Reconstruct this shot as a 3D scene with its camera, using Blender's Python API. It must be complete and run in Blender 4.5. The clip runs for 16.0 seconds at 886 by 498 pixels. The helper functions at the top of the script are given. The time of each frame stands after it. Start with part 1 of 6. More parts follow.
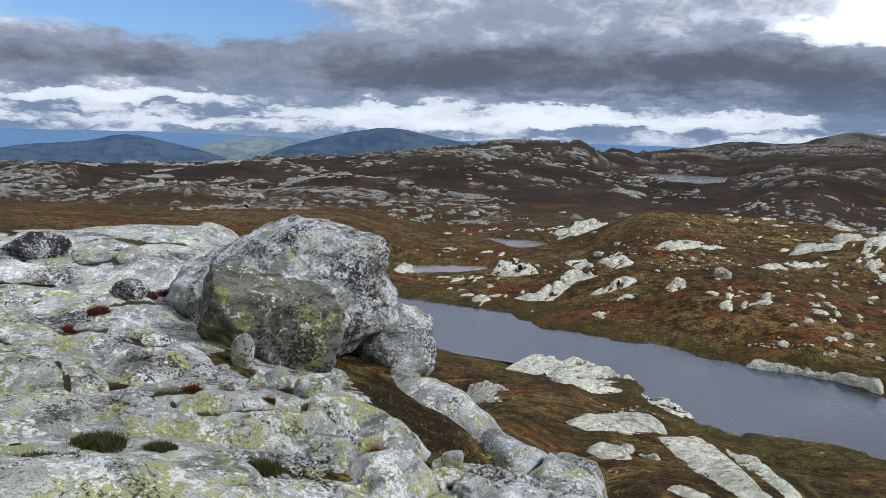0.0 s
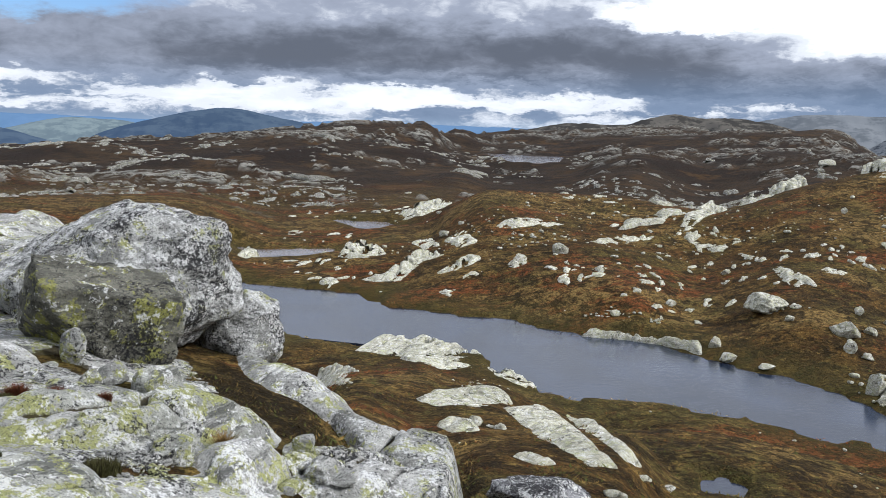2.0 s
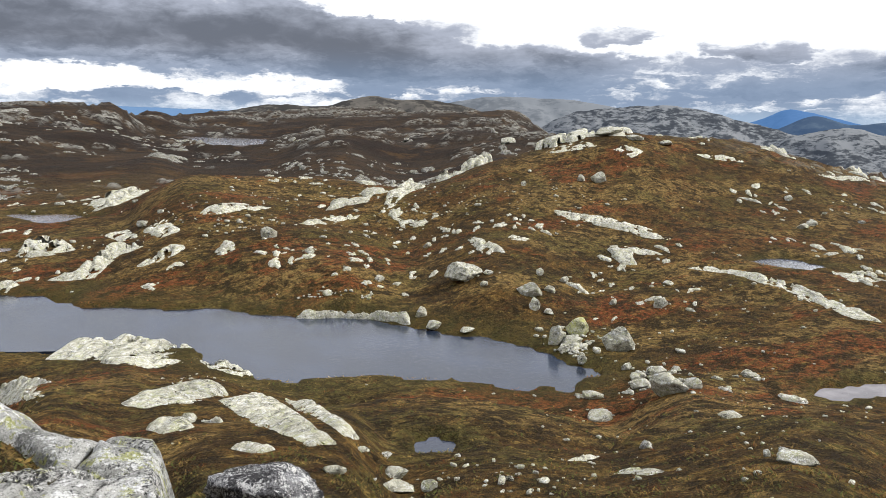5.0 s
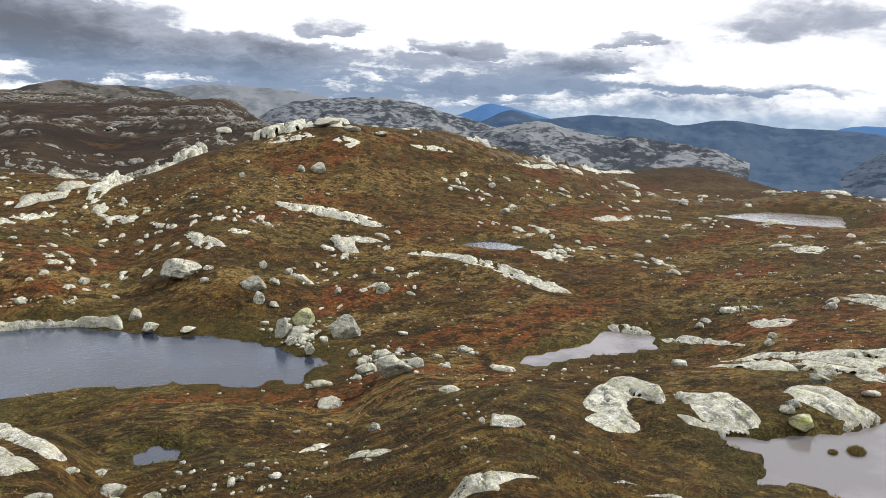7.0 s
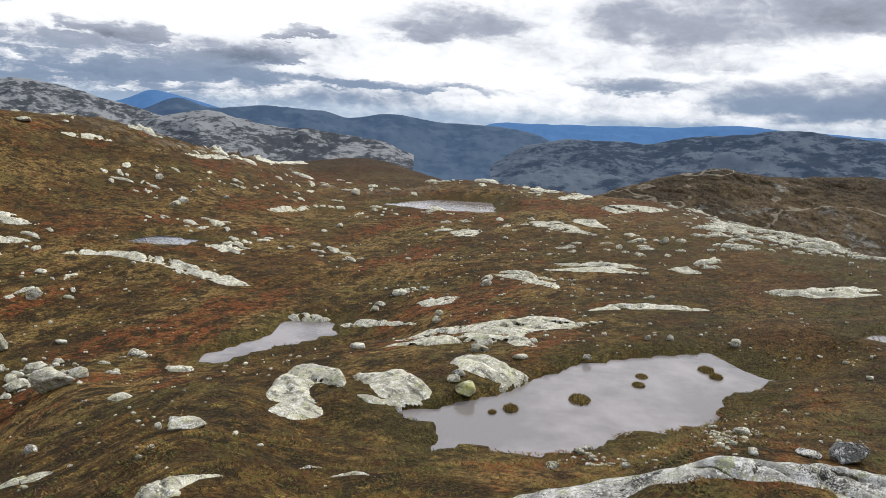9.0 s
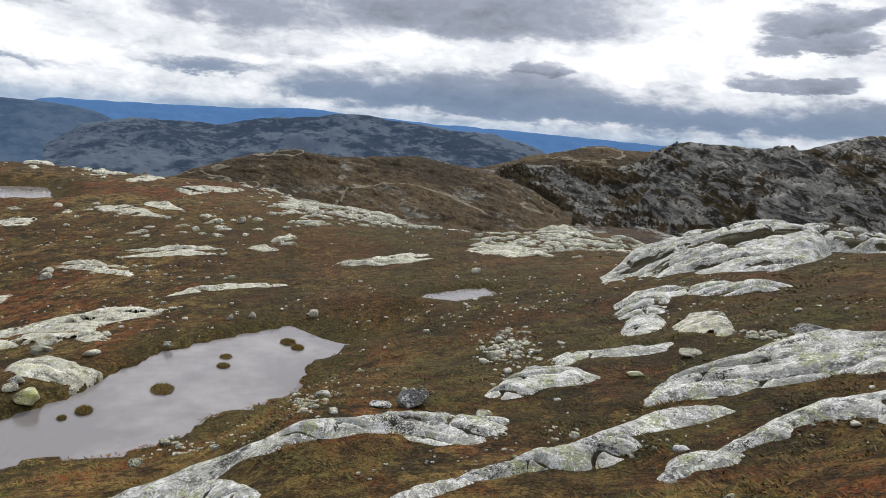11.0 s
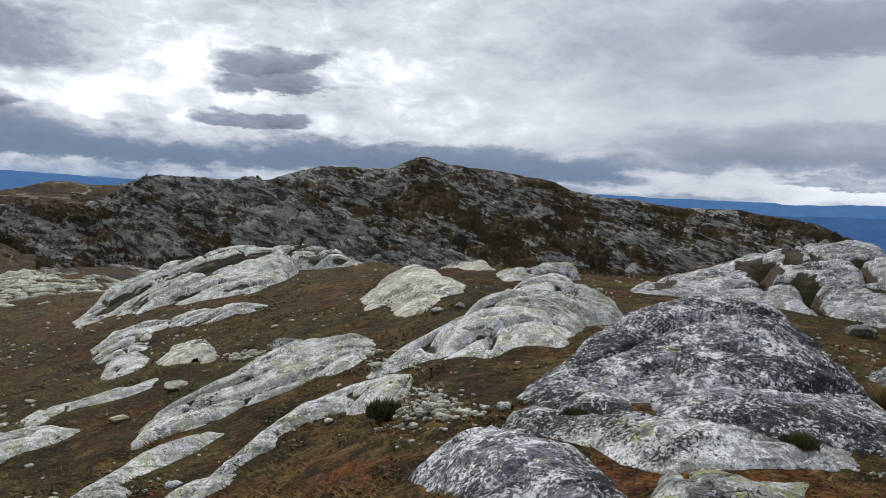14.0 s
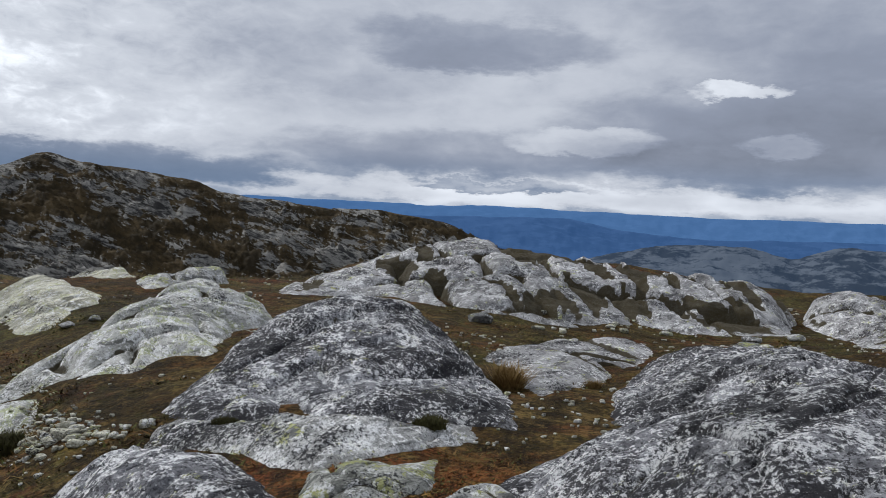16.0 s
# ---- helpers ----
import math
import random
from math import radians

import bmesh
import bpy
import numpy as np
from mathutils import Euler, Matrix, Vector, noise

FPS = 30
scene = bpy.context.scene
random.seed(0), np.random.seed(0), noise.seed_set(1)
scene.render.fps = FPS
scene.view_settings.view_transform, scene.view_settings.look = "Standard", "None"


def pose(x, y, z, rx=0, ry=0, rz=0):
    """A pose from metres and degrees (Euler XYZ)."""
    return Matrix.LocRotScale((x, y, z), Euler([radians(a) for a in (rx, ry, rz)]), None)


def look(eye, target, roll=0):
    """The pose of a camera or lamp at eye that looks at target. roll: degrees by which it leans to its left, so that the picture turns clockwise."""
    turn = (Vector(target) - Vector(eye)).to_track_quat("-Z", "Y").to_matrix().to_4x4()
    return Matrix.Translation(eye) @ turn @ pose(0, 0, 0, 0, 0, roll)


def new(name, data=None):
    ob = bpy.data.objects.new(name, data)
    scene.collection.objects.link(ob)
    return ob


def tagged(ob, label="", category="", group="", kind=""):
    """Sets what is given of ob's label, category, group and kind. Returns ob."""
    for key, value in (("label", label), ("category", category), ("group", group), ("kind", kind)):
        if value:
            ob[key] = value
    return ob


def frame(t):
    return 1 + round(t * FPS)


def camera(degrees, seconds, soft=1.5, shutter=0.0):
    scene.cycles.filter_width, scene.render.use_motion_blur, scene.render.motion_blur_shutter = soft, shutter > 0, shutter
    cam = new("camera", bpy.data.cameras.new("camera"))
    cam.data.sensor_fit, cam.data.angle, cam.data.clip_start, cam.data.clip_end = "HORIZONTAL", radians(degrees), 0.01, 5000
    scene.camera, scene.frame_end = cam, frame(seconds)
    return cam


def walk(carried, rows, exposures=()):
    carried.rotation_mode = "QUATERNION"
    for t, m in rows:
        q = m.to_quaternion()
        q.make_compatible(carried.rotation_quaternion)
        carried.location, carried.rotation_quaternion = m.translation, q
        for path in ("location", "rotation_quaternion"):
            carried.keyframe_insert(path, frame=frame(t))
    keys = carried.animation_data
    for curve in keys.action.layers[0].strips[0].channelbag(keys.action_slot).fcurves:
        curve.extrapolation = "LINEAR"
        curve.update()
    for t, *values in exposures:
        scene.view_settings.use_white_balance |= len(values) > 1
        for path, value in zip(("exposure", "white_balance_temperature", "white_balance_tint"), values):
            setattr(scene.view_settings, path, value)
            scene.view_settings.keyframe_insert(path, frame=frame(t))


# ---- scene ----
EYE = 1.65
cam = camera(59.34, 16.0, soft=0.5)
ROWS = [
    (0.0, 0.000, -0.000, 0.000, 0.14, -7.40, -1.06),
    (0.5, 0.007, -0.019, -0.000, -3.62, -7.49, -1.18),
    (1.0, 0.004, -0.021, 0.002, -5.66, -7.90, -1.30),
    (1.5, 0.004, -0.022, 0.003, -7.83, -8.46, -1.29),
    (2.0, 0.006, -0.017, 0.000, -11.20, -8.57, -1.06),
    (2.5, 0.015, 0.001, -0.008, -15.72, -8.98, -1.07),
    (3.0, 0.019, 0.007, -0.011, -18.41, -10.23, -1.17),
    (5.5, 0.077, -0.164, 0.064, -36.47, -9.61, -1.02),
    (6.0, 0.101, -0.125, 0.065, -40.54, -10.07, -1.55),
    (6.5, 0.116, -0.138, 0.064, -46.47, -10.13, -1.49),
    (7.0, 0.097, -0.163, 0.065, -52.90, -9.85, -1.65),
    (7.5, 0.055, -0.172, 0.070, -58.43, -9.49, -2.27),
    (8.0, 0.065, -0.163, 0.068, -64.16, -9.43, -2.71),
    (10.5, 0.175, -0.239, -0.027, -98.44, -9.36, -4.16),
    (11.0, 0.185, -0.242, -0.030, -106.96, -8.80, -4.62),
    (11.5, 0.197, -0.245, -0.042, -114.24, -7.33, -4.51),
    (12.0, 0.188, -0.254, -0.045, -120.32, -6.51, -3.69),
    (12.5, 0.197, -0.268, -0.057, -126.96, -6.14, -3.76),
    (13.0, 0.174, -0.292, -0.057, -132.12, -5.65, -3.74),
    (13.5, 0.168, -0.333, -0.056, -136.05, -5.21, -3.69),
    (14.0, 0.164, -0.347, -0.065, -144.41, -3.86, -3.08),
    (14.5, 0.171, -0.331, -0.061, -153.39, -2.86, -2.93),
    (15.0, 0.153, -0.310, -0.055, -158.84, -2.62, -2.84),
    (15.5, 0.134, -0.313, -0.045, -163.70, -2.52, -2.84),
    (16.0, 0.100, -0.286, -0.016, -169.91, -2.47, -2.91),
]
walk(cam, [(t, pose(x, y, z + EYE, 90 + pitch, roll, yaw)) for t, x, y, z, yaw, pitch, roll in ROWS],
     [(0, -0.30, 5780, 10), (3, 0.08, 6120, 10), (6.5, 0.15, 6400, 10), (10.5, -0.06, 6330, 10), (12.5, -0.1, 6250, 10), (13.5, -0.16, 6150, 10), (14.2, -0.46, 6030, 10), (15.2, -0.66, 5990, 10), (16, -0.48, 5980, 10)])

# ---------------------------------------------------------------- light
SUN_AZ, SUN_EL = 118.0, 38.0


class Nodes:
    """A small helper to write node trees as expressions."""

    def __init__(self, tree):
        self.tree = tree
        tree.nodes.clear()

    def add(self, kind, inputs=(), out=0, **props):
        n = self.tree.nodes.new(kind)
        for k, v in props.items():
            if k == "operation":
                n.operation = v
            elif k == "blend_type":
                n.blend_type = v
            elif k == "data_type":
                n.data_type = v
            elif k == "noise_type":
                n.noise_type = v
            elif k == "feature":
                n.feature = v
            elif k == "attribute_name":
                n.attribute_name = v
            elif k == "normalize":
                n.normalize = v
            elif k == "interpolation_type":
                n.interpolation_type = v
        for key, v in (inputs.items() if isinstance(inputs, dict) else enumerate(inputs)):
            if v is None:
                continue
            if isinstance(v, bpy.types.NodeSocket):
                self.tree.links.new(v, n.inputs[key])
            else:
                sock = n.inputs[key]
                sock.default_value = (*v, 1.0) if isinstance(v, tuple) and sock.type == "RGBA" and len(v) == 3 else v
        return n.outputs[out] if len(n.outputs) else n

    def math(self, op, a, b=None, c=None):
        return self.add("ShaderNodeMath", [a, b, c], operation=op)

    def vmath(self, op, a, b=None, out=0):
        return self.add("ShaderNodeVectorMath", [a, b], out=out, operation=op)

    def noise(self, vec, scale, detail=4.0, rough=0.55, distortion=0.0, out=0):
        return self.add("ShaderNodeTexNoise", {"Vector": vec, "Scale": scale, "Detail": detail, "Roughness": rough, "Distortion": distortion}, out=out)

    def step(self, v, a, b, lo=0.0, hi=1.0):
        return self.add("ShaderNodeMapRange", {0: v, 1: a, 2: b, 3: lo, 4: hi}, interpolation_type="SMOOTHSTEP")

    def mix(self, f, a, b, blend="MIX"):
        n = self.tree.nodes.new("ShaderNodeMix")
        n.data_type, n.blend_type = "RGBA", blend
        for s, v in ((n.inputs[0], f), (n.inputs[6], a), (n.inputs[7], b)):
            if isinstance(v, bpy.types.NodeSocket):
                self.tree.links.new(v, s)
            else:
                s.default_value = v if not isinstance(v, tuple) else (*v[:3], 1.0)
        return n.outputs[2]

    def xyz(self, x, y, z):
        return self.add("ShaderNodeCombineXYZ", [x, y, z])


CLOUDS = []


def cloud(bearing, height, wide, tall, amount, soft=0.7):
    """A bank of cloud (amount below 0: dark, above 0: bright) in the sky, in degrees."""
    CLOUDS.append((bearing, height, wide, tall, amount, soft))


cloud(-8, 6.0, 24, 1.9, -0.40)
cloud(14, 5.2, 20, 2.6, -0.42)
cloud(33, 3.6, 12, 1.6, -0.40)
cloud(-26, 5.4, 10, 1.3, -0.30)
cloud(-20, 3.5, 16, 0.9, -0.12)
cloud(-23, 3.0, 8, 0.5, 0.45)
cloud(0, 2.5, 12, 1.1, 0.42)
cloud(13, 2.6, 8, 1.0, 0.55)
cloud(27, 8.0, 5, 0.9, 0.55)
cloud(32, 9.6, 6, 1.6, 0.6)
cloud(50, 8.0, 22, 3.2, 0.60)
cloud(24, 6.4, 9, 1.8, -0.30)
cloud(45, 5.8, 2.6, 0.8, -0.55, 0.4)
cloud(53.5, 4.9, 3.6, 0.8, -0.45, 0.4)
cloud(62, 3.6, 5, 0.5, -0.40)
cloud(58, 2.2, 8, 0.6, -0.30)
cloud(74, 2.2, 7, 0.4, -0.30)
cloud(66, 5.0, 2.2, 0.4, -0.35, 0.4)
cloud(75, 6.8, 6, 1.3, -0.38)
cloud(86, 6.0, 20, 5.0, 0.32)
cloud(90, 3.0, 5, 0.6, -0.25)
cloud(96, 5.0, 5, 0.9, -0.22)
cloud(111, 8.8, 11, 2.2, -0.36)
cloud(123, 6.5, 8, 4.0, 0.14, 0.9)
cloud(116, 2.7, 24, 1.5, -0.34)
cloud(129, 6.5, 15, 4.0, 0.20)
cloud(132, 8.9, 4.8, 0.9, -0.55, 0.6)
cloud(132, 7.4, 4.6, 0.7, -0.50, 0.6)
cloud(131, 4.7, 4.0, 0.7, -0.45, 0.4)
cloud(114, 4.6, 2.0, 0.7, -0.35, 0.4)
cloud(147, 2.6, 13, 1.2, -0.32)
cloud(160, 10.5, 16, 2.2, -0.08)
cloud(172, 12.4, 9, 1.8, -0.28)
cloud(166, 8.0, 26, 6.0, 0.08)
cloud(147, 9.0, 8, 4.0, 0.12, 0.95)
cloud(90, 6.0, 9, 4.0, -0.14, 0.9)
cloud(95, 7.8, 10, 2.0, -0.38)
cloud(172, 4.6, 16, 1.6, -0.20)
cloud(192, 6.5, 14, 3.2, -0.26)
cloud(180, 5.7, 5, 1.1, 0.30, 0.5)
cloud(193, 5.8, 2.2, 0.8, 0.25, 0.5)
cloud(190, 9.5, 3, 0.5, 0.5, 0.5)
cloud(180, 1.7, 26, 1.0, 0.34)
cloud(174, 2.3, 7, 0.45, -0.40, 0.4)


def make_world():
    world = bpy.data.worlds.new("sky")
    scene.world = world
    world.use_nodes = True
    N = Nodes(world.node_tree)
    way = N.add("ShaderNodeTexCoord", out=0)
    x, y, z = N.add("ShaderNodeSeparateXYZ", [way]).node.outputs
    sky = N.tree.nodes.new("ShaderNodeTexSky")
    sky.sky_type, sky.sun_disc = "NISHITA", False
    sky.sun_elevation, sky.sun_rotation = radians(SUN_EL), radians(SUN_AZ)
    blue = N.mix(1.0, sky.outputs[0], (0.10, 0.12, 0.15), "MULTIPLY")
    d = N.math("ADD", N.math("MAXIMUM", z, 0.0), 0.13)
    p = N.xyz(N.math("DIVIDE", x, d), N.math("DIVIDE", y, d), N.math("MULTIPLY", z, 3.0))
    az = N.math("MULTIPLY", N.math("ARCTAN2", x, y), 57.2958)
    az = N.math("SUBTRACT", N.math("WRAP", az, 300.0, -60.0), 0.0)
    el = N.math("MULTIPLY", N.math("ARCSINE", z), 57.2958)
    q = N.xyz(N.math("MULTIPLY", az, 0.13), N.math("MULTIPLY", el, 0.36), 0.0)
    calm, crisp = N.step(az, 136.0, 164.0), N.step(az, 85.0, 50.0)
    w1 = N.math("SUBTRACT", N.noise(q, 1.0, 6.0, 0.6), 0.5)
    w2 = N.math("SUBTRACT", N.noise(N.vmath("ADD", q, (9.3, 4.1, 2.2)), 1.7, 6.0, 0.62), 0.5)
    az = N.math("ADD", az, N.math("MULTIPLY", w1, 9.0))
    el = N.math("ADD", el, N.math("MULTIPLY", w2, 3.4))
    streak = N.noise(p, 0.62, 4.0, 0.46, 0.2)
    s = N.math("ADD", N.math("MULTIPLY", streak, 0.9), 0.14)
    for b, h, wide, tall, amount, soft in CLOUDS:
        u = N.math("DIVIDE", N.math("SUBTRACT", az, float(b)), float(wide))
        v = N.math("DIVIDE", N.math("SUBTRACT", el, float(h)), float(tall))
        r = N.math("ADD", N.math("MULTIPLY", u, u), N.math("MULTIPLY", v, v))
        hit = N.step(r, 1.0 - soft, 1.0 + soft, amount, 0.0)
        if amount < 0:
            hit = N.math("MULTIPLY", hit, N.math("SUBTRACT", 1.05, N.math("MULTIPLY", v, 0.35)))
        s = N.math("ADD", s, hit)
    puff = N.noise(N.vmath("ADD", N.vmath("MULTIPLY", q, (2.4, 1.7, 1.0)), (1.7, 8.8, 5.0)), 0.8, 8.0, 0.55, 0.4)
    s = N.math("ADD", s, N.math("MULTIPLY", N.math("SUBTRACT", puff, 0.5), N.math("SUBTRACT", 0.72, N.math("MULTIPLY", calm, 0.42))))
    curl = N.noise(N.vmath("ADD", N.vmath("MULTIPLY", q, (3.6, 2.6, 1.0)), (6.7, 2.8, 3.0)), 1.5, 7.0, 0.58, 0.6)
    s = N.math("ADD", s, N.math("MULTIPLY", N.math("SUBTRACT", curl, 0.5), N.math("SUBTRACT", 0.46, N.math("MULTIPLY", calm, 0.36))))
    low_north = N.math("MULTIPLY", N.step(el, 5.2, 3.6), N.step(az, 75.0, 55.0))
    rolls = N.noise(N.xyz(N.math("MULTIPLY", az, 0.16), N.math("MULTIPLY", el, 1.1), 3.0), 1.0, 7.0, 0.6, 0.3)
    s = N.math("ADD", s, N.math("MULTIPLY", low_north, N.math("SUBTRACT", N.math("MULTIPLY", N.math("SUBTRACT", rolls, 0.5), 1.5), 0.06)))
    dark = N.mix(N.step(s, -0.32, 0.50), (0.15, 0.165, 0.20), (0.42, 0.45, 0.53))
    dark = N.mix(N.step(z, 0.03, 0.09, 0.72, 0.0), dark, (0.20, 0.285, 0.42))
    veil = N.mix(calm, (0.95, 0.96, 0.98), (0.84, 0.85, 0.88))
    c = N.mix(N.step(s, N.math("ADD", 0.36, N.math("MULTIPLY", crisp, 0.06)), N.math("SUBTRACT", 0.84, N.math("MULTIPLY", crisp, 0.08))), dark, veil)
    c = N.mix(N.step(s, 0.78, 1.15, 0.0, N.math("SUBTRACT", 1.0, N.math("MULTIPLY", calm, 0.6))), c, N.mix(low_north, (1.7, 1.7, 1.68), (1.1, 1.12, 1.14)))
    c = N.mix(N.step(z, 0.24, 0.5), c, (1.12, 1.14, 1.20))
    bu = N.math("DIVIDE", N.math("SUBTRACT", az, -19.0), 12.0)
    bv = N.math("DIVIDE", N.math("SUBTRACT", el, 8.8), 2.0)
    gap = N.step(N.math("ADD", N.math("MULTIPLY", bu, bu), N.math("MULTIPLY", bv, bv)), 0.5, 1.3, 1.0, 0.0)
    c = N.mix(gap, c, blue)
    low = N.step(z, 0.0, 0.022, 0.55, 0.0)
    c = N.mix(low, c, (0.42, 0.55, 0.70))
    bg = N.add("ShaderNodeBackground", {"Color": c, "Strength": 1.0})
    N.add("ShaderNodeOutputWorld", [bg])


make_world()
sun = new("sun", bpy.data.lights.new("sun", "SUN"))
sun.data.energy, sun.data.angle, sun.data.color = 4.1, radians(10), (1.0, 0.955, 0.885)
a, e = radians(SUN_AZ), radians(SUN_EL)
sun.matrix_world = look((0, 0, 0), (-math.sin(a) * math.cos(e), -math.cos(a) * math.cos(e), -math.sin(e)))


# ---------------------------------------------------------------- materials
def material(name):
    m = bpy.data.materials.new(name)
    m.use_nodes = True
    return m, Nodes(m.node_tree)


def finish(N, color, rough=0.9, bump=None, strength=0.3, dist=0.02, spec=0.3, metal=0.0):
    ins = {"Base Color": color, "Roughness": rough, "Specular IOR Level": spec, "Metallic": metal}
    if bump is not None:
        ins["Normal"] = N.add("ShaderNodeBump", {"Strength": strength, "Distance": dist, "Height": bump})
    N.add("ShaderNodeOutputMaterial", [N.add("ShaderNodeBsdfPrincipled", ins)])


def moor_color(N, pos):
    """Heather, dry grass, moss and red dwarf shrubs in patches."""
    y = N.add("ShaderNodeSeparateXYZ", [pos]).node.outputs[1]
    run = N.vmath("MULTIPLY", pos, (0.72, 1.35, 1.0))
    big, mid, fine = N.noise(pos, 0.03, 4, 0.6), N.noise(pos, 0.35, 6, 0.68), N.noise(pos, 2.6, 7, 0.74)
    c = N.mix(N.step(mid, 0.40, 0.60), (0.030, 0.016, 0.006), (0.092, 0.051, 0.014))
    c = N.mix(N.step(big, 0.50, 0.60, 0, 0.55), c, (0.095, 0.036, 0.011))
    c = N.mix(N.step(N.noise(run, 0.085, 7, 0.70), 0.475, 0.555, 0, 0.88), c, (0.185, 0.120, 0.042))
    c = N.mix(N.step(N.noise(N.vmath("ADD", pos, (40.0, 7.0, 0.0)), 0.13, 7, 0.74), 0.49, 0.58, 0, 0.75), c, (0.074, 0.062, 0.018))
    c = N.mix(N.step(N.noise(run, 0.075, 8, 0.76), 0.52, 0.585, 0, 0.85), c, (0.135, 0.034, 0.011))
    c = N.mix(N.step(N.noise(pos, 1.3, 7, 0.75), 0.55, 0.62, 0, 0.75), c, (0.120, 0.038, 0.012))
    c = N.mix(N.step(N.noise(N.vmath("ADD", pos, (5.0, 31.0, 0.0)), 1.9, 7, 0.75), 0.55, 0.62, 0, 0.8), c, (0.200, 0.130, 0.038))
    # near-black mottling: shade among the plants, put into the colour
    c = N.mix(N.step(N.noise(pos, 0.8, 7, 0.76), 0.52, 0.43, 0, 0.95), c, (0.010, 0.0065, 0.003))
    c = N.mix(1.0, c, (1.28, 1.28, 1.28), "MULTIPLY")
    south = N.step(N.math("ADD", y, N.math("MULTIPLY", N.math("SUBTRACT", big, 0.5), 30.0)), 8.0, -10.0, 0.0, 0.72)
    low = N.mix(N.step(mid, 0.42, 0.60), (0.012, 0.010, 0.003), (0.044, 0.033, 0.009))
    low = N.mix(N.step(N.noise(N.vmath("ADD", pos, (11.0, 3.0, 0.0)), 0.42, 7, 0.76), 0.49, 0.57, 0, 0.85), low, (0.050, 0.052, 0.011))
    low = N.mix(N.step(N.noise(pos, 0.5, 7, 0.75), 0.53, 0.60, 0, 0.85), low, (0.085, 0.024, 0.009))
    low = N.mix(N.step(N.noise(run, 1.1, 7, 0.76), 0.56, 0.63, 0, 0.8), low, (0.125, 0.090, 0.026))
    low = N.mix(N.step(N.noise(run, 0.11, 6, 0.70), 0.50, 0.58, 0, 0.6), low, (0.105, 0.040, 0.011))
    c = N.mix(south, c, low)
    c = N.mix(1.0, c, (1.24, 1.25, 1.20), "MULTIPLY")
    return c, fine


def moor_material():
    m, N = material("heather_moor")
    pos = N.add("ShaderNodeNewGeometry", out=0)
    rock = N.add("ShaderNodeAttribute", out=2, attribute_name="rock")
    wet = N.add("ShaderNodeAttribute", out=2, attribute_name="wet")
    c, fine = moor_color(N, pos)
    c = N.mix(N.math("MULTIPLY", wet, 0.7), c, N.mix(N.step(fine, 0.42, 0.58), (0.045, 0.046, 0.012), (0.120, 0.105, 0.030)))
    # dark flecks at three sizes paint the shade deep in the heather
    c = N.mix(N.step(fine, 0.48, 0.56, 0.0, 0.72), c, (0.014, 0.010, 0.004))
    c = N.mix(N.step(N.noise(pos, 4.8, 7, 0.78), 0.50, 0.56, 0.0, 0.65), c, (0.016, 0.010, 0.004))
    c = N.mix(N.step(N.noise(pos, 7.0, 5, 0.75), 0.54, 0.62, 0.0, 0.6), c, (0.130, 0.088, 0.028))
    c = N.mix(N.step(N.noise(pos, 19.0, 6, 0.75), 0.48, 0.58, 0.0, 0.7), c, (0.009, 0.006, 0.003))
    c = N.mix(N.step(N.noise(pos, 31.0, 5, 0.72), 0.57, 0.65, 0.0, 0.6), c, (0.14, 0.092, 0.032))
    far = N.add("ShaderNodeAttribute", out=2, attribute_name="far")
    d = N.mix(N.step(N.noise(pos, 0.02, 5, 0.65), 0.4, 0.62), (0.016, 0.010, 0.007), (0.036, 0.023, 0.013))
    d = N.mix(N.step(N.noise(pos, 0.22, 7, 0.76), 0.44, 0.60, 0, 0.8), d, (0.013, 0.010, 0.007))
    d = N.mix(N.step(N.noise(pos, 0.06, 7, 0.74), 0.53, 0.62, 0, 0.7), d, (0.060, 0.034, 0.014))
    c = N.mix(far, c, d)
    rock = N.math("MULTIPLY", rock, N.step(N.noise(pos, 0.30, 6, 0.74), 0.47, 0.53))
    r = N.mix(N.step(N.noise(pos, 0.5, 6, 0.75), 0.35, 0.65), (0.09, 0.088, 0.08), (0.28, 0.27, 0.235))
    col = N.mix(rock, c, r)
    finish(N, col, 0.95, N.math("ADD", fine, N.math("MULTIPLY", N.noise(pos, 9.0, 4, 0.7), 0.6)), 1.0, 0.16, 0.08)
    return m


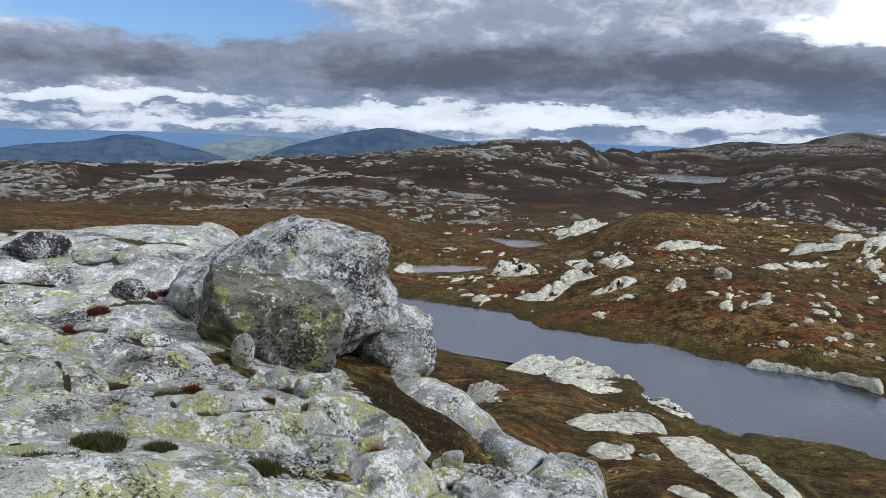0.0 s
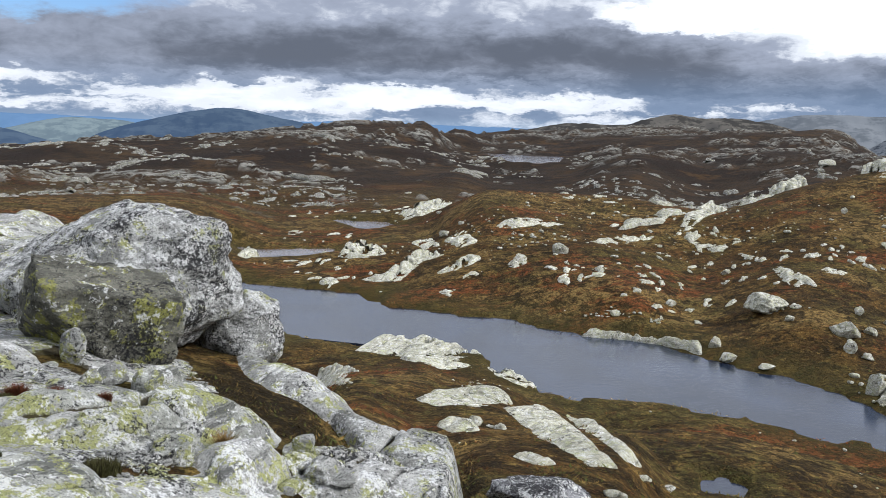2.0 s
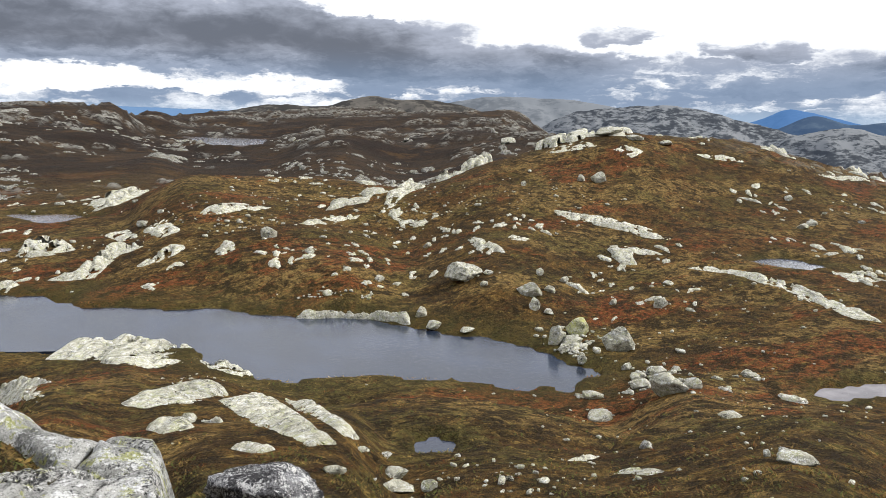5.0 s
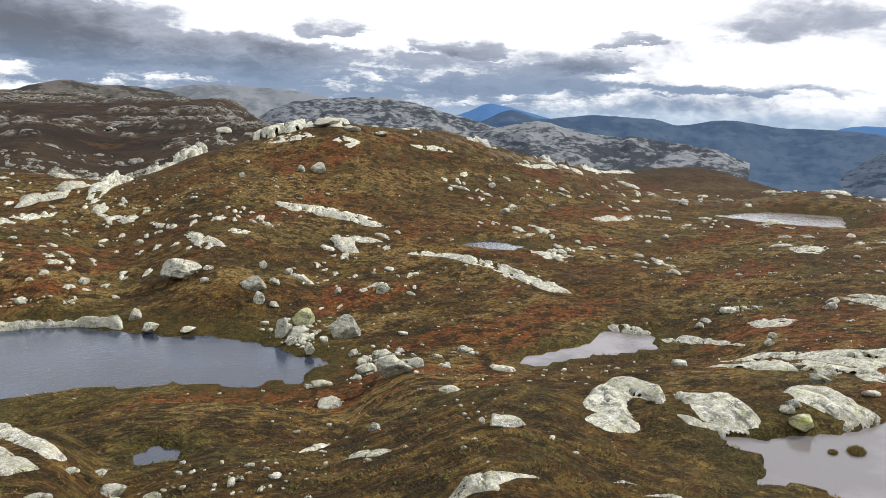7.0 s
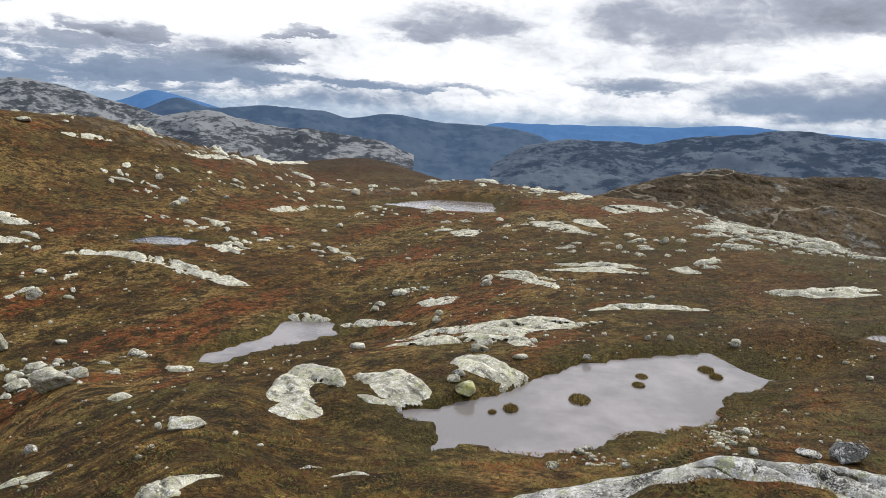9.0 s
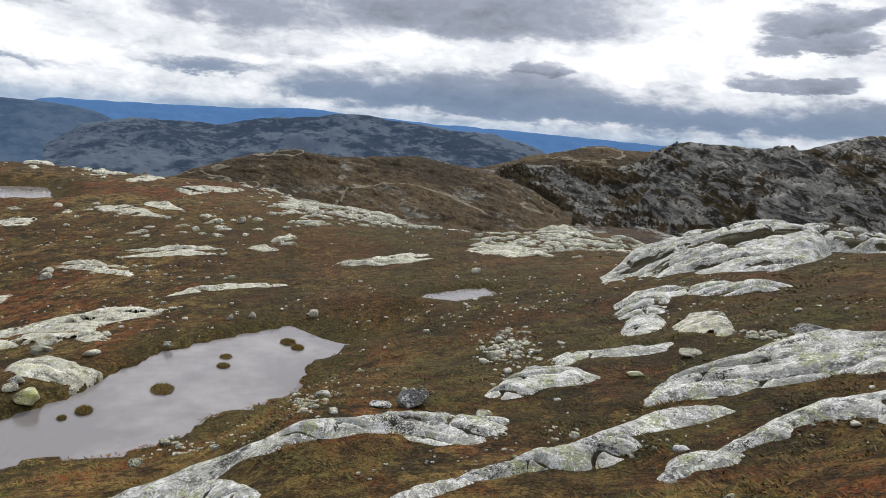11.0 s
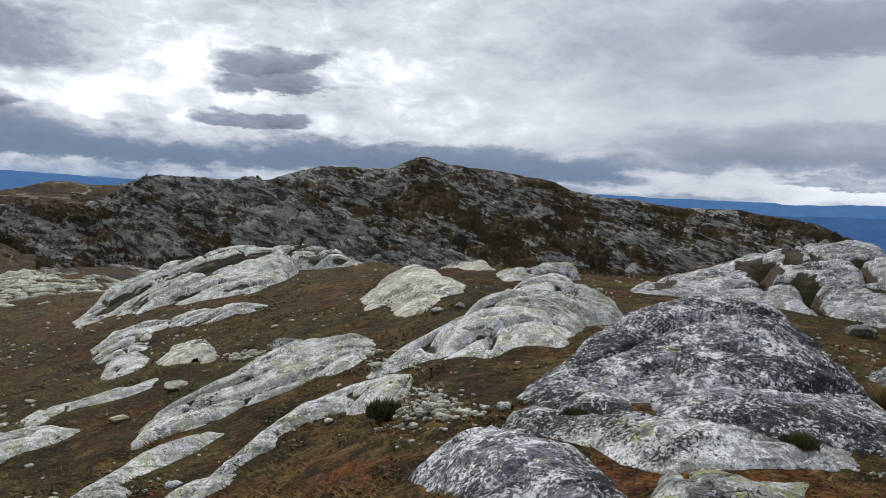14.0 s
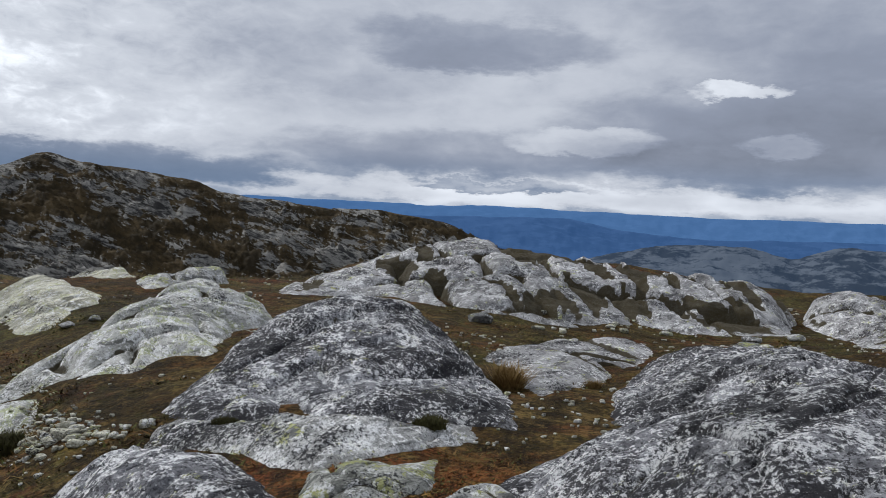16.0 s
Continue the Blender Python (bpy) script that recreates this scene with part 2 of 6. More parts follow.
def rock_material(name, low, high, black, white, green, tint=(0.36, 0.37, 0.13)):
    """Granite with crusts of lichen: how much black, white and yellow-green grows on it."""
    m, N = material(name)
    geo = N.add("ShaderNodeNewGeometry", out=0)
    big, mid = N.noise(geo, 0.6, 6, 0.65), N.noise(geo, 3.0, 8, 0.74)
    grain = N.noise(geo, 60, 4, 0.75)
    x, y, z = N.add("ShaderNodeSeparateXYZ", [geo]).node.outputs
    across = N.math("ADD", N.math("MULTIPLY", x, -0.78), N.math("MULTIPLY", y, 0.62))
    along = N.math("ADD", N.math("MULTIPLY", x, 0.62), N.math("MULTIPLY", y, 0.78))
    band = N.xyz(N.math("MULTIPLY", along, 0.7), N.math("MULTIPLY", across, 3.2), N.math("MULTIPLY", z, 5.0))
    vein = N.noise(band, 1.3, 8, 0.72, 0.3)
    spot = N.noise(geo, 11.0, 7, 0.74)
    c = N.mix(N.step(mid, 0.40, 0.60), low, high)
    c = N.mix(N.step(vein, 0.53, 0.60, 0.0, 0.8), c, tuple(v * 0.34 for v in low))
    c = N.mix(N.step(big, 0.52, 0.68, 0.0, 0.4), c, tuple(v * 0.55 for v in low))
    fleck, dot, field = N.noise(geo, 22.0, 7, 0.76), N.noise(N.vmath("ADD", geo, (3.3, 7.1, 1.9)), 36.0, 6, 0.76), N.noise(geo, 1.1, 7, 0.72)

    def crust(a, b, share, edge=0.018):
        v = N.math("ADD", N.math("MULTIPLY", a, 0.5), N.math("MULTIPLY", b, 0.5))
        return N.step(v, 0.575 - share * 0.10, 0.575 - share * 0.10 + edge)

    patch = N.noise(N.vmath("ADD", geo, (11.0, 5.0, 2.0)), 2.4, 6, 0.7)
    c = N.mix(N.math("MULTIPLY", crust(N.noise(geo, 8.0, 7, 0.75), patch, green), 0.85), c, tint)
    c = N.mix(N.math("MULTIPLY", crust(fleck, N.noise(geo, 4.0, 6, 0.7), white), 0.85), c, (0.74, 0.74, 0.74))
    c = N.mix(N.math("MULTIPLY", crust(dot, field, black), 0.94), c, (0.020, 0.019, 0.022))
    c = N.mix(N.math("MULTIPLY", crust(N.noise(geo, 13.0, 6, 0.75), spot, white * 0.6 - 0.2, 0.02), 0.85), c, (0.72, 0.72, 0.72))
    c = N.mix(N.step(grain, 0.52, 0.58, 0.0, 0.5), c, (0.04, 0.04, 0.04))
    c = N.mix(1.0, c, N.mix(geo.node.outputs["Random Per Island"], (0.80, 0.80, 0.78), (1.18, 1.17, 1.15)), "MULTIPLY")
    # moss brown in the joints; it also paints their shade into the rock
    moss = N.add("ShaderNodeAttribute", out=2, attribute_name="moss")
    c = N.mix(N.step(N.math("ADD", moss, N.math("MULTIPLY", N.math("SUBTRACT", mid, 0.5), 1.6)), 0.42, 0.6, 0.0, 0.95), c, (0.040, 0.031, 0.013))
    h = N.math("ADD", mid, N.math("MULTIPLY", spot, 0.35))
    h = N.math("ADD", h, N.math("MULTIPLY", grain, 0.10))
    h = N.math("ADD", h, N.math("MULTIPLY", vein, 0.7))
    finish(N, c, 0.92, h, 1.0, 0.09, 0.15)
    return m


def water_material(name, color):
    m, N = material(name)
    geo = N.add("ShaderNodeNewGeometry", out=0)
    w = N.noise(N.vmath("MULTIPLY", geo, (1.0, 1.7, 1.0)), 2.2, 5, 0.62)
    patch = N.noise(geo, 0.25, 4, 0.6)
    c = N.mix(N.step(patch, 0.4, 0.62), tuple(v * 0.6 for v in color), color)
    finish(N, c, 0.08, N.math("ADD", w, N.math("MULTIPLY", N.noise(N.vmath("MULTIPLY", geo, (3.0, 7.0, 1.0)), 1.0, 4, 0.6), 0.4)), 0.45, 0.03, 0.6)
    return m


def crag_material():
    """Bare layered rock with dark clefts, brown turf on the benches."""
    m, N = material("crag")
    geo = N.add("ShaderNodeNewGeometry", out=0)
    nz = N.add("ShaderNodeSeparateXYZ", [geo.node.outputs["Normal"]]).node.outputs[2]
    sx, sy, sz = N.add("ShaderNodeSeparateXYZ", [geo]).node.outputs
    s = N.math("ADD", N.math("MULTIPLY", sx, -0.82), N.math("MULTIPLY", sy, -0.57))
    lay = N.xyz(N.math("MULTIPLY", s, 0.34), N.math("MULTIPLY", N.math("SUBTRACT", sx, sy), 0.14), N.math("ADD", sz, N.math("MULTIPLY", s, 0.30)))
    n = N.noise(lay, 0.055, 9, 0.68, 0.6)
    f = N.noise(lay, 0.34, 9, 0.76, 0.5)
    big = N.noise(geo, 0.012, 5, 0.62)
    c = N.mix(N.step(N.noise(geo, 0.05, 7, 0.74), 0.42, 0.6), (0.030, 0.023, 0.012), (0.070, 0.050, 0.024))
    c = N.mix(N.step(f, 0.50, 0.42, 0.0, 0.6), c, (0.020, 0.016, 0.009))
    r = N.mix(N.step(f, 0.44, 0.57), (0.042, 0.041, 0.039), (0.275, 0.265, 0.240))
    r = N.mix(N.step(N.noise(lay, 1.6, 7, 0.76), 0.55, 0.62, 0.0, 0.7), r, (0.020, 0.019, 0.017))
    bare = N.math("ADD", N.math("ADD", N.math("MULTIPLY", n, 0.55), N.math("MULTIPLY", f, 0.25)), N.math("MULTIPLY", big, 0.30))
    c = N.mix(N.step(N.math("ADD", bare, N.math("MULTIPLY", N.math("SUBTRACT", 0.75, nz), 0.10)), 0.540, 0.560), c, r)
    finish(N, c, 0.95, N.math("ADD", n, N.math("MULTIPLY", f, 0.6)), 1.0, 5.0, 0.1)
    return m


# a bluish emission paints air haze over the distant slopes
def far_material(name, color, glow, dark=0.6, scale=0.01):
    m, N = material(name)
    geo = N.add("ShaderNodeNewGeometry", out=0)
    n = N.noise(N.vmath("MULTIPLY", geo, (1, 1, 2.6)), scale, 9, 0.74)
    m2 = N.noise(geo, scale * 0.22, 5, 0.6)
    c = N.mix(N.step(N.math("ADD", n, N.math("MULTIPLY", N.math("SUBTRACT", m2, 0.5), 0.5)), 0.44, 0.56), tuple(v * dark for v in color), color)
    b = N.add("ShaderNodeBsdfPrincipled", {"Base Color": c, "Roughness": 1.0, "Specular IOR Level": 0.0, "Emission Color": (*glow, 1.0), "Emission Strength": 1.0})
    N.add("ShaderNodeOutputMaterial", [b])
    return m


# the second water's pale base colour stands in for reflected sky
MOOR, WATER, PALE_SHEEN = moor_material(), water_material("tarn_water", (0.020, 0.030, 0.056)), water_material("pale_sheen_water", (0.22, 0.20, 0.20))
ROCKS = {
    "N": rock_material("grey_granite", (0.28, 0.28, 0.265), (0.50, 0.495, 0.475), 0.34, 0.48, 0.55),
    "L": rock_material("green_lichen_granite", (0.28, 0.285, 0.255), (0.48, 0.48, 0.44), 0.34, 0.45, 0.72),
    "P": rock_material("pale_granite", (0.33, 0.32, 0.25), (0.58, 0.56, 0.455), 0.20, 0.4, 0.45, (0.40, 0.41, 0.22)),
    "D": rock_material("black_lichen_granite", (0.10, 0.10, 0.11), (0.31, 0.31, 0.325), 0.85, 0.66, 0.0),
    "W": rock_material("weathered_granite", (0.20, 0.195, 0.195), (0.42, 0.415, 0.415), 0.36, 0.4, 0.1),
    "S": rock_material("light_granite", (0.30, 0.30, 0.275), (0.52, 0.515, 0.485), 0.24, 0.6, 0.6, (0.34, 0.365, 0.19)),
    "M": rock_material("boulder_granite", (0.26, 0.26, 0.25), (0.52, 0.52, 0.505), 0.62, 0.6, 0.4),
    "B": rock_material("dark_gneiss", (0.105, 0.103, 0.085), (0.215, 0.208, 0.172), 0.36, 0.1, 0.42, (0.30, 0.30, 0.08)),
    "Y": rock_material("yellow_lichen_granite", (0.42, 0.42, 0.24), (0.60, 0.58, 0.38), 0.15, 0.3, 0.9, (0.50, 0.50, 0.16)),
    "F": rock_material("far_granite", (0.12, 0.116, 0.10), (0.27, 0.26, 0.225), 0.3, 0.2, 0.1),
    "G": rock_material("dull_granite", (0.15, 0.15, 0.15), (0.30, 0.30, 0.29), 0.45, 0.4, 0.2),
}
# ridge colours with the haze painted in: base colour plus a faint glow
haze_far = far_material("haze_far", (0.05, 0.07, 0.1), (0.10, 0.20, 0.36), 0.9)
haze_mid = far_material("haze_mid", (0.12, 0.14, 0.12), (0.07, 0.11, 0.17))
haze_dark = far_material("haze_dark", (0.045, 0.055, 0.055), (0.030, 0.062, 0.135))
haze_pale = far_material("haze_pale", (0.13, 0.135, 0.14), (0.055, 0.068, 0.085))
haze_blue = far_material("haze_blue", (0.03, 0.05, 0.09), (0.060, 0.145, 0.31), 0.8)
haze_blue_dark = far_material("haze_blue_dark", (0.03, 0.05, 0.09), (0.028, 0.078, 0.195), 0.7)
rock_far_haze = far_material("rock_far_haze", (0.165, 0.17, 0.172), (0.016, 0.023, 0.036), 0.20, 0.06)
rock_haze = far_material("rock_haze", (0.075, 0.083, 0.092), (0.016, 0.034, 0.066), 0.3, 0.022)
crag = crag_material()


def moor_hill_material():
    """Tan grass slopes with brown heather, pale rock streaks and grey ledges."""
    m, N = material("moor_hill")
    geo = N.add("ShaderNodeNewGeometry", out=0)
    x, y, z = N.add("ShaderNodeSeparateXYZ", [geo]).node.outputs
    lie = N.xyz(N.math("MULTIPLY", x, 0.6), y, N.math("MULTIPLY", z, 2.2))
    c = N.mix(N.step(N.noise(lie, 0.035, 7, 0.7), 0.42, 0.58), (0.034, 0.024, 0.012), (0.092, 0.063, 0.030))
    c = N.mix(N.step(N.noise(lie, 0.3, 7, 0.76), 0.46, 0.58, 0.0, 0.7), c, (0.026, 0.019, 0.010))
    c = N.mix(N.step(N.noise(lie, 0.05, 8, 0.76, 0.4), 0.555, 0.60, 0.0, 0.9), c, N.mix(N.step(N.noise(geo, 0.4, 7, 0.78), 0.42, 0.58), (0.045, 0.043, 0.038), (0.20, 0.19, 0.165)))
    seam = N.math("ABSOLUTE", N.math("SUBTRACT", N.noise(lie, 0.022, 3, 0.5, 0.5), 0.5))
    c = N.mix(N.step(seam, 0.010, 0.004, 0.0, 0.75), c, (0.23, 0.205, 0.155))
    finish(N, c, 0.95, N.noise(lie, 0.3, 7, 0.75), 1.0, 2.0, 0.1)
    return m


moor_hill = moor_hill_material()
moor_far_haze = far_material("moor_far_haze", (0.10, 0.09, 0.075), (0.01, 0.013, 0.018), 0.35, 0.03)


# ---------------------------------------------------------------- terrain
# <terrain>
def vnoise(x, y, seed=0):
    """Value noise on a square lattice, 0 to 1."""
    xi, yi = np.floor(x).astype(np.int64), np.floor(y).astype(np.int64)
    fx, fy = x - xi, y - yi
    fx, fy = fx * fx * fx * (fx * (fx * 6 - 15) + 10), fy * fy * fy * (fy * (fy * 6 - 15) + 10)

    def h(i, j):
        n = (i * 374761393 + j * 668265263 + seed * 974634777) & 0xFFFFFFFF
        n = ((n ^ (n >> 13)) * 1274126177) & 0xFFFFFFFF
        n = ((n ^ (n >> 16)) * 2246822519) & 0xFFFFFFFF
        return ((n ^ (n >> 15)) & 0xFFFF) / 65535.0

    a = h(xi, yi) * (1 - fx) + h(xi + 1, yi) * fx
    b = h(xi, yi + 1) * (1 - fx) + h(xi + 1, yi + 1) * fx
    return a * (1 - fy) + b * fy


def fbm(x, y, octaves=4, seed=0, gain=0.5):
    s, amp, tot = 0.0, 1.0, 0.0
    for k in range(octaves):
        s = s + amp * vnoise(x * 2.03 ** k + 17.3 * k, y * 2.03 ** k - 9.1 * k, seed + k)
        tot += amp
        amp *= gain
    return s / tot


def smooth(v, a, b):
    u = np.clip((v - a) / (b - a), 0, 1)
    return u * u * (3 - 2 * u)


def pchip(xs, ys, q):
    """Monotone cubic through columns ys (n or n x m) at xs, read at q."""
    xs, ys = np.asarray(xs, float), np.asarray(ys, float)
    h = np.diff(xs)
    d = np.diff(ys, axis=0) / (h if ys.ndim == 1 else h[:, None])
    m = np.zeros_like(ys)
    m[1:-1] = np.where(d[1:] * d[:-1] > 0, 2 * d[1:] * d[:-1] / (d[1:] + d[:-1] + 1e-12 * np.sign(d[1:] + d[:-1] + 1e-30)), 0)
    m[0], m[-1] = d[0], d[-1]
    i = np.clip(np.searchsorted(xs, q) - 1, 0, len(h) - 1)
    hh = h[i]
    u = np.clip((q - xs[i]) / hh, 0, 1)
    if ys.ndim > 1:
        hh, u = hh[:, None], u[:, None]
    return (2 * u ** 3 - 3 * u ** 2 + 1) * ys[i] + (u ** 3 - 2 * u ** 2 + u) * hh * m[i] + (3 * u ** 2 - 2 * u ** 3) * ys[i + 1] + (u ** 3 - u ** 2) * hh * m[i + 1]


PROFILES = {}


def spoke(bearing, *line):
    """The lie of the land along one compass bearing from the viewpoint: distance and height."""
    line = [(0.8, 0.0), (1.6, line[0][1] * 0.3), *line]
    r, z = line[-1]
    if r < 1000:
        line += [(r * 1.35, z - 9 - 0.01 * r), (1500, min(z, 0) - 90), (4900, -260)]
    PROFILES[bearing] = line


spoke(-28, (4, -0.05), (6, -0.13), (9, -0.17), (14, 0.22), (30, -8), (80, -5.99), (250, -11.28), (420, -9.9))
spoke(-18, (4.2, -0.25), (6, -0.25), (9, -0.28), (15, 0.11), (30, -9), (90, -7.09), (230, -11.91), (420, -7.25))
spoke(-8, (4.6, -0.5), (6, -0.54), (8.5, -0.73), (13, -1), (30, -9.5), (60, -13), (100, -8.12), (230, -11.68), (420, -3.5))
spoke(0, (5.2, -0.79), (6.2, -0.86), (7.2, -0.92), (8.7, -1.12), (10.6, -1.9), (20, -6), (40, -11.8), (80, -12.2), (95, -12.02), (140, -12.3), (230, -11.21), (430, -0.09))
spoke(5, (6, -1.15), (7.4, -1.32), (8.6, -1.56), (11, -3.4), (22, -6.14), (30, -8.04), (50, -12.2), (68, -12.2), (82, -11.19), (110, -11.51), (140, -12.02), (220, -11.84), (340, -6.95), (480, 4.25))
spoke(10, (6.6, -1.38), (8, -1.63), (11, -4), (20, -6.25), (33, -8.84), (50, -12.2), (62, -12.2), (75, -10.93), (105, -10.59), (140, -11.13), (240, -11.64), (400, -7.7), (480, 4.66))
spoke(12, (4, -0.9), (6.4, -1.36), (7.7, -1.62), (10.6, -4), (20, -6.18), (33, -9.24), (46, -12.2), (60, -12.2), (75, -10.25), (105, -8.18), (140, -11.6), (240, -11.4), (450, -11.67), (700, 3.04))
spoke(15, (5, -2.2), (14, -4.63), (21, -6.45), (32, -8.99), (44, -12.2), (58, -12.2), (75, -9.49), (105, -5.87), (130, -12), (230, -14.0), (320, -15.5), (350, -13.5), (480, -13.2), (620, -7.24), (900, 1.2))
spoke(20, (5, -2.3), (16, -5.2), (24, -7.5), (34, -10.6), (40, -12.2), (54, -12.2), (68, -9.8), (95, -7.6), (106, -6.3), (140, -12.6), (230, -14.0), (320, -15.5), (360, -13.8), (480, -13.0), (900, 5.0))
spoke(25, (5, -2.4), (18, -5.87), (27, -8.61), (37, -12.2), (50, -12.2), (62, -10.14), (85, -9.33), (108, -6.89), (150, -13), (300, -11.19), (500, -6.66), (900, 8.89))
spoke(30, (5, -2.6), (16, -6.55), (23, -8.24), (36, -11.57), (42, -12.2), (54, -12.2), (64, -11.52), (80, -10.66), (98, -7.35), (140, -11), (300, -16.31), (450, -9.31), (800, 7.44))
spoke(37, (5, -2.6), (14, -5.53), (20, -7.28), (27, -9.12), (38, -12.2), (46, -12.2), (57, -10.46), (77, -8.96), (96, -5.96), (110, -3.91), (150, -9), (420, -10.72), (700, 5.82))
spoke(45, (5, -2.6), (13, -5.18), (21, -7.64), (36, -11.98), (40, -12.1), (47, -12.44), (60, -11.72), (78, -9.89), (98, -5.69), (118, -0.03), (160, -8), (400, -20))
spoke(52, (5, -2.4), (13, -4.71), (21, -6.96), (32, -9.52), (44, -11.72), (55, -11.78), (70, -10.84), (92, -8.84), (112, -4.84), (128, -0.91), (170, -10), (400, -30))
spoke(60, (5, -2.2), (12, -3.9), (22, -6.22), (30, -9), (36, -10.7), (42, -11.3), (56, -11.21), (78, -10.85), (102, -9.16), (140, -5.72), (200, -14), (400, -50))
spoke(70, (5, -1.8), (12, -4.46), (18.5, -5.95), (26, -7.6), (34, -9.7), (42, -11.2), (60, -10.94), (82, -11.26), (112, -11.04), (150, -10.98), (200, -9.71), (400, -60))
spoke(80, (5, -1.6), (12, -4.22), (16.5, -5.35), (21.3, -5.73), (28, -6.77), (42, -8.47), (58, -9.32), (92, -9.75), (110, -9.61), (140, -9.5), (170, -13), (260, -26), (400, -60))
spoke(90, (5, -1.2), (9, -2.98), (14, -4.6), (20, -5.9), (27, -5.9), (32, -6.56), (50, -7.76), (75, -8.56), (118, -8.5), (140, -11), (200, -18), (400, -50))
spoke(100, (4, -0.8), (8, -2.37), (11, -2.6), (17, -4.23), (24, -5.33), (32, -6.17), (42, -6.69), (65, -7.35), (80, -7.4), (100, -9.5), (140, -14), (260, -27), (400, -40))
spoke(110, (4, -0.6), (8, -2.16), (12, -2.7), (20, -4.05), (34, -5.23), (45, -5.79), (62, -6.5), (85, -10), (130, -16), (250, -28), (450, -45))
spoke(120, (4, -0.4), (7.5, -1.77), (9.5, -2.06), (12, -2.29), (16, -2.61), (25, -3.48), (35, -3.95), (55, -5.49), (70, -6.4), (110, -14), (220, -26), (400, -32))
spoke(130, (4, -0.3), (6.5, -1.27), (8.5, -1.6), (11, -1.69), (15, -1.75), (24, -1.95), (34, -1.92), (60, -8), (120, -20), (400, -40))
spoke(140, (4, -0.2), (5.5, -0.71), (7.5, -0.85), (10, -0.9), (14, -0.85), (22, -0.94), (30, -1.21), (60, -8), (120, -22), (400, -44))
spoke(147, (4, -0.1), (5.2, -0.39), (7, -0.44), (9.6, -0.34), (13.5, -0.33), (22, -0.41), (50, -8), (110, -26), (400, -48))
spoke(156, (4, 0), (4.8, -0.21), (7, -0.18), (9.5, -0.11), (14, -0.3), (24, -0.59), (45, -8), (110, -34), (400, -60))
spoke(165, (4, 0), (4.6, -0.06), (7, 0.01), (10.5, -0.02), (16, -0.28), (24, -0.53), (29, -0.14), (50, -8), (120, -44), (400, -70))
spoke(173, (3.5, 0), (4.8, -0.12), (6.2, -0.07), (11, -0.25), (16, -0.4), (22, -0.36), (31, 0.07), (50, -8), (130, -50), (450, -90))
spoke(182, (3.5, 0), (4.5, 0.06), (7, -0.09), (11, -0.28), (18, -0.73), (26, -0.66), (34, -0.14), (60, -12), (140, -60), (500, -110))
spoke(190, (3.5, 0.1), (4, 0.32), (7, 0.12), (10, 0.14), (20, -0.88), (28, -0.92), (36, -0.78), (70, -16), (150, -65), (500, -150))
spoke(200, (3.5, 0.2), (4.2, 0.49), (6.6, 0.47), (9, 0.45), (24, -1.07), (32, -1.16), (40, -1.09), (80, -20), (150, -70), (500, -180))
spoke(235, (3.5, 0.2), (9, 0.5), (24, -1), (70, -14), (400, -140))
spoke(290, (3.5, 0.2), (9, 0.4), (24, -0.5), (70, -10), (400, -90))

LAKES = {}
LAKES["tarn"] = (-12.5, [(-4.2, 72.7), (7.3, 65.9), (8.1, 61.3), (15.3, 56.6), (20.3, 51.4), (25.3, 47.7), (26.6, 43.7), (28.7, 39.3), (30.6, 35.4), (30.6, 32.2), (30.5, 30.9), (27.9, 29.5), (25.6, 30.1), (23.8, 32.3), (19.7, 36.8), (15.6, 37.5), (14.0, 39.5), (12.0, 44.5), (11.9, 46.8), (5.2, 50.2), (-0.4, 53.4), (-3.8, 56.9)])
LAKES["pond"] = (-6.0, [(18.9, 5.2), (21.2, 2.8), (23.3, 1.9), (25.3, 0.3), (27.0, -1.4), (28.6, -3.6), (26.8, -5.7), (25.5, -5.2), (23.5, -3.8), (20.7, -2.7), (19.2, -0.5), (17.5, 1.1), (16.8, 3.6), (18.0, 4.0)])
LAKES["marsh_pool"] = (-11.5, [(35.7, 21.1), (40.7, 19.6), (44.3, 20.2), (45.6, 17.1), (42.8, 15.9), (38.8, 18.3), (34.9, 19.7)])
LAKES["upper_pool"] = (-11.0, [(62.7, 44.8), (66.5, 43.4), (66.2, 38.9), (62.5, 38.3), (61.3, 41.8)])
LAKES["far_pool"] = (-11.0, [(106.8, 34.4), (118.1, 29.8), (121.6, 20.4), (101.5, 15.7), (101.7, 20.2), (105.1, 28.0)])
LAKES["bright_pool"] = (-5.2, [(29.8, -8.7), (31.0, -10.1), (32.1, -12.5), (30.4, -12.6), (28.8, -10.0)])
LAKES["inlet_pool"] = (-12.2, [(6.7, 121.4), (15.1, 117.5), (16.4, 107.8), (10.6, 106.4)])
LAKES["lower_pool"] = (-12.3, [(-6.5, 95.1), (-2.9, 91.8), (5.5, 92.0), (4.9, 87.6), (-4.0, 85.4)])
LAKES["far_lake"] = (-11.6, [(126.0, 500.2), (134.9, 473.9), (157.6, 432.5), (123.9, 346.4), (100.1, 342.3)])
LAKES["puddle"] = (-8.0, [(11.5, 19.2), (12.2, 19.0), (12.6, 18.2), (11.9, 17.6), (11.0, 18.2)])
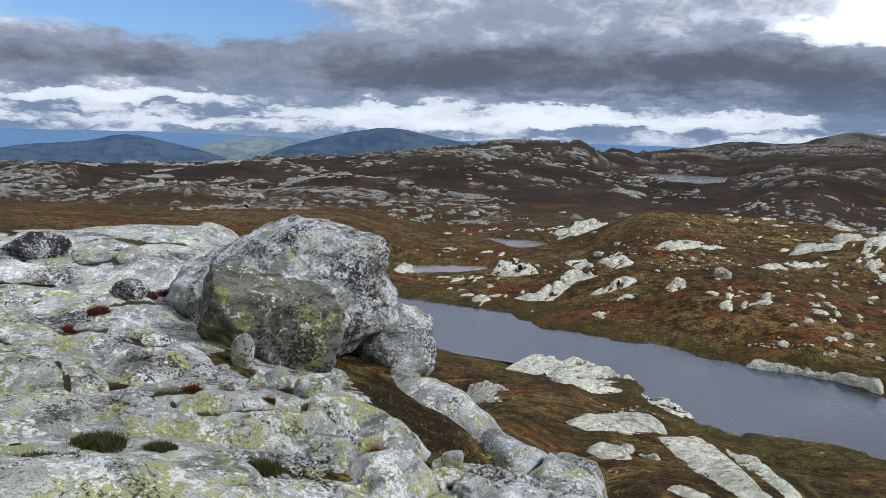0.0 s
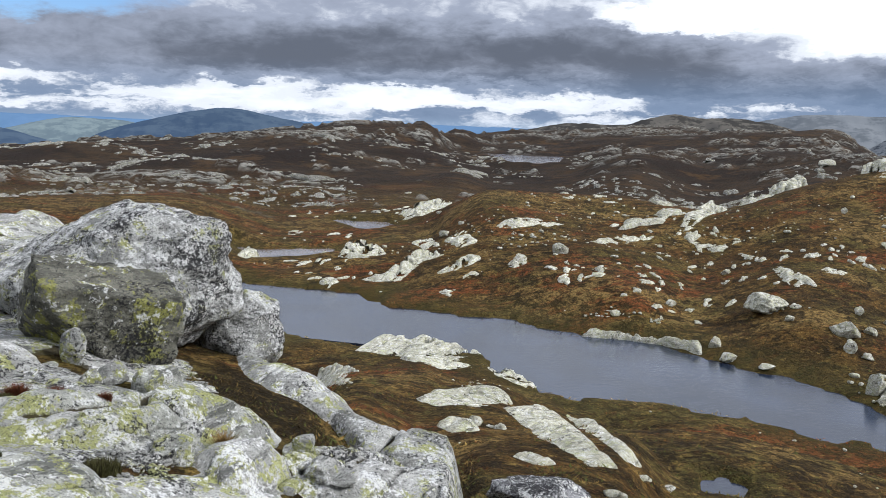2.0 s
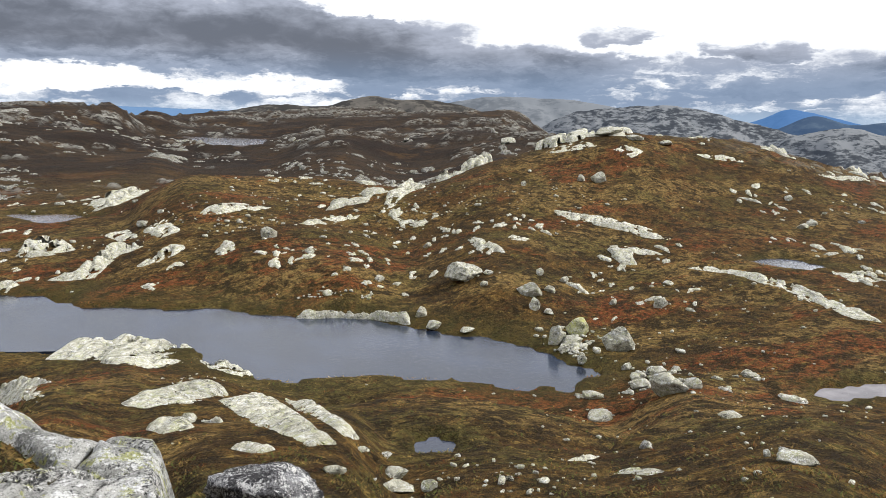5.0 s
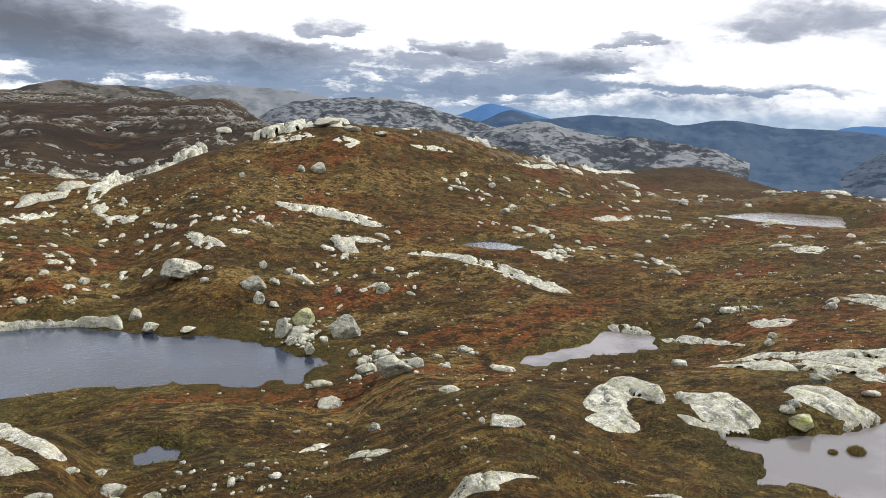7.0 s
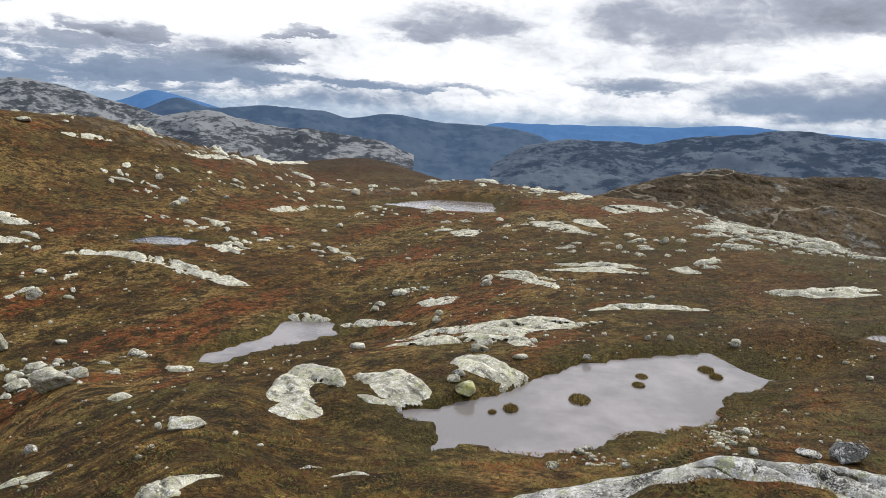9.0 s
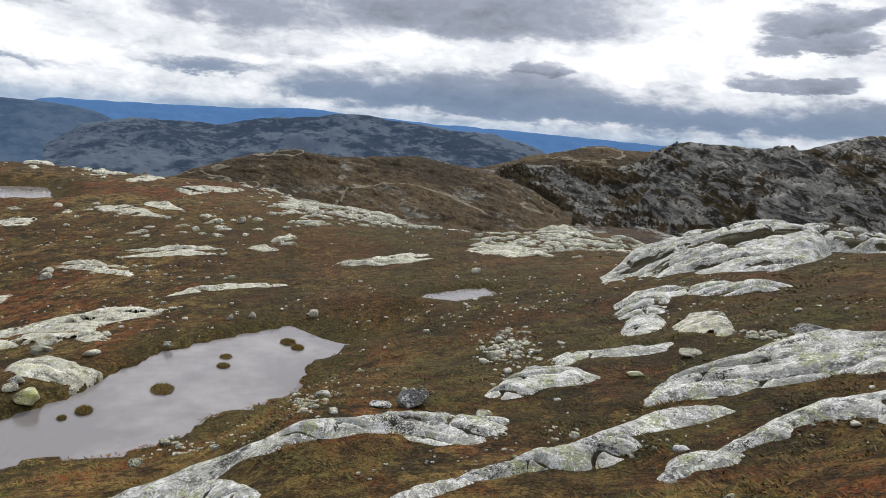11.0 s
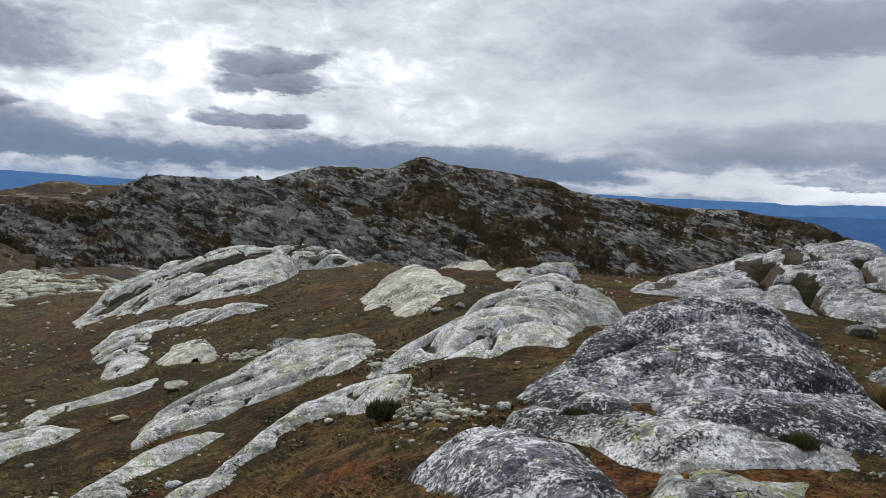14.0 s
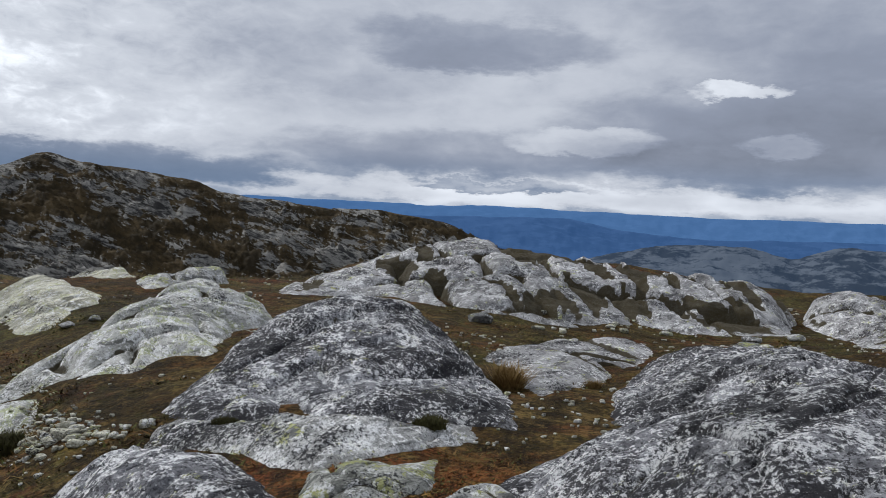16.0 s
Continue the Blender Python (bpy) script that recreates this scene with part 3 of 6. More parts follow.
# bearing, distance, half width, half depth, height of the swells between the tarn and the skyline
KNOLLS = [(-26, 250, 20, 26, 7.0), (-7.5, 235, 16, 24, 4.6), (-3.5, 215, 10, 16, 2.6), (-14, 300, 26, 30, 4.5), (-19, 190, 14, 22, 3.0), (3, 285, 20, 26, 4.0),
          (8, 330, 16, 22, 3.4), (-1, 165, 12, 14, 2.2), (27, 340, 30, 34, 4.0), (34, 380, 26, 40, 7.0), (24, 250, 22, 24, 2.6), (41, 330, 30, 40, 7.0)]
NODES_R = np.exp(np.linspace(math.log(0.8), math.log(4900), 420))
BEARINGS = sorted(PROFILES)
_tab = np.array([pchip(np.log([p[0] for p in PROFILES[b]]), [p[1] for p in PROFILES[b]], np.log(NODES_R)) for b in BEARINGS])
BEARINGS = [BEARINGS[-1] - 360] + BEARINGS + [BEARINGS[0] + 360]
_tab = np.vstack([_tab[-1:], _tab, _tab[:1]])
BEARING_GRID = np.arange(-70.0, 335.0, 0.5)
TABLE = pchip(BEARINGS, _tab, BEARING_GRID)


def base_height(x, y):
    r = np.maximum(np.hypot(x, y), 0.8)
    b = np.degrees(np.arctan2(x, y))
    b = np.where(b < -60, b + 360, b)
    u = np.clip((b + 70.0) / 0.5, 0, len(BEARING_GRID) - 1.001)
    v = np.clip((np.log(r) - math.log(0.8)) / (math.log(4900) - math.log(0.8)) * 419, 0, 418.999)
    i, j = u.astype(int), v.astype(int)
    u, v = u - i, v - j
    return (TABLE[i, j] * (1 - u) + TABLE[i + 1, j] * u) * (1 - v) + (TABLE[i, j + 1] * (1 - u) + TABLE[i + 1, j + 1] * u) * v


def shore(x, y, name):
    """Metres to the lake's edge, negative on the water."""
    pts = np.array(LAKES[name][1])
    best, inside = np.full(x.shape, 1e9), np.zeros(x.shape, bool)
    for (ax, ay), (bx, by) in zip(pts, np.roll(pts, -1, 0)):
        ex, ey = bx - ax, by - ay
        t = np.clip(((x - ax) * ex + (y - ay) * ey) / (ex * ex + ey * ey), 0, 1)
        best = np.minimum(best, np.hypot(x - ax - t * ex, y - ay - t * ey))
        hit = ((ay > y) != (by > y)) & (x < (bx - ax) * (y - ay) / (by - ay + 1e-12) + ax)
        inside ^= hit
    return np.where(inside, -best, best)


def outcrop(x, y):
    """How far bare rock shows through, 0 to 1, away from the viewpoint."""
    r = np.hypot(x, y)
    u, v = 0.82 * x - 0.57 * y, 0.57 * x + 0.82 * y
    n = fbm(u / 6.0, v / 2.4, 4, 11, 0.58) * 0.6 + fbm(u / 40.0, v / 30.0, 3, 23) * 0.4
    far = fbm(u / 26.0, v / 12.0, 5, 31, 0.6) * 0.65 + fbm(u / 130.0, v / 100.0, 3, 43) * 0.35
    k = smooth(r, 110, 220)
    m = n * (1 - k) + far * k
    return smooth(m, 0.600 - 0.02 * k, 0.630 - 0.01 * k) * smooth(r, 115, 150)


def ground(x, y, full=False):
    x, y = np.asarray(x, float), np.asarray(y, float)
    r = np.hypot(x, y)
    z = base_height(x, y)
    z = z + (fbm(x / 5.0, y / 5.0, 3, 3) - 0.5) * 0.5 * smooth(r, 6, 30) + (fbm(x / 0.9, y / 0.9, 3, 5) - 0.5) * 0.16 * smooth(r, 3, 9)
    z = z + (fbm(x / 40.0, y / 40.0, 4, 7) - 0.5) * np.clip(r * 0.012, 0, 9) * smooth(r, 60, 200)
    z = z + (fbm(x / 160.0, y / 160.0, 3, 9) - 0.5) * np.clip(r * 0.01, 0, 14) * smooth(r, 150, 400)
    for bearing, far_off, wide, deep, up in KNOLLS:
        cx, cy = far_off * math.sin(math.radians(bearing)), far_off * math.cos(math.radians(bearing))
        along, across = (x * cx + y * cy) / far_off - far_off, (x * cy - y * cx) / far_off
        z = z + up * np.exp(-(along / deep) ** 2 - (across / wide) ** 2)
    rock = outcrop(x, y)
    z = z + rock * (0.35 + np.clip(r * 0.004, 0, 2.5))
    wet = np.zeros_like(z)
    for name, (level, pts) in LAKES.items():
        c = np.mean(pts, 0)
        size = max(math.hypot(p[0] - c[0], p[1] - c[1]) for p in pts)
        near = np.hypot(x - c[0], y - c[1]) < size * 1.6 + 6
        if not near.any():
            continue
        s = size ** 0.5
        qx, qy = x[near], y[near]
        sd = shore(qx, qy, name) + (fbm(qx / (0.35 * s), qy / (0.35 * s), 3, 57) - 0.5) * 0.35 * s
        width = 1.2 * s
        bank = level + np.where(sd > 0, 0.12 + sd * 0.16, np.maximum(sd * 0.5, -0.8)) + 0.0
        k = smooth(sd, 0.0, width)
        zz = np.where(sd > 0, bank * (1 - k) + np.maximum(z[near], level + 0.12 - 0.25 * np.maximum(sd - 1.5, 0)) * k, bank)
        z[near] = zz
        rock[near] *= smooth(sd, 0.2, 1.0)
        wet[near] = np.maximum(wet[near], 1 - smooth(sd, 0.0, 0.9 * s))
    return (z, rock, wet) if full else z
# </terrain>


def link_mesh(name, verts, faces, mat, smooth_shade=True):
    me = bpy.data.meshes.new(name)
    me.from_pydata(verts, [], faces)
    me.materials.append(mat)
    if smooth_shade:
        me.shade_smooth()
    return new(name, me)


def grid_mesh(name, V, mat, closed=False):
    """A sheet from an array of n x m places."""
    n, m, _ = V.shape
    i, j = np.meshgrid(np.arange(n if closed else n - 1), np.arange(m - 1), indexing="ij")
    i2 = (i + 1) % n
    quads = np.stack([i * m + j, i * m + j + 1, i2 * m + j + 1, i2 * m + j], -1).reshape(-1, 4)
    me = bpy.data.meshes.new(name)
    me.vertices.add(n * m)
    me.vertices.foreach_set("co", V.reshape(-1).astype(np.float32))
    me.loops.add(quads.size)
    me.loops.foreach_set("vertex_index", quads.reshape(-1).astype(np.int32))
    me.polygons.add(len(quads))
    me.polygons.foreach_set("loop_start", np.arange(0, quads.size, 4, dtype=np.int32))
    me.update(calc_edges=True)
    me.materials.append(mat)
    me.shade_smooth()
    return new(name, me)


def build_ground():
    az = np.concatenate([np.arange(-36.0, 208.0, 0.26), np.arange(208.0, 324.0, 2.0)])
    rr = np.concatenate([[0.0, 0.5, 0.9], np.exp(np.arange(math.log(1.3), math.log(4800), 0.023))])
    A, Rr = np.meshgrid(np.radians(az), rr, indexing="ij")
    X, Y = Rr * np.sin(A), Rr * np.cos(A)
    Z, rock, wet = ground(X, Y, True)
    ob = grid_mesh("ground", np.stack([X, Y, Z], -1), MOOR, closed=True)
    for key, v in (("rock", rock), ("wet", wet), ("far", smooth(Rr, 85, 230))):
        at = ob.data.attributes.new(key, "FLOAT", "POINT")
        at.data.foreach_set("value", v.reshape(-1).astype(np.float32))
    return tagged(ob, "brown and rust heather moorland with pale rock outcrops", "ground", kind="structure")


build_ground()


def build_water(name):
    level, pts = LAKES[name]
    c = np.mean(pts, 0)
    grow = 1.0 if name == "far_lake" else 1.12
    p = [(c[0] + (x - c[0]) * grow + 0.6 * np.sign(x - c[0]), c[1] + (y - c[1]) * grow + 0.6 * np.sign(y - c[1])) for x, y in pts]
    # the listed pools have the sky's reflection painted into their colour
    ob = link_mesh("water_" + name, [(x, y, level) for x, y in p] + [(x, y, level - 0.5) for x, y in p],
                   [list(range(len(p)))] + [[i, i + len(p), (i + 1) % len(p) + len(p), (i + 1) % len(p)] for i in range(len(p))], PALE_SHEEN if name in ("pond", "bright_pool", "marsh_pool", "far_pool", "far_lake", "inlet_pool", "lower_pool") else WATER, False)
    return tagged(ob, "dark rippled tarn water lying in the moor", "water", kind="structure")


for lake in LAKES:
    build_water(lake)


def ridge(name, dist, mat, *crest, rough=0.045):
    """A mountain far off: crest heights by bearing, a slope towards the viewpoint and a back."""
    b = np.arange(crest[0][0], crest[-1][0], 0.08 if dist < 700 else 0.14)
    top = pchip([c[0] for c in crest], [c[1] for c in crest], b)
    a = np.radians(b)
    s = b * dist / 57.3
    top = top + (fbm(s / (0.03 * dist), s * 0 + dist, 5, 71, 0.55) - 0.5) * (0.003 * dist if dist > 2500 else 0.007 * dist)
    base = -0.09 * dist
    rows = []
    for k in np.linspace(0, 1, 40 if dist > 700 else 110):
        fall = k ** 1.1
        r = dist * (1 - 0.30 * fall)
        X, Y = np.sin(a) * r, np.cos(a) * r
        z = top + (base - top) * fall
        z = z + (fbm(X / (0.035 * dist), Y / (0.035 * dist), 5, 83, 0.58) - 0.5) * (0.02 if dist > 700 else rough) * dist * min(1, k * 7)
        if dist < 700:
            along = (0.57 * X - 0.82 * Y + 0.5 * z) / (0.006 * dist)
            z = z + (fbm(along, (0.82 * X + 0.57 * Y) / (0.02 * dist), 5, 87, 0.62) - 0.5) * 0.5 * rough * dist * min(1, k * 9)
        rows.append(np.stack([X, Y, z], -1))
    r = dist * 1.06
    rows.insert(0, np.stack([np.sin(a) * r, np.cos(a) * r, top * 0 + base], -1))
    V = np.stack(rows, 1)
    return tagged(grid_mesh(name, V, mat), "distant mountain ridge in blue haze", "mountain", kind="structure")


ROCK_WORDS = {
    "N": "grey granite with patchy black and white lichen", "L": "grey granite with yellow-green lichen crusts",
    "P": "pale cream granite bleached by weather", "D": "dark granite under black and white lichen",
    "S": "light grey granite smoothed by ice", "M": "grey granite with black streaks and white lichen", "W": "light grey weathered granite", "B": "dark olive gneiss block with yellow lichen spots",
    "Y": "pale granite covered in yellow-green lichen", "G": "dull grey granite with lichen"}
count = [0]
BEDROCK = []


def settle(x, y, reach):
    """The height on which a thing at x, y comes to rest: the moor or an outcrop."""
    z = float(ground(np.array([x]), np.array([y]))[0])
    for V in BEDROCK:
        near = (V[:, 0] - x) ** 2 + (V[:, 1] - y) ** 2 < reach * reach
        if near.any():
            z = max(z, float(np.mean(V[near, 2])))
    return z


def blur(A, times):
    for _ in range(times):
        B = np.pad(A, 1, mode="edge")
        A = (B[1:-1, 1:-1] * 2 + B[:-2, 1:-1] + B[2:, 1:-1] + B[1:-1, :-2] + B[1:-1, 2:]) / 6
    return A


def joint_blocks(cell, whole):
    """Numbers the connected blocks between the joints; slivers go to a neighbour."""
    tag = np.where(whole, np.arange(cell.size).reshape(cell.shape), -1)
    sides = ((slice(1, None), slice(None)), (slice(None, -1), slice(None))), ((slice(None), slice(1, None)), (slice(None), slice(None, -1)))
    for _ in range(400):
        old = tag.copy()
        for p, q in sides:
            same = (cell[p] == cell[q]) & whole[p] & whole[q]
            top = np.where(same, np.maximum(tag[p], tag[q]), -1)
            tag[p] = np.maximum(tag[p], top)
            tag[q] = np.maximum(tag[q], top)
        if (old == tag).all():
            break
    ids, first, amount = np.unique(tag, return_inverse=True, return_counts=True)
    thin = (amount < max(40, 0.03 * whole.sum()))[first].reshape(tag.shape) & whole
    if (thin | ~whole).all():
        return np.where(tag == ids[np.argmax(np.where(ids >= 0, amount, 0))], 0.0, -1.0)
    tag = np.where(thin, -2, tag)
    for _ in range(300):
        if not (tag == -2).any():
            break
        for p, q in sides:
            for m, o in ((p, q), (q, p)):
                t, n = tag[m], tag[o]
                tag[m] = np.where((t == -2) & (n >= 0), n, t)
    return tag


def slab(kind, height, *outline, edge=0.0):
    """A glacier-worn outcrop broken by joints: its outline on the ground, and how far it stands out.
    A third number on an outline point is the height of the rock's rim there: the rock lies as a tilted sheet."""
    count[0] += 1
    k = count[0]
    P = np.array(outline)
    rim = P[:, 2] if P.shape[1] == 3 else None
    P = P[:, :2]
    area = 0.5 * abs(np.dot(P[:, 0], np.roll(P[:, 1], 1)) - np.dot(P[:, 1], np.roll(P[:, 0], 1)))
    lo, hi = P.min(0) - 0.35, P.max(0) + 0.35
    dist = max(3.0, np.min(np.hypot(P[:, 0], P[:, 1])))
    step = max(0.0026 * dist, math.sqrt((hi - lo).prod() / (20000.0 if dist < 9 else 13000.0 if dist < 60 else 4500.0)))
    xs, ys = np.arange(lo[0], hi[0] + step, step), np.arange(lo[1], hi[1] + step, step)
    X, Y = np.meshgrid(xs, ys, indexing="ij")
    best, inside = np.full(X.shape, 1e9), np.zeros(X.shape, bool)
    lift, weight = np.zeros(X.shape), np.full(X.shape, 1e-9)
    for i, ((ax, ay), (bx, by)) in enumerate(zip(P, np.roll(P, -1, 0))):
        ex, ey = bx - ax, by - ay
        t = np.clip(((X - ax) * ex + (Y - ay) * ey) / (ex * ex + ey * ey + 1e-9), 0, 1)
        d = np.hypot(X - ax - t * ex, Y - ay - t * ey)
        best = np.minimum(best, d)
        inside ^= ((ay > Y) != (by > Y)) & (X < (bx - ax) * (Y - ay) / (by - ay + 1e-12) + ax)
        if rim is not None:
            w = math.hypot(ex, ey) / (d + 0.03 + 0.002 * dist) ** 2.0
            lift, weight = lift + w * (rim[i] * (1 - t) + rim[(i + 1) % len(P)] * t), weight + w
    lift = lift / weight
    size = math.sqrt(area)
    deep = float(best[inside].max()) if inside.any() else 0.3
    sd = np.where(inside, best, -best)
    sd = sd + (fbm(X / (0.5 * size + 0.2), Y / (0.5 * size + 0.2), 2, 100 + k) - 0.5) * (0.28 if rim is None else 0.10) * deep
    sd = blur(sd, int(min(60, (0.05 * deep / step) ** 2 * 4 + 2)))
    sd = sd + (fbm(X / (0.10 * size + 0.10), Y / (0.10 * size + 0.10), 4, 130 + k, 0.6) - 0.5) * (0.05 * size + 0.05 if rim is None else min(0.05 * size + 0.05, 0.22 * deep))
    if rim is not None:
        sd = sd + 0.03 * deep
    if kind == "P" and dist > 9 and not edge:
        bits = fbm((0.62 * X + 0.78 * Y) / (0.22 * size + 0.25), (-0.78 * X + 0.62 * Y) / (0.09 * size + 0.14), 4, 160 + k, 0.6)
        sd = np.minimum(sd, (bits - (0.27 if dist < 25 else 0.36 if dist < 60 else 0.42)) * 3.0 * deep)
    ridge_like = kind == "W"
    reach = edge or max(0.12, min(3.4 * height + 0.2, 0.97 * deep))
    p = np.clip(sd / reach, -0.8, 1)
    prof = np.where(p > 0, 1 - (1 - np.clip(p, 0, 1)) ** 2.5, p * 1.8)
    dome = np.clip(sd / (1.05 * deep), 0, 1)
    prof = np.where(p > 0, prof * (0.72 + 0.28 * dome * (2 - dome)), prof)
    soft = blur(prof, int(min(90, (0.13 * deep / step) ** 2 * 4)))
    keen = smooth(p, 0.05, 0.45)
    prof = prof * (1 - keen) + soft * keen
    # joints: long ones with the strike, short ones across
    u, v = 0.62 * X + 0.78 * Y, -0.78 * X + 0.62 * Y
    su, sv = max(1.3, 0.6 * size), max(0.5, 0.2 * size) if kind == "S" else max(0.7, 0.27 * size)
    if ridge_like:
        u, v, su, sv = X + 0.45 * Y, Y - 0.2 * X, 2.4, 2.6
    warp = 0.45 * size + 0.5
    wu = u / su + 0.7 * fbm(X / warp, Y / warp, 3, 400 + k) + 0.37 * k
    wv = v / sv + 0.9 * fbm(X / warp, Y / warp, 3, 450 + k) + 0.61 * k
    wu = wu + 0.43 * np.floor(wv)
    iu, iv = np.floor(wu), np.floor(wv)
    tilt = vnoise(iu * 3.7 + 0.5, iv * 5.3 + 0.5, 600 + k)
    gap = np.minimum(np.minimum(wu - iu, 1 - wu + iu) * su, np.minimum(wv - iv, 1 - wv + iv) * sv)
    wide = max(0.15 if ridge_like else 0.03, 1.2 * step, 0.010 * size)
    fade = smooth(fbm(X / (0.6 * su), Y / (0.6 * su), 2, 480 + k), 0.36, 0.52)
    if kind in "PD":
        fade = 0.35 * fade
    if ridge_like:
        fade = 0.3 + 0.7 * fade
    crack = np.exp(-(gap / wide) ** 2) * fade
    turf = 0.0
    if ridge_like or kind == "S" and dist > 18:
        # pockets of turf in the hollows
        turf = fbm(X / 1.0 + 0.3 * Y, Y / 2.6, 4, 560 + k, 0.6) if ridge_like else fbm(u / 3.2, v / 0.9, 4, 560 + k, 0.6)
        turf = smooth(turf, 0.575, 0.62)
    body = height if rim is None else height + 0.5 * rim.max()
    cut = (0.30 + 0.4 * height) if ridge_like and height > 0.3 else 0.1 if ridge_like else min(0.11, 0.25 * body + 0.02)
    low = min(body, 0.5)
    block = (tilt - 0.5) * (0.50 * height if ridge_like else 0.26 * low)
    round_off = (1 - smooth(gap, 0.0, 0.32 * sv)) ** 2 * (0.04 * height if ridge_like else 0.20 * low) * fade
    rough = (fbm(u / 1.1, v / 0.32, 5, 200 + k, 0.6) - 0.5) * (0.30 if ridge_like and height > 0.3 else min(0.22, 0.20 * body + 0.06))
    rough = rough + (fbm(X / 0.16, Y / 0.16, 3, 250 + k, 0.6) - 0.5) * 0.03
    crease = np.abs(fbm(u / 1.6, v / 0.36, 4, 220 + k, 0.6) - 0.5)
    rough = rough - np.exp(-(crease / 0.012) ** 2) * min(0.08, 0.14 * body + 0.02)
    groove = 0.0
    if kind == "S" and dist > 18:
        bed = v / 1.15 + 1.3 * fbm(X / 6.0, Y / 6.0, 3, 520 + k)
        groove = np.exp(-((bed - np.floor(bed) - 0.5) / 0.11) ** 2) * smooth(fbm(X / 2.5, Y / 2.5, 2, 540 + k), 0.38, 0.55)
        rough = rough - 0.32 * groove
    lump = (fbm(X / (0.45 * size + 0.3), Y / (0.45 * size + 0.3), 2, 300 + k) - 0.5) * 0.35 * height
    inner = np.clip(prof * 1.6, 0, 1)
    brink = np.clip(sd / (0.05 + 0.22 * deep), 0, 1)
    Z = ground(X, Y) - 0.012 + prof * height + lift * (1 - (1 - brink) ** 3) + inner * (rough + lump + block - crack * cut - turf * 0.13 - round_off)
    keep = sd > -max(0.12, 2.5 * step)
    ids = -np.ones(X.shape, int)
    ids[keep] = np.arange(keep.sum())
    q = np.stack([ids[:-1, :-1], ids[1:, :-1], ids[1:, 1:], ids[:-1, 1:]], -1).reshape(-1, 4)
    whole = (q >= 0).all(1)
    cell = ((iu - iu.min()) * 1000 + iv - iv.min())[:-1, :-1]
    if dist > 45 or size < 0.9:
        cell = cell * 0
    cell = joint_blocks(cell, whole.reshape(cell.shape)).reshape(-1)
    whole &= cell >= 0
    cell = cell[whole]
    q = q[whole]
    V = np.stack([X, Y, Z], -1)[keep]
    # cracks and bedding grooves get painted shade along with moss and turf
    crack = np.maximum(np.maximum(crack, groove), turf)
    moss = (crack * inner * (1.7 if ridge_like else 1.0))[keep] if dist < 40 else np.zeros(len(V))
    if dist < 40:
        BEDROCK.append(V)
    names, first, amount = np.unique(cell, return_inverse=True, return_counts=True)
    label = "low rounded outcrop of " + ROCK_WORDS[kind]
    if len(names) < 2:
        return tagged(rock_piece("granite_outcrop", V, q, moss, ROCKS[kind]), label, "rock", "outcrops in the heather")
    root = tagged(new("granite_outcrop"), label, "rock", "outcrops in the heather")
    root.location = (P[0][0], P[0][1], 0)
    for i in range(len(names)):
        mine = first == i
        f = q[mine]
        used, f2 = np.unique(f, return_inverse=True)
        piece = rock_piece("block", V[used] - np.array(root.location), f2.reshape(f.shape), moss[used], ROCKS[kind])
        piece.parent = root
    return root


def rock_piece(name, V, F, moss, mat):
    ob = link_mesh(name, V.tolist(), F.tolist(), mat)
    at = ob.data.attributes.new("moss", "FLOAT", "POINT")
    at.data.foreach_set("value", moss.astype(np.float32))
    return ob


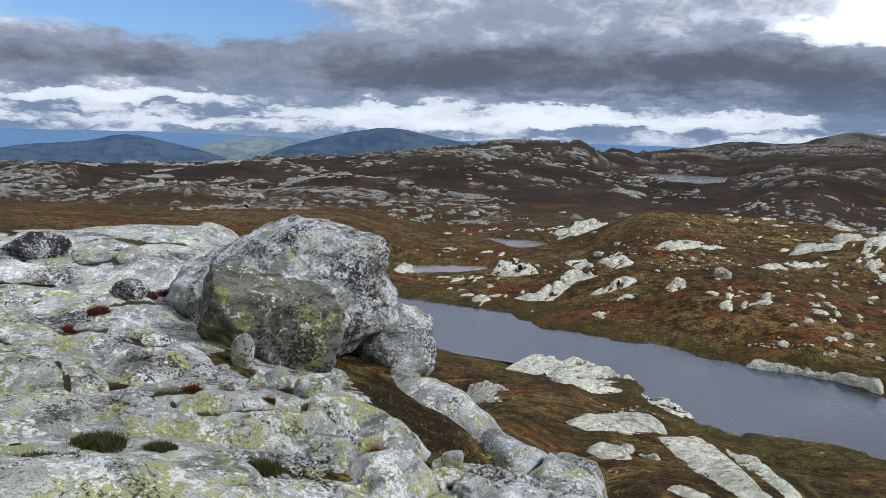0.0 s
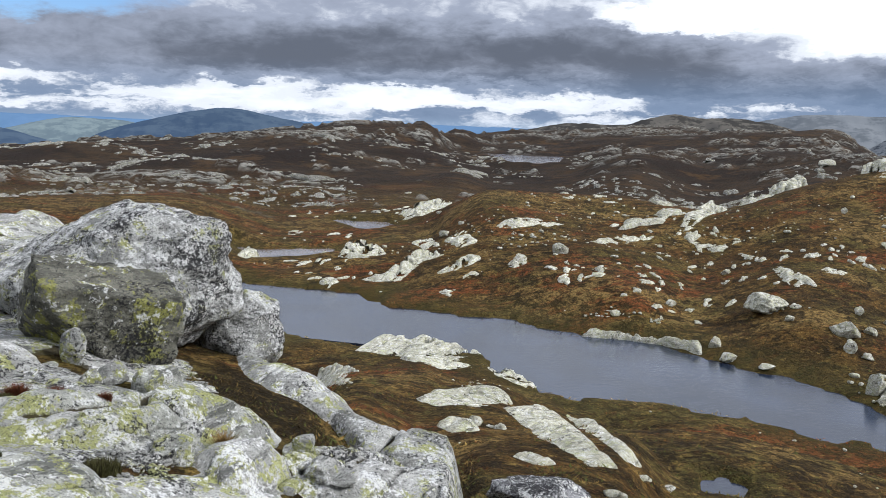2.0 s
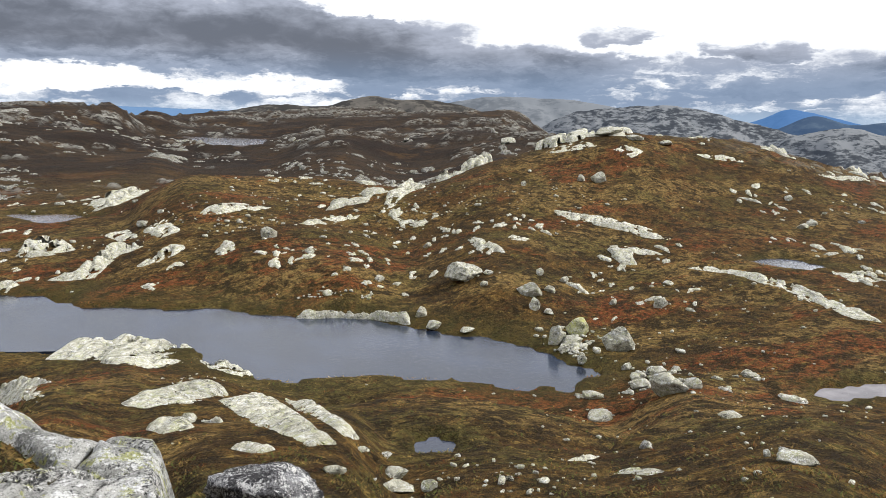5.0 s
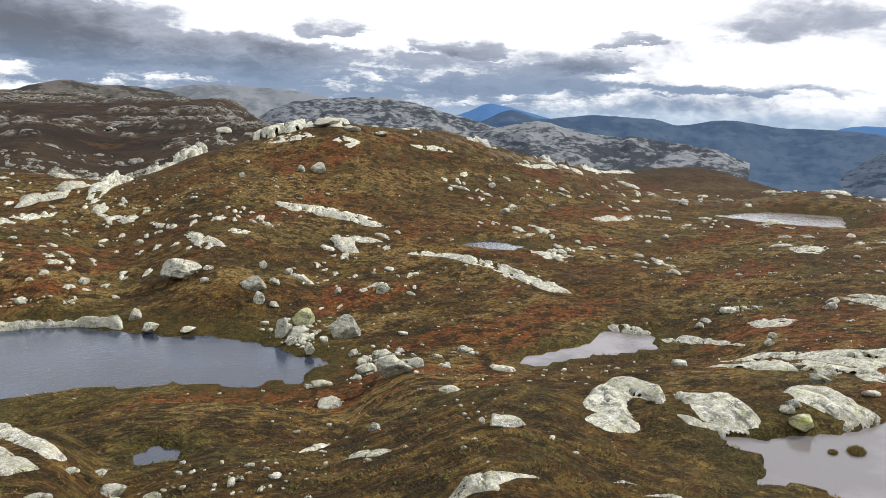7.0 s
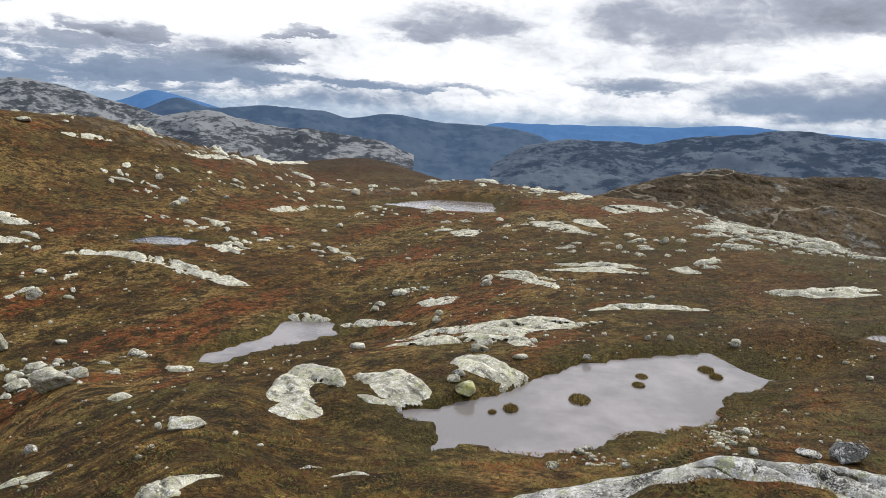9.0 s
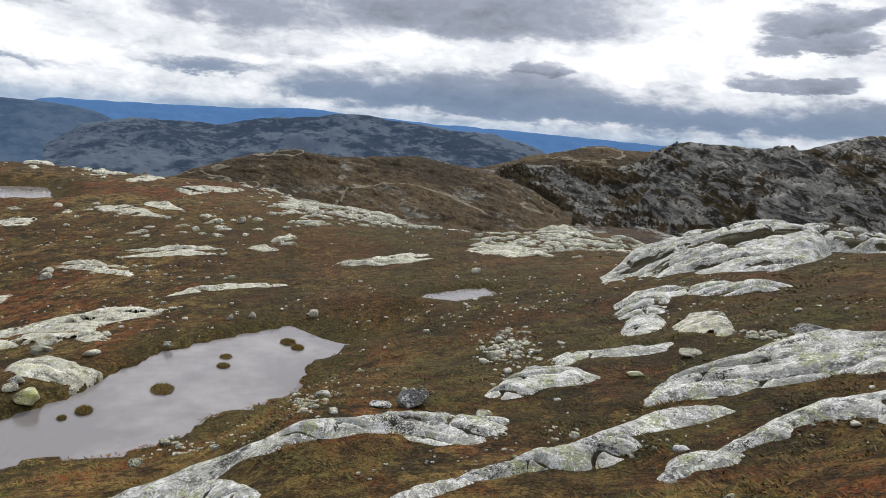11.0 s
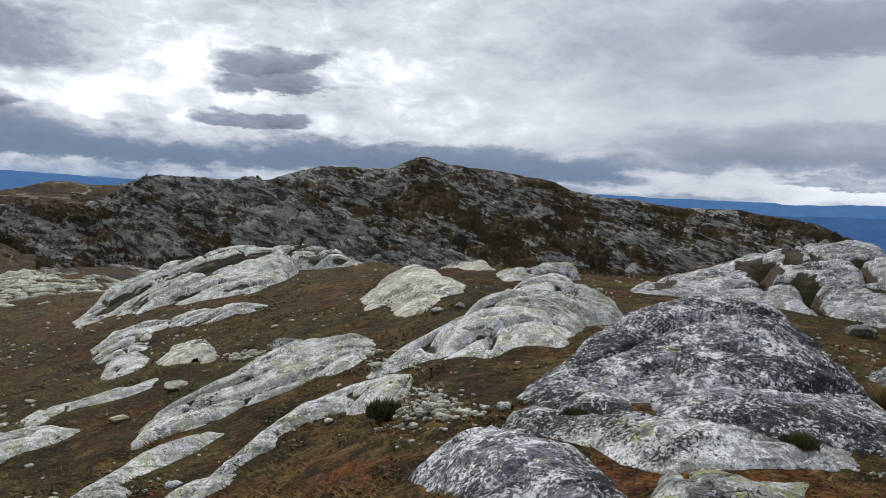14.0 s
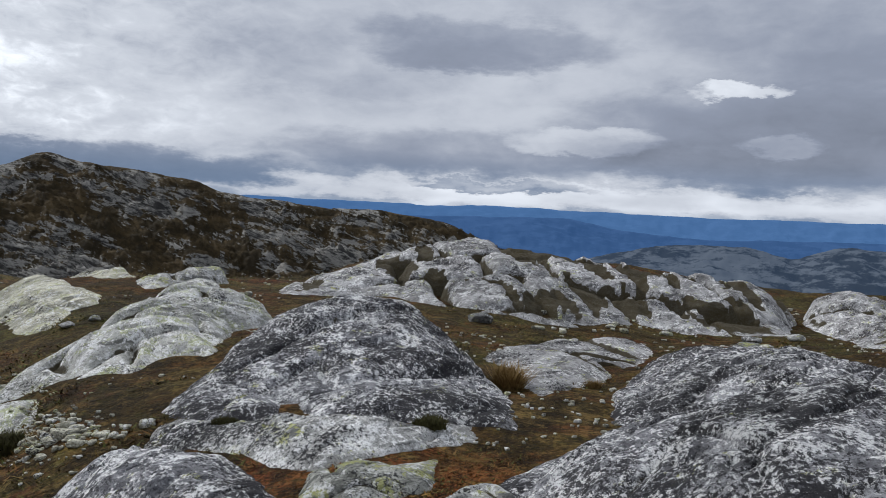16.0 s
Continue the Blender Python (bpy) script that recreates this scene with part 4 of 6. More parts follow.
def stone_mesh(name, seed, level, sharp=0.75, upright=0.8):
    """A rough boulder inside a unit cube: a ball cut by flat breaks, with worn edges."""
    rng = random.Random(seed)
    bm = bmesh.new()
    bmesh.ops.create_icosphere(bm, subdivisions=level, radius=1.0)
    cuts = []
    for _ in range(13):
        n = Vector((rng.gauss(0, 1), rng.gauss(0, 1), rng.gauss(0, upright))).normalized()
        cuts.append((n, rng.uniform(0.50, 0.88)))
    if sharp > 0.95:
        tip = Euler((0.16, 0.1, 0.3)).to_matrix()
        cuts = [(tip @ Vector(n), o) for n, o in (((1, 0, 0), 0.85), ((-1, 0, 0), 0.8), ((0, 1, 0), 0.6), ((0, -1, 0), 0.55), ((0, 0, 1), 0.5), ((0, 0, -1), 0.5), ((-0.45, -0.6, -0.66), 0.42), ((-0.7, 0, -0.7), 0.72), ((0.6, -0.5, -0.6), 0.8), ((0.7, 0, 0.7), 0.9))]
    if upright == 0.0:
        cuts = [(Vector(n).normalized(), o) for n, o in (((1, 0.1, 0.12), 0.80), ((-0.55, -0.1, 0.8), 0.60), ((0.35, 0, 0.94), 0.74), ((0, -1, 0.35), 0.80), ((0.75, -0.7, 0.1), 0.84), ((0.1, 1, 0.3), 0.8), ((-0.3, -0.8, 0.5), 0.8), ((0.8, 0, 0.62), 0.90))]
    off = Vector((rng.uniform(-50, 50), rng.uniform(-50, 50), rng.uniform(-50, 50)))
    for v in bm.verts:
        d = v.co.normalized()
        r = 1.12
        for n, o in cuts:
            c = d.dot(n)
            if c > 0.05:
                r = min(r, o / c)
        r = sharp * r + (1 - sharp) * 0.88
        r *= 1 + (0.035 if sharp > 0.96 and level > 4 else 0.11 if level > 4 else 0.06) * noise.noise(d * 2.3 + off) + (0.06 if level > 4 else 0.035) * noise.noise(d * 6.1 + off) + 0.03 * noise.noise(d * 14.0 + off) + 0.014 * noise.noise(d * 31.0 + off)
        v.co = d * r
    lo = [min(v.co[i] for v in bm.verts) for i in range(3)]
    hi = [max(v.co[i] for v in bm.verts) for i in range(3)]
    for v in bm.verts:
        v.co = Vector([(v.co[i] - lo[i]) / (hi[i] - lo[i]) - 0.5 for i in range(3)])
    me = bpy.data.meshes.new(name)
    bm.to_mesh(me)
    bm.free()
    me.shade_smooth()
    return me


STONES = {}


def boulder(kind, x, y, wide, deep, high, turn):
    """A loose boulder, a fifth of it sunk in the ground."""
    count[0] += 1
    dist = math.hypot(x, y)
    level = 6 if wide / dist > 0.18 else 5 if wide / dist > 0.045 else 4 if wide / dist > 0.018 else 3
    key = (kind, level, count[0] % (1 if level > 4 else 5) if level < 5 else count[0])
    if key not in STONES:
        STONES[key] = stone_mesh("boulder", hash(key[2]) + level * 31 + ord(kind), level, 0.97 if kind == "B" else 0.94 if kind in "PY" else 0.8, 0.0 if kind == "M" else 0.8)
        if level < 5:
            STONES[key].shade_flat()
        STONES[key].materials.append(ROCKS[kind])
    ob = new("boulder", STONES[key])
    z = settle(x, y, 0.3 * wide)
    sink = 0.18 * high if kind != "B" else 0.20
    ob.matrix_world = Matrix.LocRotScale((x, y, z + high / 2 - sink), Euler((0, 0.13 if kind == "B" else 0.0, radians(turn + (count[0] * 37) % 25 - 12))), (wide, deep, high + sink))
    return tagged(ob, "loose boulder of " + ROCK_WORDS[kind], "boulder", "boulders on the moor")


ridge("brown_hill", 260, moor_hill, (86.5, -24), (89.5, -17.1), (91.9, -13.6), (94.7, -10.3), (96.6, -8.9), (99.3, -9.9), (103.4, -9.1), (105.0, -8.2), (107.5, -9.3), (109.6, -10.6), (111.6, -12.9), (114.1, -16.9), (117, -24), rough=0.012)
ridge("brown_hill_behind", 420, moor_hill, (105, -24), (109.6, -17.8), (112.6, -10.9), (115.3, -5.5), (118.6, -1.3), (120.7, -2.2), (122.5, -0.6), (124.8, 0), (127.2, -1.5), (131, -6), (135, -14), rough=0.012)
ridge("craggy_hill", 560, crag, (117.9, -19), (121.1, -5), (128.4, 5), (131.3, 6), (134.1, 15), (136.1, 19), (140.1, 19), (141.6, 25), (143.1, 29), (145.0, 25), (147.3, 22), (152.7, 16), (154.0, 10), (156.9, 7), (162.3, 3), (165.5, 3), (169.5, -3), (172.2, -11), (175.2, -25))
ridge("crag_front", 380, crag, (109.5, -26), (110.6, -21.1), (111.7, -12.2), (115.1, -11.1), (119.2, -10.5), (121.6, -4.3), (123.1, 2.5), (124.7, 5.0), (127.5, 4.2), (130.6, 4.6), (132.9, 1.9), (136.0, -4.1), (140.4, -15.1), (147.2, -28))
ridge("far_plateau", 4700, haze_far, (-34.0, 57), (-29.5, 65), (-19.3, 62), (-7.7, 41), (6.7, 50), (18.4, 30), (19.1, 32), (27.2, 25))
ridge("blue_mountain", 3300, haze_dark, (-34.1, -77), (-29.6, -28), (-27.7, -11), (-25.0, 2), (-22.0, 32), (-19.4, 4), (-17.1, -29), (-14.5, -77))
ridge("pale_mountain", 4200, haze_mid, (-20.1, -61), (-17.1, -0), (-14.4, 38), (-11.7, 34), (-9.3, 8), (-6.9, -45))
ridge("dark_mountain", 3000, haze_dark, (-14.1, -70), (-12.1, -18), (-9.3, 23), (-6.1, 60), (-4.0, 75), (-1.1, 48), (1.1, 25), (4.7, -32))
ridge("moor_ridge", 1900, moor_far_haze, (13.1, -2), (17.4, 11), (21.3, 30), (23.8, 27), (27.4, 49), (32.6, 38), (37.1, 6))
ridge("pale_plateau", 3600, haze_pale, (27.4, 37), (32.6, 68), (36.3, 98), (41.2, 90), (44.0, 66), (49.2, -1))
ridge("grey_mountain", 1400, rock_far_haze, (37.2, -45), (40.4, -3), (42.8, 17), (45.2, 23), (48.4, 29), (52.3, 11), (56.5, -15), (60.5, -45))
ridge("rocky_shoulder", 1000, rock_far_haze, (53.6, -39), (56.5, -14), (59.7, -5), (63.8, -17), (67.7, -21), (71.5, -30), (74.5, -47))
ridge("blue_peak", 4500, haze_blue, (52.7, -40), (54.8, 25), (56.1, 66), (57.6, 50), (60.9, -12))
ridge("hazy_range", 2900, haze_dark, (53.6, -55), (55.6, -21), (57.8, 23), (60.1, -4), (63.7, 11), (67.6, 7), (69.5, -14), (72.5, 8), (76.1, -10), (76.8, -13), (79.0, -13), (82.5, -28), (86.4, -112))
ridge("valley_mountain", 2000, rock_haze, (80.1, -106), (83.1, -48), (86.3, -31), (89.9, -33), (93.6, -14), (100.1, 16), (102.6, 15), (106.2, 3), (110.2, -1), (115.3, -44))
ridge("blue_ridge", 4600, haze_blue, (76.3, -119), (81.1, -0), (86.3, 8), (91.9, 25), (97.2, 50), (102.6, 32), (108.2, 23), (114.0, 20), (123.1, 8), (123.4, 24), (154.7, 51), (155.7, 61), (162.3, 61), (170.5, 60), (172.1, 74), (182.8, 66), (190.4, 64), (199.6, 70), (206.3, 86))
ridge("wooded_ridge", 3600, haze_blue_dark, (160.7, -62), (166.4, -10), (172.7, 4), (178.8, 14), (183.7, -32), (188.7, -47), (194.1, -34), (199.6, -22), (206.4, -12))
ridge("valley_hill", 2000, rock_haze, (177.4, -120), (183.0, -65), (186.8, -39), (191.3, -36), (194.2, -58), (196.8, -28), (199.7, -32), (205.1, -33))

slab("N", 0.06, (-8.04, 12.36), (-5.46, 13.59), (-3.76, 16.48), (-1.41, 11.50), (-0.58, 7.24), (0.06, 5.92), (0.36, 5.11), (0.48, 4.23), (-1.92, 2.29), edge=0.16)
slab("L", 0.17, (-2.37, 3.83), (-1.96, 4.02), (-1.74, 4.14), (-1.59, 4.41), (-1.28, 4.52), (-1.03, 4.44), (-0.89, 4.30), (-0.81, 4.24), (-0.73, 3.73), (-1.96, 2.92), (-2.48, 3.80), edge=0.16)
slab("L", 0.17, (-3.14, 5.00), (-2.51, 5.10), (-2.25, 5.05), (-2.21, 4.81), (-2.20, 4.53), (-2.39, 4.38), (-2.64, 4.16), edge=0.16)
slab("N", 0.17, (-2.33, 5.11), (-2.04, 5.34), (-1.69, 5.71), (-1.30, 5.48), (-1.04, 5.60), (-0.77, 6.09), (-0.49, 6.32), (-0.20, 6.40), (-0.05, 6.06), (-0.06, 5.79), (-0.42, 5.64), (-0.85, 5.32), (-1.14, 5.00), (-1.41, 4.70), (-1.76, 4.65), (-2.06, 4.59), edge=0.16)
slab("L", 0.17, (-4.77, 7.72), (-4.33, 8.07), (-3.41, 7.00), (-2.78, 6.46), (-2.37, 5.41), (-2.85, 5.26), (-3.37, 5.35), edge=0.16)
slab("N", 0.17, (-3.56, 7.02), (-2.75, 7.35), (-1.93, 6.62), (-1.26, 5.87), (-1.60, 5.83), (-2.09, 6.25), (-2.25, 5.59), (-2.73, 6.03), edge=0.16)
slab("N", 0.17, (-5.41, 8.66), (-4.50, 8.87), (-3.58, 8.95), (-2.88, 8.83), (-2.70, 8.10), (-3.32, 7.49), (-4.28, 8.12), (-4.97, 7.91), edge=0.16)
slab("N", 0.17, (-6.66, 10.70), (-5.46, 10.77), (-4.13, 10.76), (-3.55, 10.86), (-3.15, 9.93), (-4.09, 9.60), (-5.57, 8.85), edge=0.16)
slab("N", 0.17, (-6.98, 10.98), (-5.04, 11.65), (-4.34, 13.03), (-4.64, 18.19), (-3.81, 18.39), (-3.78, 10.81), (-5.34, 10.64), (-6.62, 10.36), edge=0.16)
slab("N", 0.21, (-0.70, 5.07), (-0.42, 5.46), (-0.14, 5.51), (0.10, 5.54), (0.14, 5.28), (-0.28, 4.66), (-0.50, 4.84))
slab("P", 0.15, (19.83, 9.34, 0.05), (21.74, 10.08, 0.26), (22.80, 9.97, 0.44), (24.75, 9.85, 0.15), (22.20, 7.85, 0.38), (20.70, 7.29, 0.24), (21.66, 8.57, 0.03), (20.81, 8.49, 0.06), (18.65, 7.41, 0.15), (17.88, 6.81, 0.10), (17.54, 6.69, 0.00), (16.89, 7.34, 0.00), (17.48, 8.18, 0.00), (18.72, 8.44, 0.00), (18.85, 8.86, 0.00))
slab("P", 0.12, (23.09, 7.88, 0.21), (22.11, 6.71, 0.20), (21.94, 5.95, 0.17), (20.46, 4.88, 0.17), (20.16, 4.55, 0.09), (19.73, 4.50, 0.00), (19.17, 5.11, 0.00), (19.20, 5.75, 0.02), (19.97, 6.26, 0.02))
slab("P", 0.06, (19.14, 6.46, 0.05), (19.09, 5.88, 0.08), (19.15, 5.11, 0.06), (18.95, 5.19, 0.00), (18.63, 5.87, 0.00))
slab("P", 0.12, (24.05, 4.91, 0.14), (24.32, 4.26, 0.07), (23.04, 3.20, 0.26), (22.78, 2.57, 0.11), (22.75, 2.06, 0.05), (21.49, 2.73, 0.00), (21.74, 3.25, 0.00), (22.05, 3.81, 0.00), (22.13, 4.15, 0.00))
slab("P", 0.12, (34.36, 9.81, 0.02), (36.62, 9.07, 0.19), (35.46, 6.94, 0.15), (35.09, 5.12, 0.21), (35.77, 3.54, 0.35), (35.45, 2.32, 0.22), (33.07, 0.64, 0.05), (32.80, 1.87, 0.00), (33.03, 3.41, 0.00), (29.48, 3.48, 0.00), (31.96, 4.37, 0.00), (33.55, 6.05, 0.02), (34.66, 8.03, 0.00))
slab("P", 0.08, (31.19, 4.16, 0.19), (29.88, 3.04, 0.12), (27.70, 2.50, 0.00), (28.96, 3.21, 0.00))
slab("P", 0.15, (53.72, 44.25, 0.05), (55.59, 43.88, 0.24), (55.78, 42.14, 0.19), (56.53, 39.01, 0.43), (55.31, 35.26, 0.28), (54.01, 31.68, 0.35), (52.48, 28.70, 0.25), (51.49, 25.92, 0.03), (50.51, 27.58, 0.00), (52.06, 31.02, 0.00), (53.99, 34.95, 0.00), (55.48, 39.46, 0.00), (55.08, 42.22, 0.00))
slab("P", 0.10, (63.40, 37.62, 0.05), (63.48, 34.88, 0.23), (64.65, 33.06, 0.03), (61.30, 33.65, 0.00))
slab("P", 0.12, (81.44, 18.27, 0.05), (79.85, 16.19, 0.28), (79.44, 14.12, 0.28), (75.42, 14.14, 0.00), (75.08, 15.68, 0.00))
slab("P", 0.12, (87.08, 42.60, 0.05), (90.96, 41.92, 0.42), (94.59, 39.64, 0.34), (90.50, 40.07, 0.00), (86.78, 40.71, 0.00))
slab("P", 0.10, (54.64, 8.79, 0.05), (53.34, 7.09, 0.12), (51.61, 5.10, 0.23), (46.65, 3.15, 0.03), (45.62, 3.36, 0.00), (50.35, 5.60, 0.00), (52.61, 7.33, 0.00))
slab("P", 0.10, (56.64, 5.68, 0.05), (55.11, 2.66, 0.06), (54.41, 0.60, 0.11), (52.32, -1.67, 0.03), (52.44, 0.53, 0.00), (54.12, 3.27, 0.00))
slab("P", 0.10, (37.57, 1.30, 0.03), (39.28, 0.18, 0.14), (39.53, -1.71, 0.09), (39.77, -3.73, 0.07), (39.10, -4.82, 0.05), (38.67, -3.05, 0.00), (38.47, -1.02, 0.00), (38.11, 0.37, 0.00))
slab("P", 0.10, (47.20, 12.62, 0.05), (46.95, 11.50, 0.16), (46.14, 9.25, 0.05), (44.06, 9.44, 0.00), (45.71, 11.50, 0.00))
slab("P", 0.10, (44.48, 16.37, 0.05), (44.76, 15.11, 0.16), (43.30, 12.17, 0.11), (40.52, 10.10, 0.03), (43.08, 12.76, 0.00), (43.95, 15.90, 0.00))
slab("P", 0.20, (100.61, 3.02, 0.32), (104.86, 0.97, 0.33), (107.90, -2.83, 0.31), (111.31, -6.12, 0.36), (103.15, -4.00, 0.00), (96.99, 0.76, 0.00))
slab("P", 0.12, (90.02, 5.62, 0.18), (87.73, 2.74, 0.34), (80.84, 0.80, 0.03), (84.91, 3.08, 0.00), (87.73, 5.16, 0.00))
slab("P", 0.12, (115.16, 9.77, 0.15), (122.39, 6.59, 0.20), (121.04, 4.59, 0.05), (111.75, 7.29, 0.00))
slab("P", 0.10, (8.59, 6.00, 0.03), (9.12, 6.08, 0.14), (9.46, 5.86, 0.11), (9.76, 5.54, 0.04), (10.26, 5.27, 0.05), (9.57, 5.43, 0.00), (9.06, 5.40, 0.00), (8.79, 5.19, 0.00), (8.71, 5.65, 0.00), (8.48, 5.73, 0.00))
slab("P", 0.05, (13.06, 12.48, 0.02), (13.51, 12.29, 0.07), (13.28, 10.98, 0.03), (12.69, 10.88, 0.00), (12.92, 11.91, 0.00))
slab("P", 0.05, (13.14, 14.28, 0.02), (14.50, 14.97, 0.08), (15.36, 15.02, 0.03), (14.30, 14.46, 0.00))
slab("P", 0.05, (12.23, 5.21, 0.03), (12.92, 5.17, 0.04), (13.21, 4.84, 0.02), (12.74, 5.09, 0.00))
slab("P", 0.05, (12.39, 4.71, 0.03), (12.94, 4.26, 0.04), (12.39, 3.49, 0.02), (12.67, 4.27, 0.00))
slab("P", 0.15, (7.02, 24.00, 0.05), (8.39, 25.62, 0.30), (9.55, 25.79, 0.29), (8.03, 19.80, 0.14), (6.99, 15.80, 0.10), (6.91, 14.90, 0.03), (6.23, 14.64, 0.00), (6.09, 15.99, 0.00), (6.37, 18.90, 0.00), (6.67, 20.30, 0.02))
slab("P", 0.10, (12.93, 33.78, 0.05), (11.90, 28.17, 0.27), (8.62, 18.75, 0.09), (8.47, 16.69, 0.03), (7.57, 15.78, 0.00), (7.91, 17.90, 0.00), (8.99, 22.17, 0.00))
slab("P", 0.15, (4.12, 24.68, 0.05), (5.34, 27.03, 0.14), (6.91, 28.19, 0.29), (8.25, 28.91, 0.29), (8.35, 27.47, 0.17), (7.15, 25.01, 0.00), (5.86, 23.11, 0.00), (4.85, 23.58, 0.00), (4.33, 24.25, 0.00))
slab("P", 0.15, (1.39, 41.32, 0.03), (1.59, 42.52, 0.45), (2.58, 41.27, 0.62), (3.30, 35.99, 0.31), (2.75, 37.52, 0.02), (2.14, 26.50, 0.00), (1.94, 35.34, 0.00))
slab("P", 0.20, (3.99, 47.19, 0.05), (6.18, 50.96, 0.78), (8.72, 50.08, 0.92), (11.97, 50.71, 0.80), (12.76, 49.83, 0.59), (11.68, 46.29, 0.05), (10.00, 45.32, 0.02), (9.26, 43.49, 0.00), (7.53, 43.26, 0.00), (5.62, 46.32, 0.00))
slab("P", 0.10, (6.37, 44.34, 0.24), (8.28, 43.71, 0.21), (10.68, 43.70, 0.17), (9.31, 42.15, 0.00), (6.94, 41.68, 0.00))
slab("P", 0.10, (11.60, 44.55, 0.05), (12.69, 43.31, 0.42), (13.74, 42.12, 0.22), (14.99, 41.60, 0.03), (12.85, 39.33, 0.00), (11.72, 41.11, 0.00))
slab("P", 0.12, (3.88, 19.74, 0.09), (4.35, 20.34, 0.22), (5.01, 19.74, 0.13), (4.80, 18.57, 0.00), (4.05, 18.23, 0.00))
slab("P", 0.08, (4.57, 15.01, 0.03), (5.05, 15.33, 0.10), (5.38, 14.43, 0.05), (5.02, 14.11, 0.00))
slab("P", 0.30, (6.30, 70.72, 0.05), (8.61, 70.69, 0.36), (10.47, 72.77, 0.98), (12.43, 76.49, 0.94), (14.47, 76.71, 0.32), (15.15, 74.31, 0.10), (12.91, 74.34, 0.02), (11.29, 71.14, 0.00), (9.88, 68.67, 0.00), (7.46, 69.60, 0.00))
slab("P", 0.25, (12.72, 68.74, 0.05), (14.80, 69.92, 0.26), (16.67, 71.07, 0.46), (17.90, 70.46, 0.17), (17.37, 69.40, 0.00), (14.97, 68.23, 0.00))
slab("P", 0.20, (14.69, 65.75, 0.03), (15.89, 66.54, 0.16), (17.26, 66.83, 0.35), (16.17, 65.57, 0.00))
slab("P", 0.40, (5.08, 80.45, 0.29), (6.17, 85.93, 0.85), (8.07, 86.59, 0.79), (9.61, 83.76, 0.55), (10.24, 80.12, 0.24), (7.90, 78.88, 0.00), (5.92, 78.84, 0.00))
slab("P", 0.30, (-5.20, 82.54, 0.04), (-4.53, 88.09, 1.16), (-3.05, 86.89, 1.01), (-4.28, 82.40, 0.00))
slab("P", 0.25, (2.62, 70.42, 0.28), (3.80, 71.00, 0.28), (4.59, 70.13, 0.19), (3.43, 68.96, 0.00))
slab("P", 0.40, (16.87, 119.80, 0.00), (19.49, 122.44, 1.20), (24.29, 123.62, 1.60), (28.75, 122.66, 1.40), (28.5, 119.0, 0.20), (23.0, 117.5, 0.00), (17.70, 116.44, 0.00))
slab("P", 0.40, (42.18, 78.36, 0.10), (46.08, 84.15, 0.04), (51.95, 88.87, 1.25), (53.81, 87.76, 0.64), (48.92, 83.69, 0.00), (44.06, 79.17, 0.00))
slab("P", 0.40, (56.34, 89.73, 0.62), (58.91, 91.65, 1.45), (60.85, 90.37, 0.29), (60.94, 89.11, 0.00), (57.38, 87.88, 0.00))
slab("P", 0.50, (62.52, 92.87, 1.40), (65.53, 94.45, 1.60), (67.54, 93.03, 1.30), (67.03, 90.92, 0.83), (63.92, 90.69, 0.73))
slab("P", 0.40, (72.11, 89.54, 1.00), (77.21, 89.19, 1.10), (81.58, 85.23, 0.80), (85.17, 81.65, 0.54), (81.75, 79.43, 0.01), (78.26, 82.86, 0.22), (73.32, 84.63, 1.11))
slab("P", 0.20, (69.92, 83.58, 0.00), (73.35, 84.60, 0.00), (75.76, 82.46, 0.00), (75.49, 78.60, 0.00), (73.09, 79.48, 0.00), (70.76, 81.56, 0.00))
slab("P", 0.20, (76.19, 76.52, 0.00), (78.97, 76.55, 0.00), (79.89, 74.14, 0.00), (76.67, 73.17, 0.00))
slab("P", 0.20, (5.33, 20.36), (5.88, 19.68), (5.73, 19.45), (5.42, 20.01))
slab("P", 0.35, (31.62, 9.31), (33.55, 7.25), (33.20, 5.80), (30.66, 3.32), (24.98, 1.96), (30.02, 4.18), (30.07, 6.73))
slab("P", 0.24, (44.7, 20.4), (45.8, 19.3), (45.7, 17.0), (44.9, 18.4))
slab("P", 0.40, (55.1, 64.4), (58.6, 61.9), (60.8, 56.6), (60.0, 51.1), (58.2, 57.4), (55.9, 61.6))
slab("P", 0.30, (53.2, 53.4), (55.5, 49.6), (54.5, 48.7), (53.1, 51.4))
slab("P", 0.30, (54.6, -3.2), (54.9, -4.7), (53.2, -5.7), (53.3, -4.3))
slab("P", 0.30, (86.6, 10.2), (89.0, 6.4), (77.6, 2.5), (79.0, 6.1))
slab("P", 1.89, (144.6, 215.8), (113.3, 161.7), (116.2, 158.7), (112.7, 158.5), (108.3, 159.2))
slab("P", 0.40, (55.3, 64.3), (59.3, 61.5), (61.7, 55.9), (60.0, 50.8), (58.6, 56.7), (56.2, 62.2))
slab("P", 0.30, (53.6, 54.1), (55.7, 50.9), (55.5, 48.2), (53.6, 49.8))
slab("P", 0.40, (43.1, 62.8), (41.8, 56.9), (40.5, 52.4), (38.4, 53.0), (40.0, 57.3))
slab("P", 0.30, (44.2, 70.4), (43.7, 63.9), (42.8, 63.7), (43.4, 68.0))
slab("P", 0.30, (45.0, 58.9), (46.3, 56.7), (44.3, 55.2), (43.7, 56.2))
slab("P", 0.40, (41.5, 76.1), (43.8, 73.6), (43.4, 70.5), (42.1, 73.4))
slab("P", 0.40, (89.4, 74.1), (94.3, 71.8), (95.5, 69.1), (90.5, 72.4))
slab("P", 0.40, (104.9, 65.3), (113.4, 63.5), (116.2, 61.5), (107.2, 63.3))
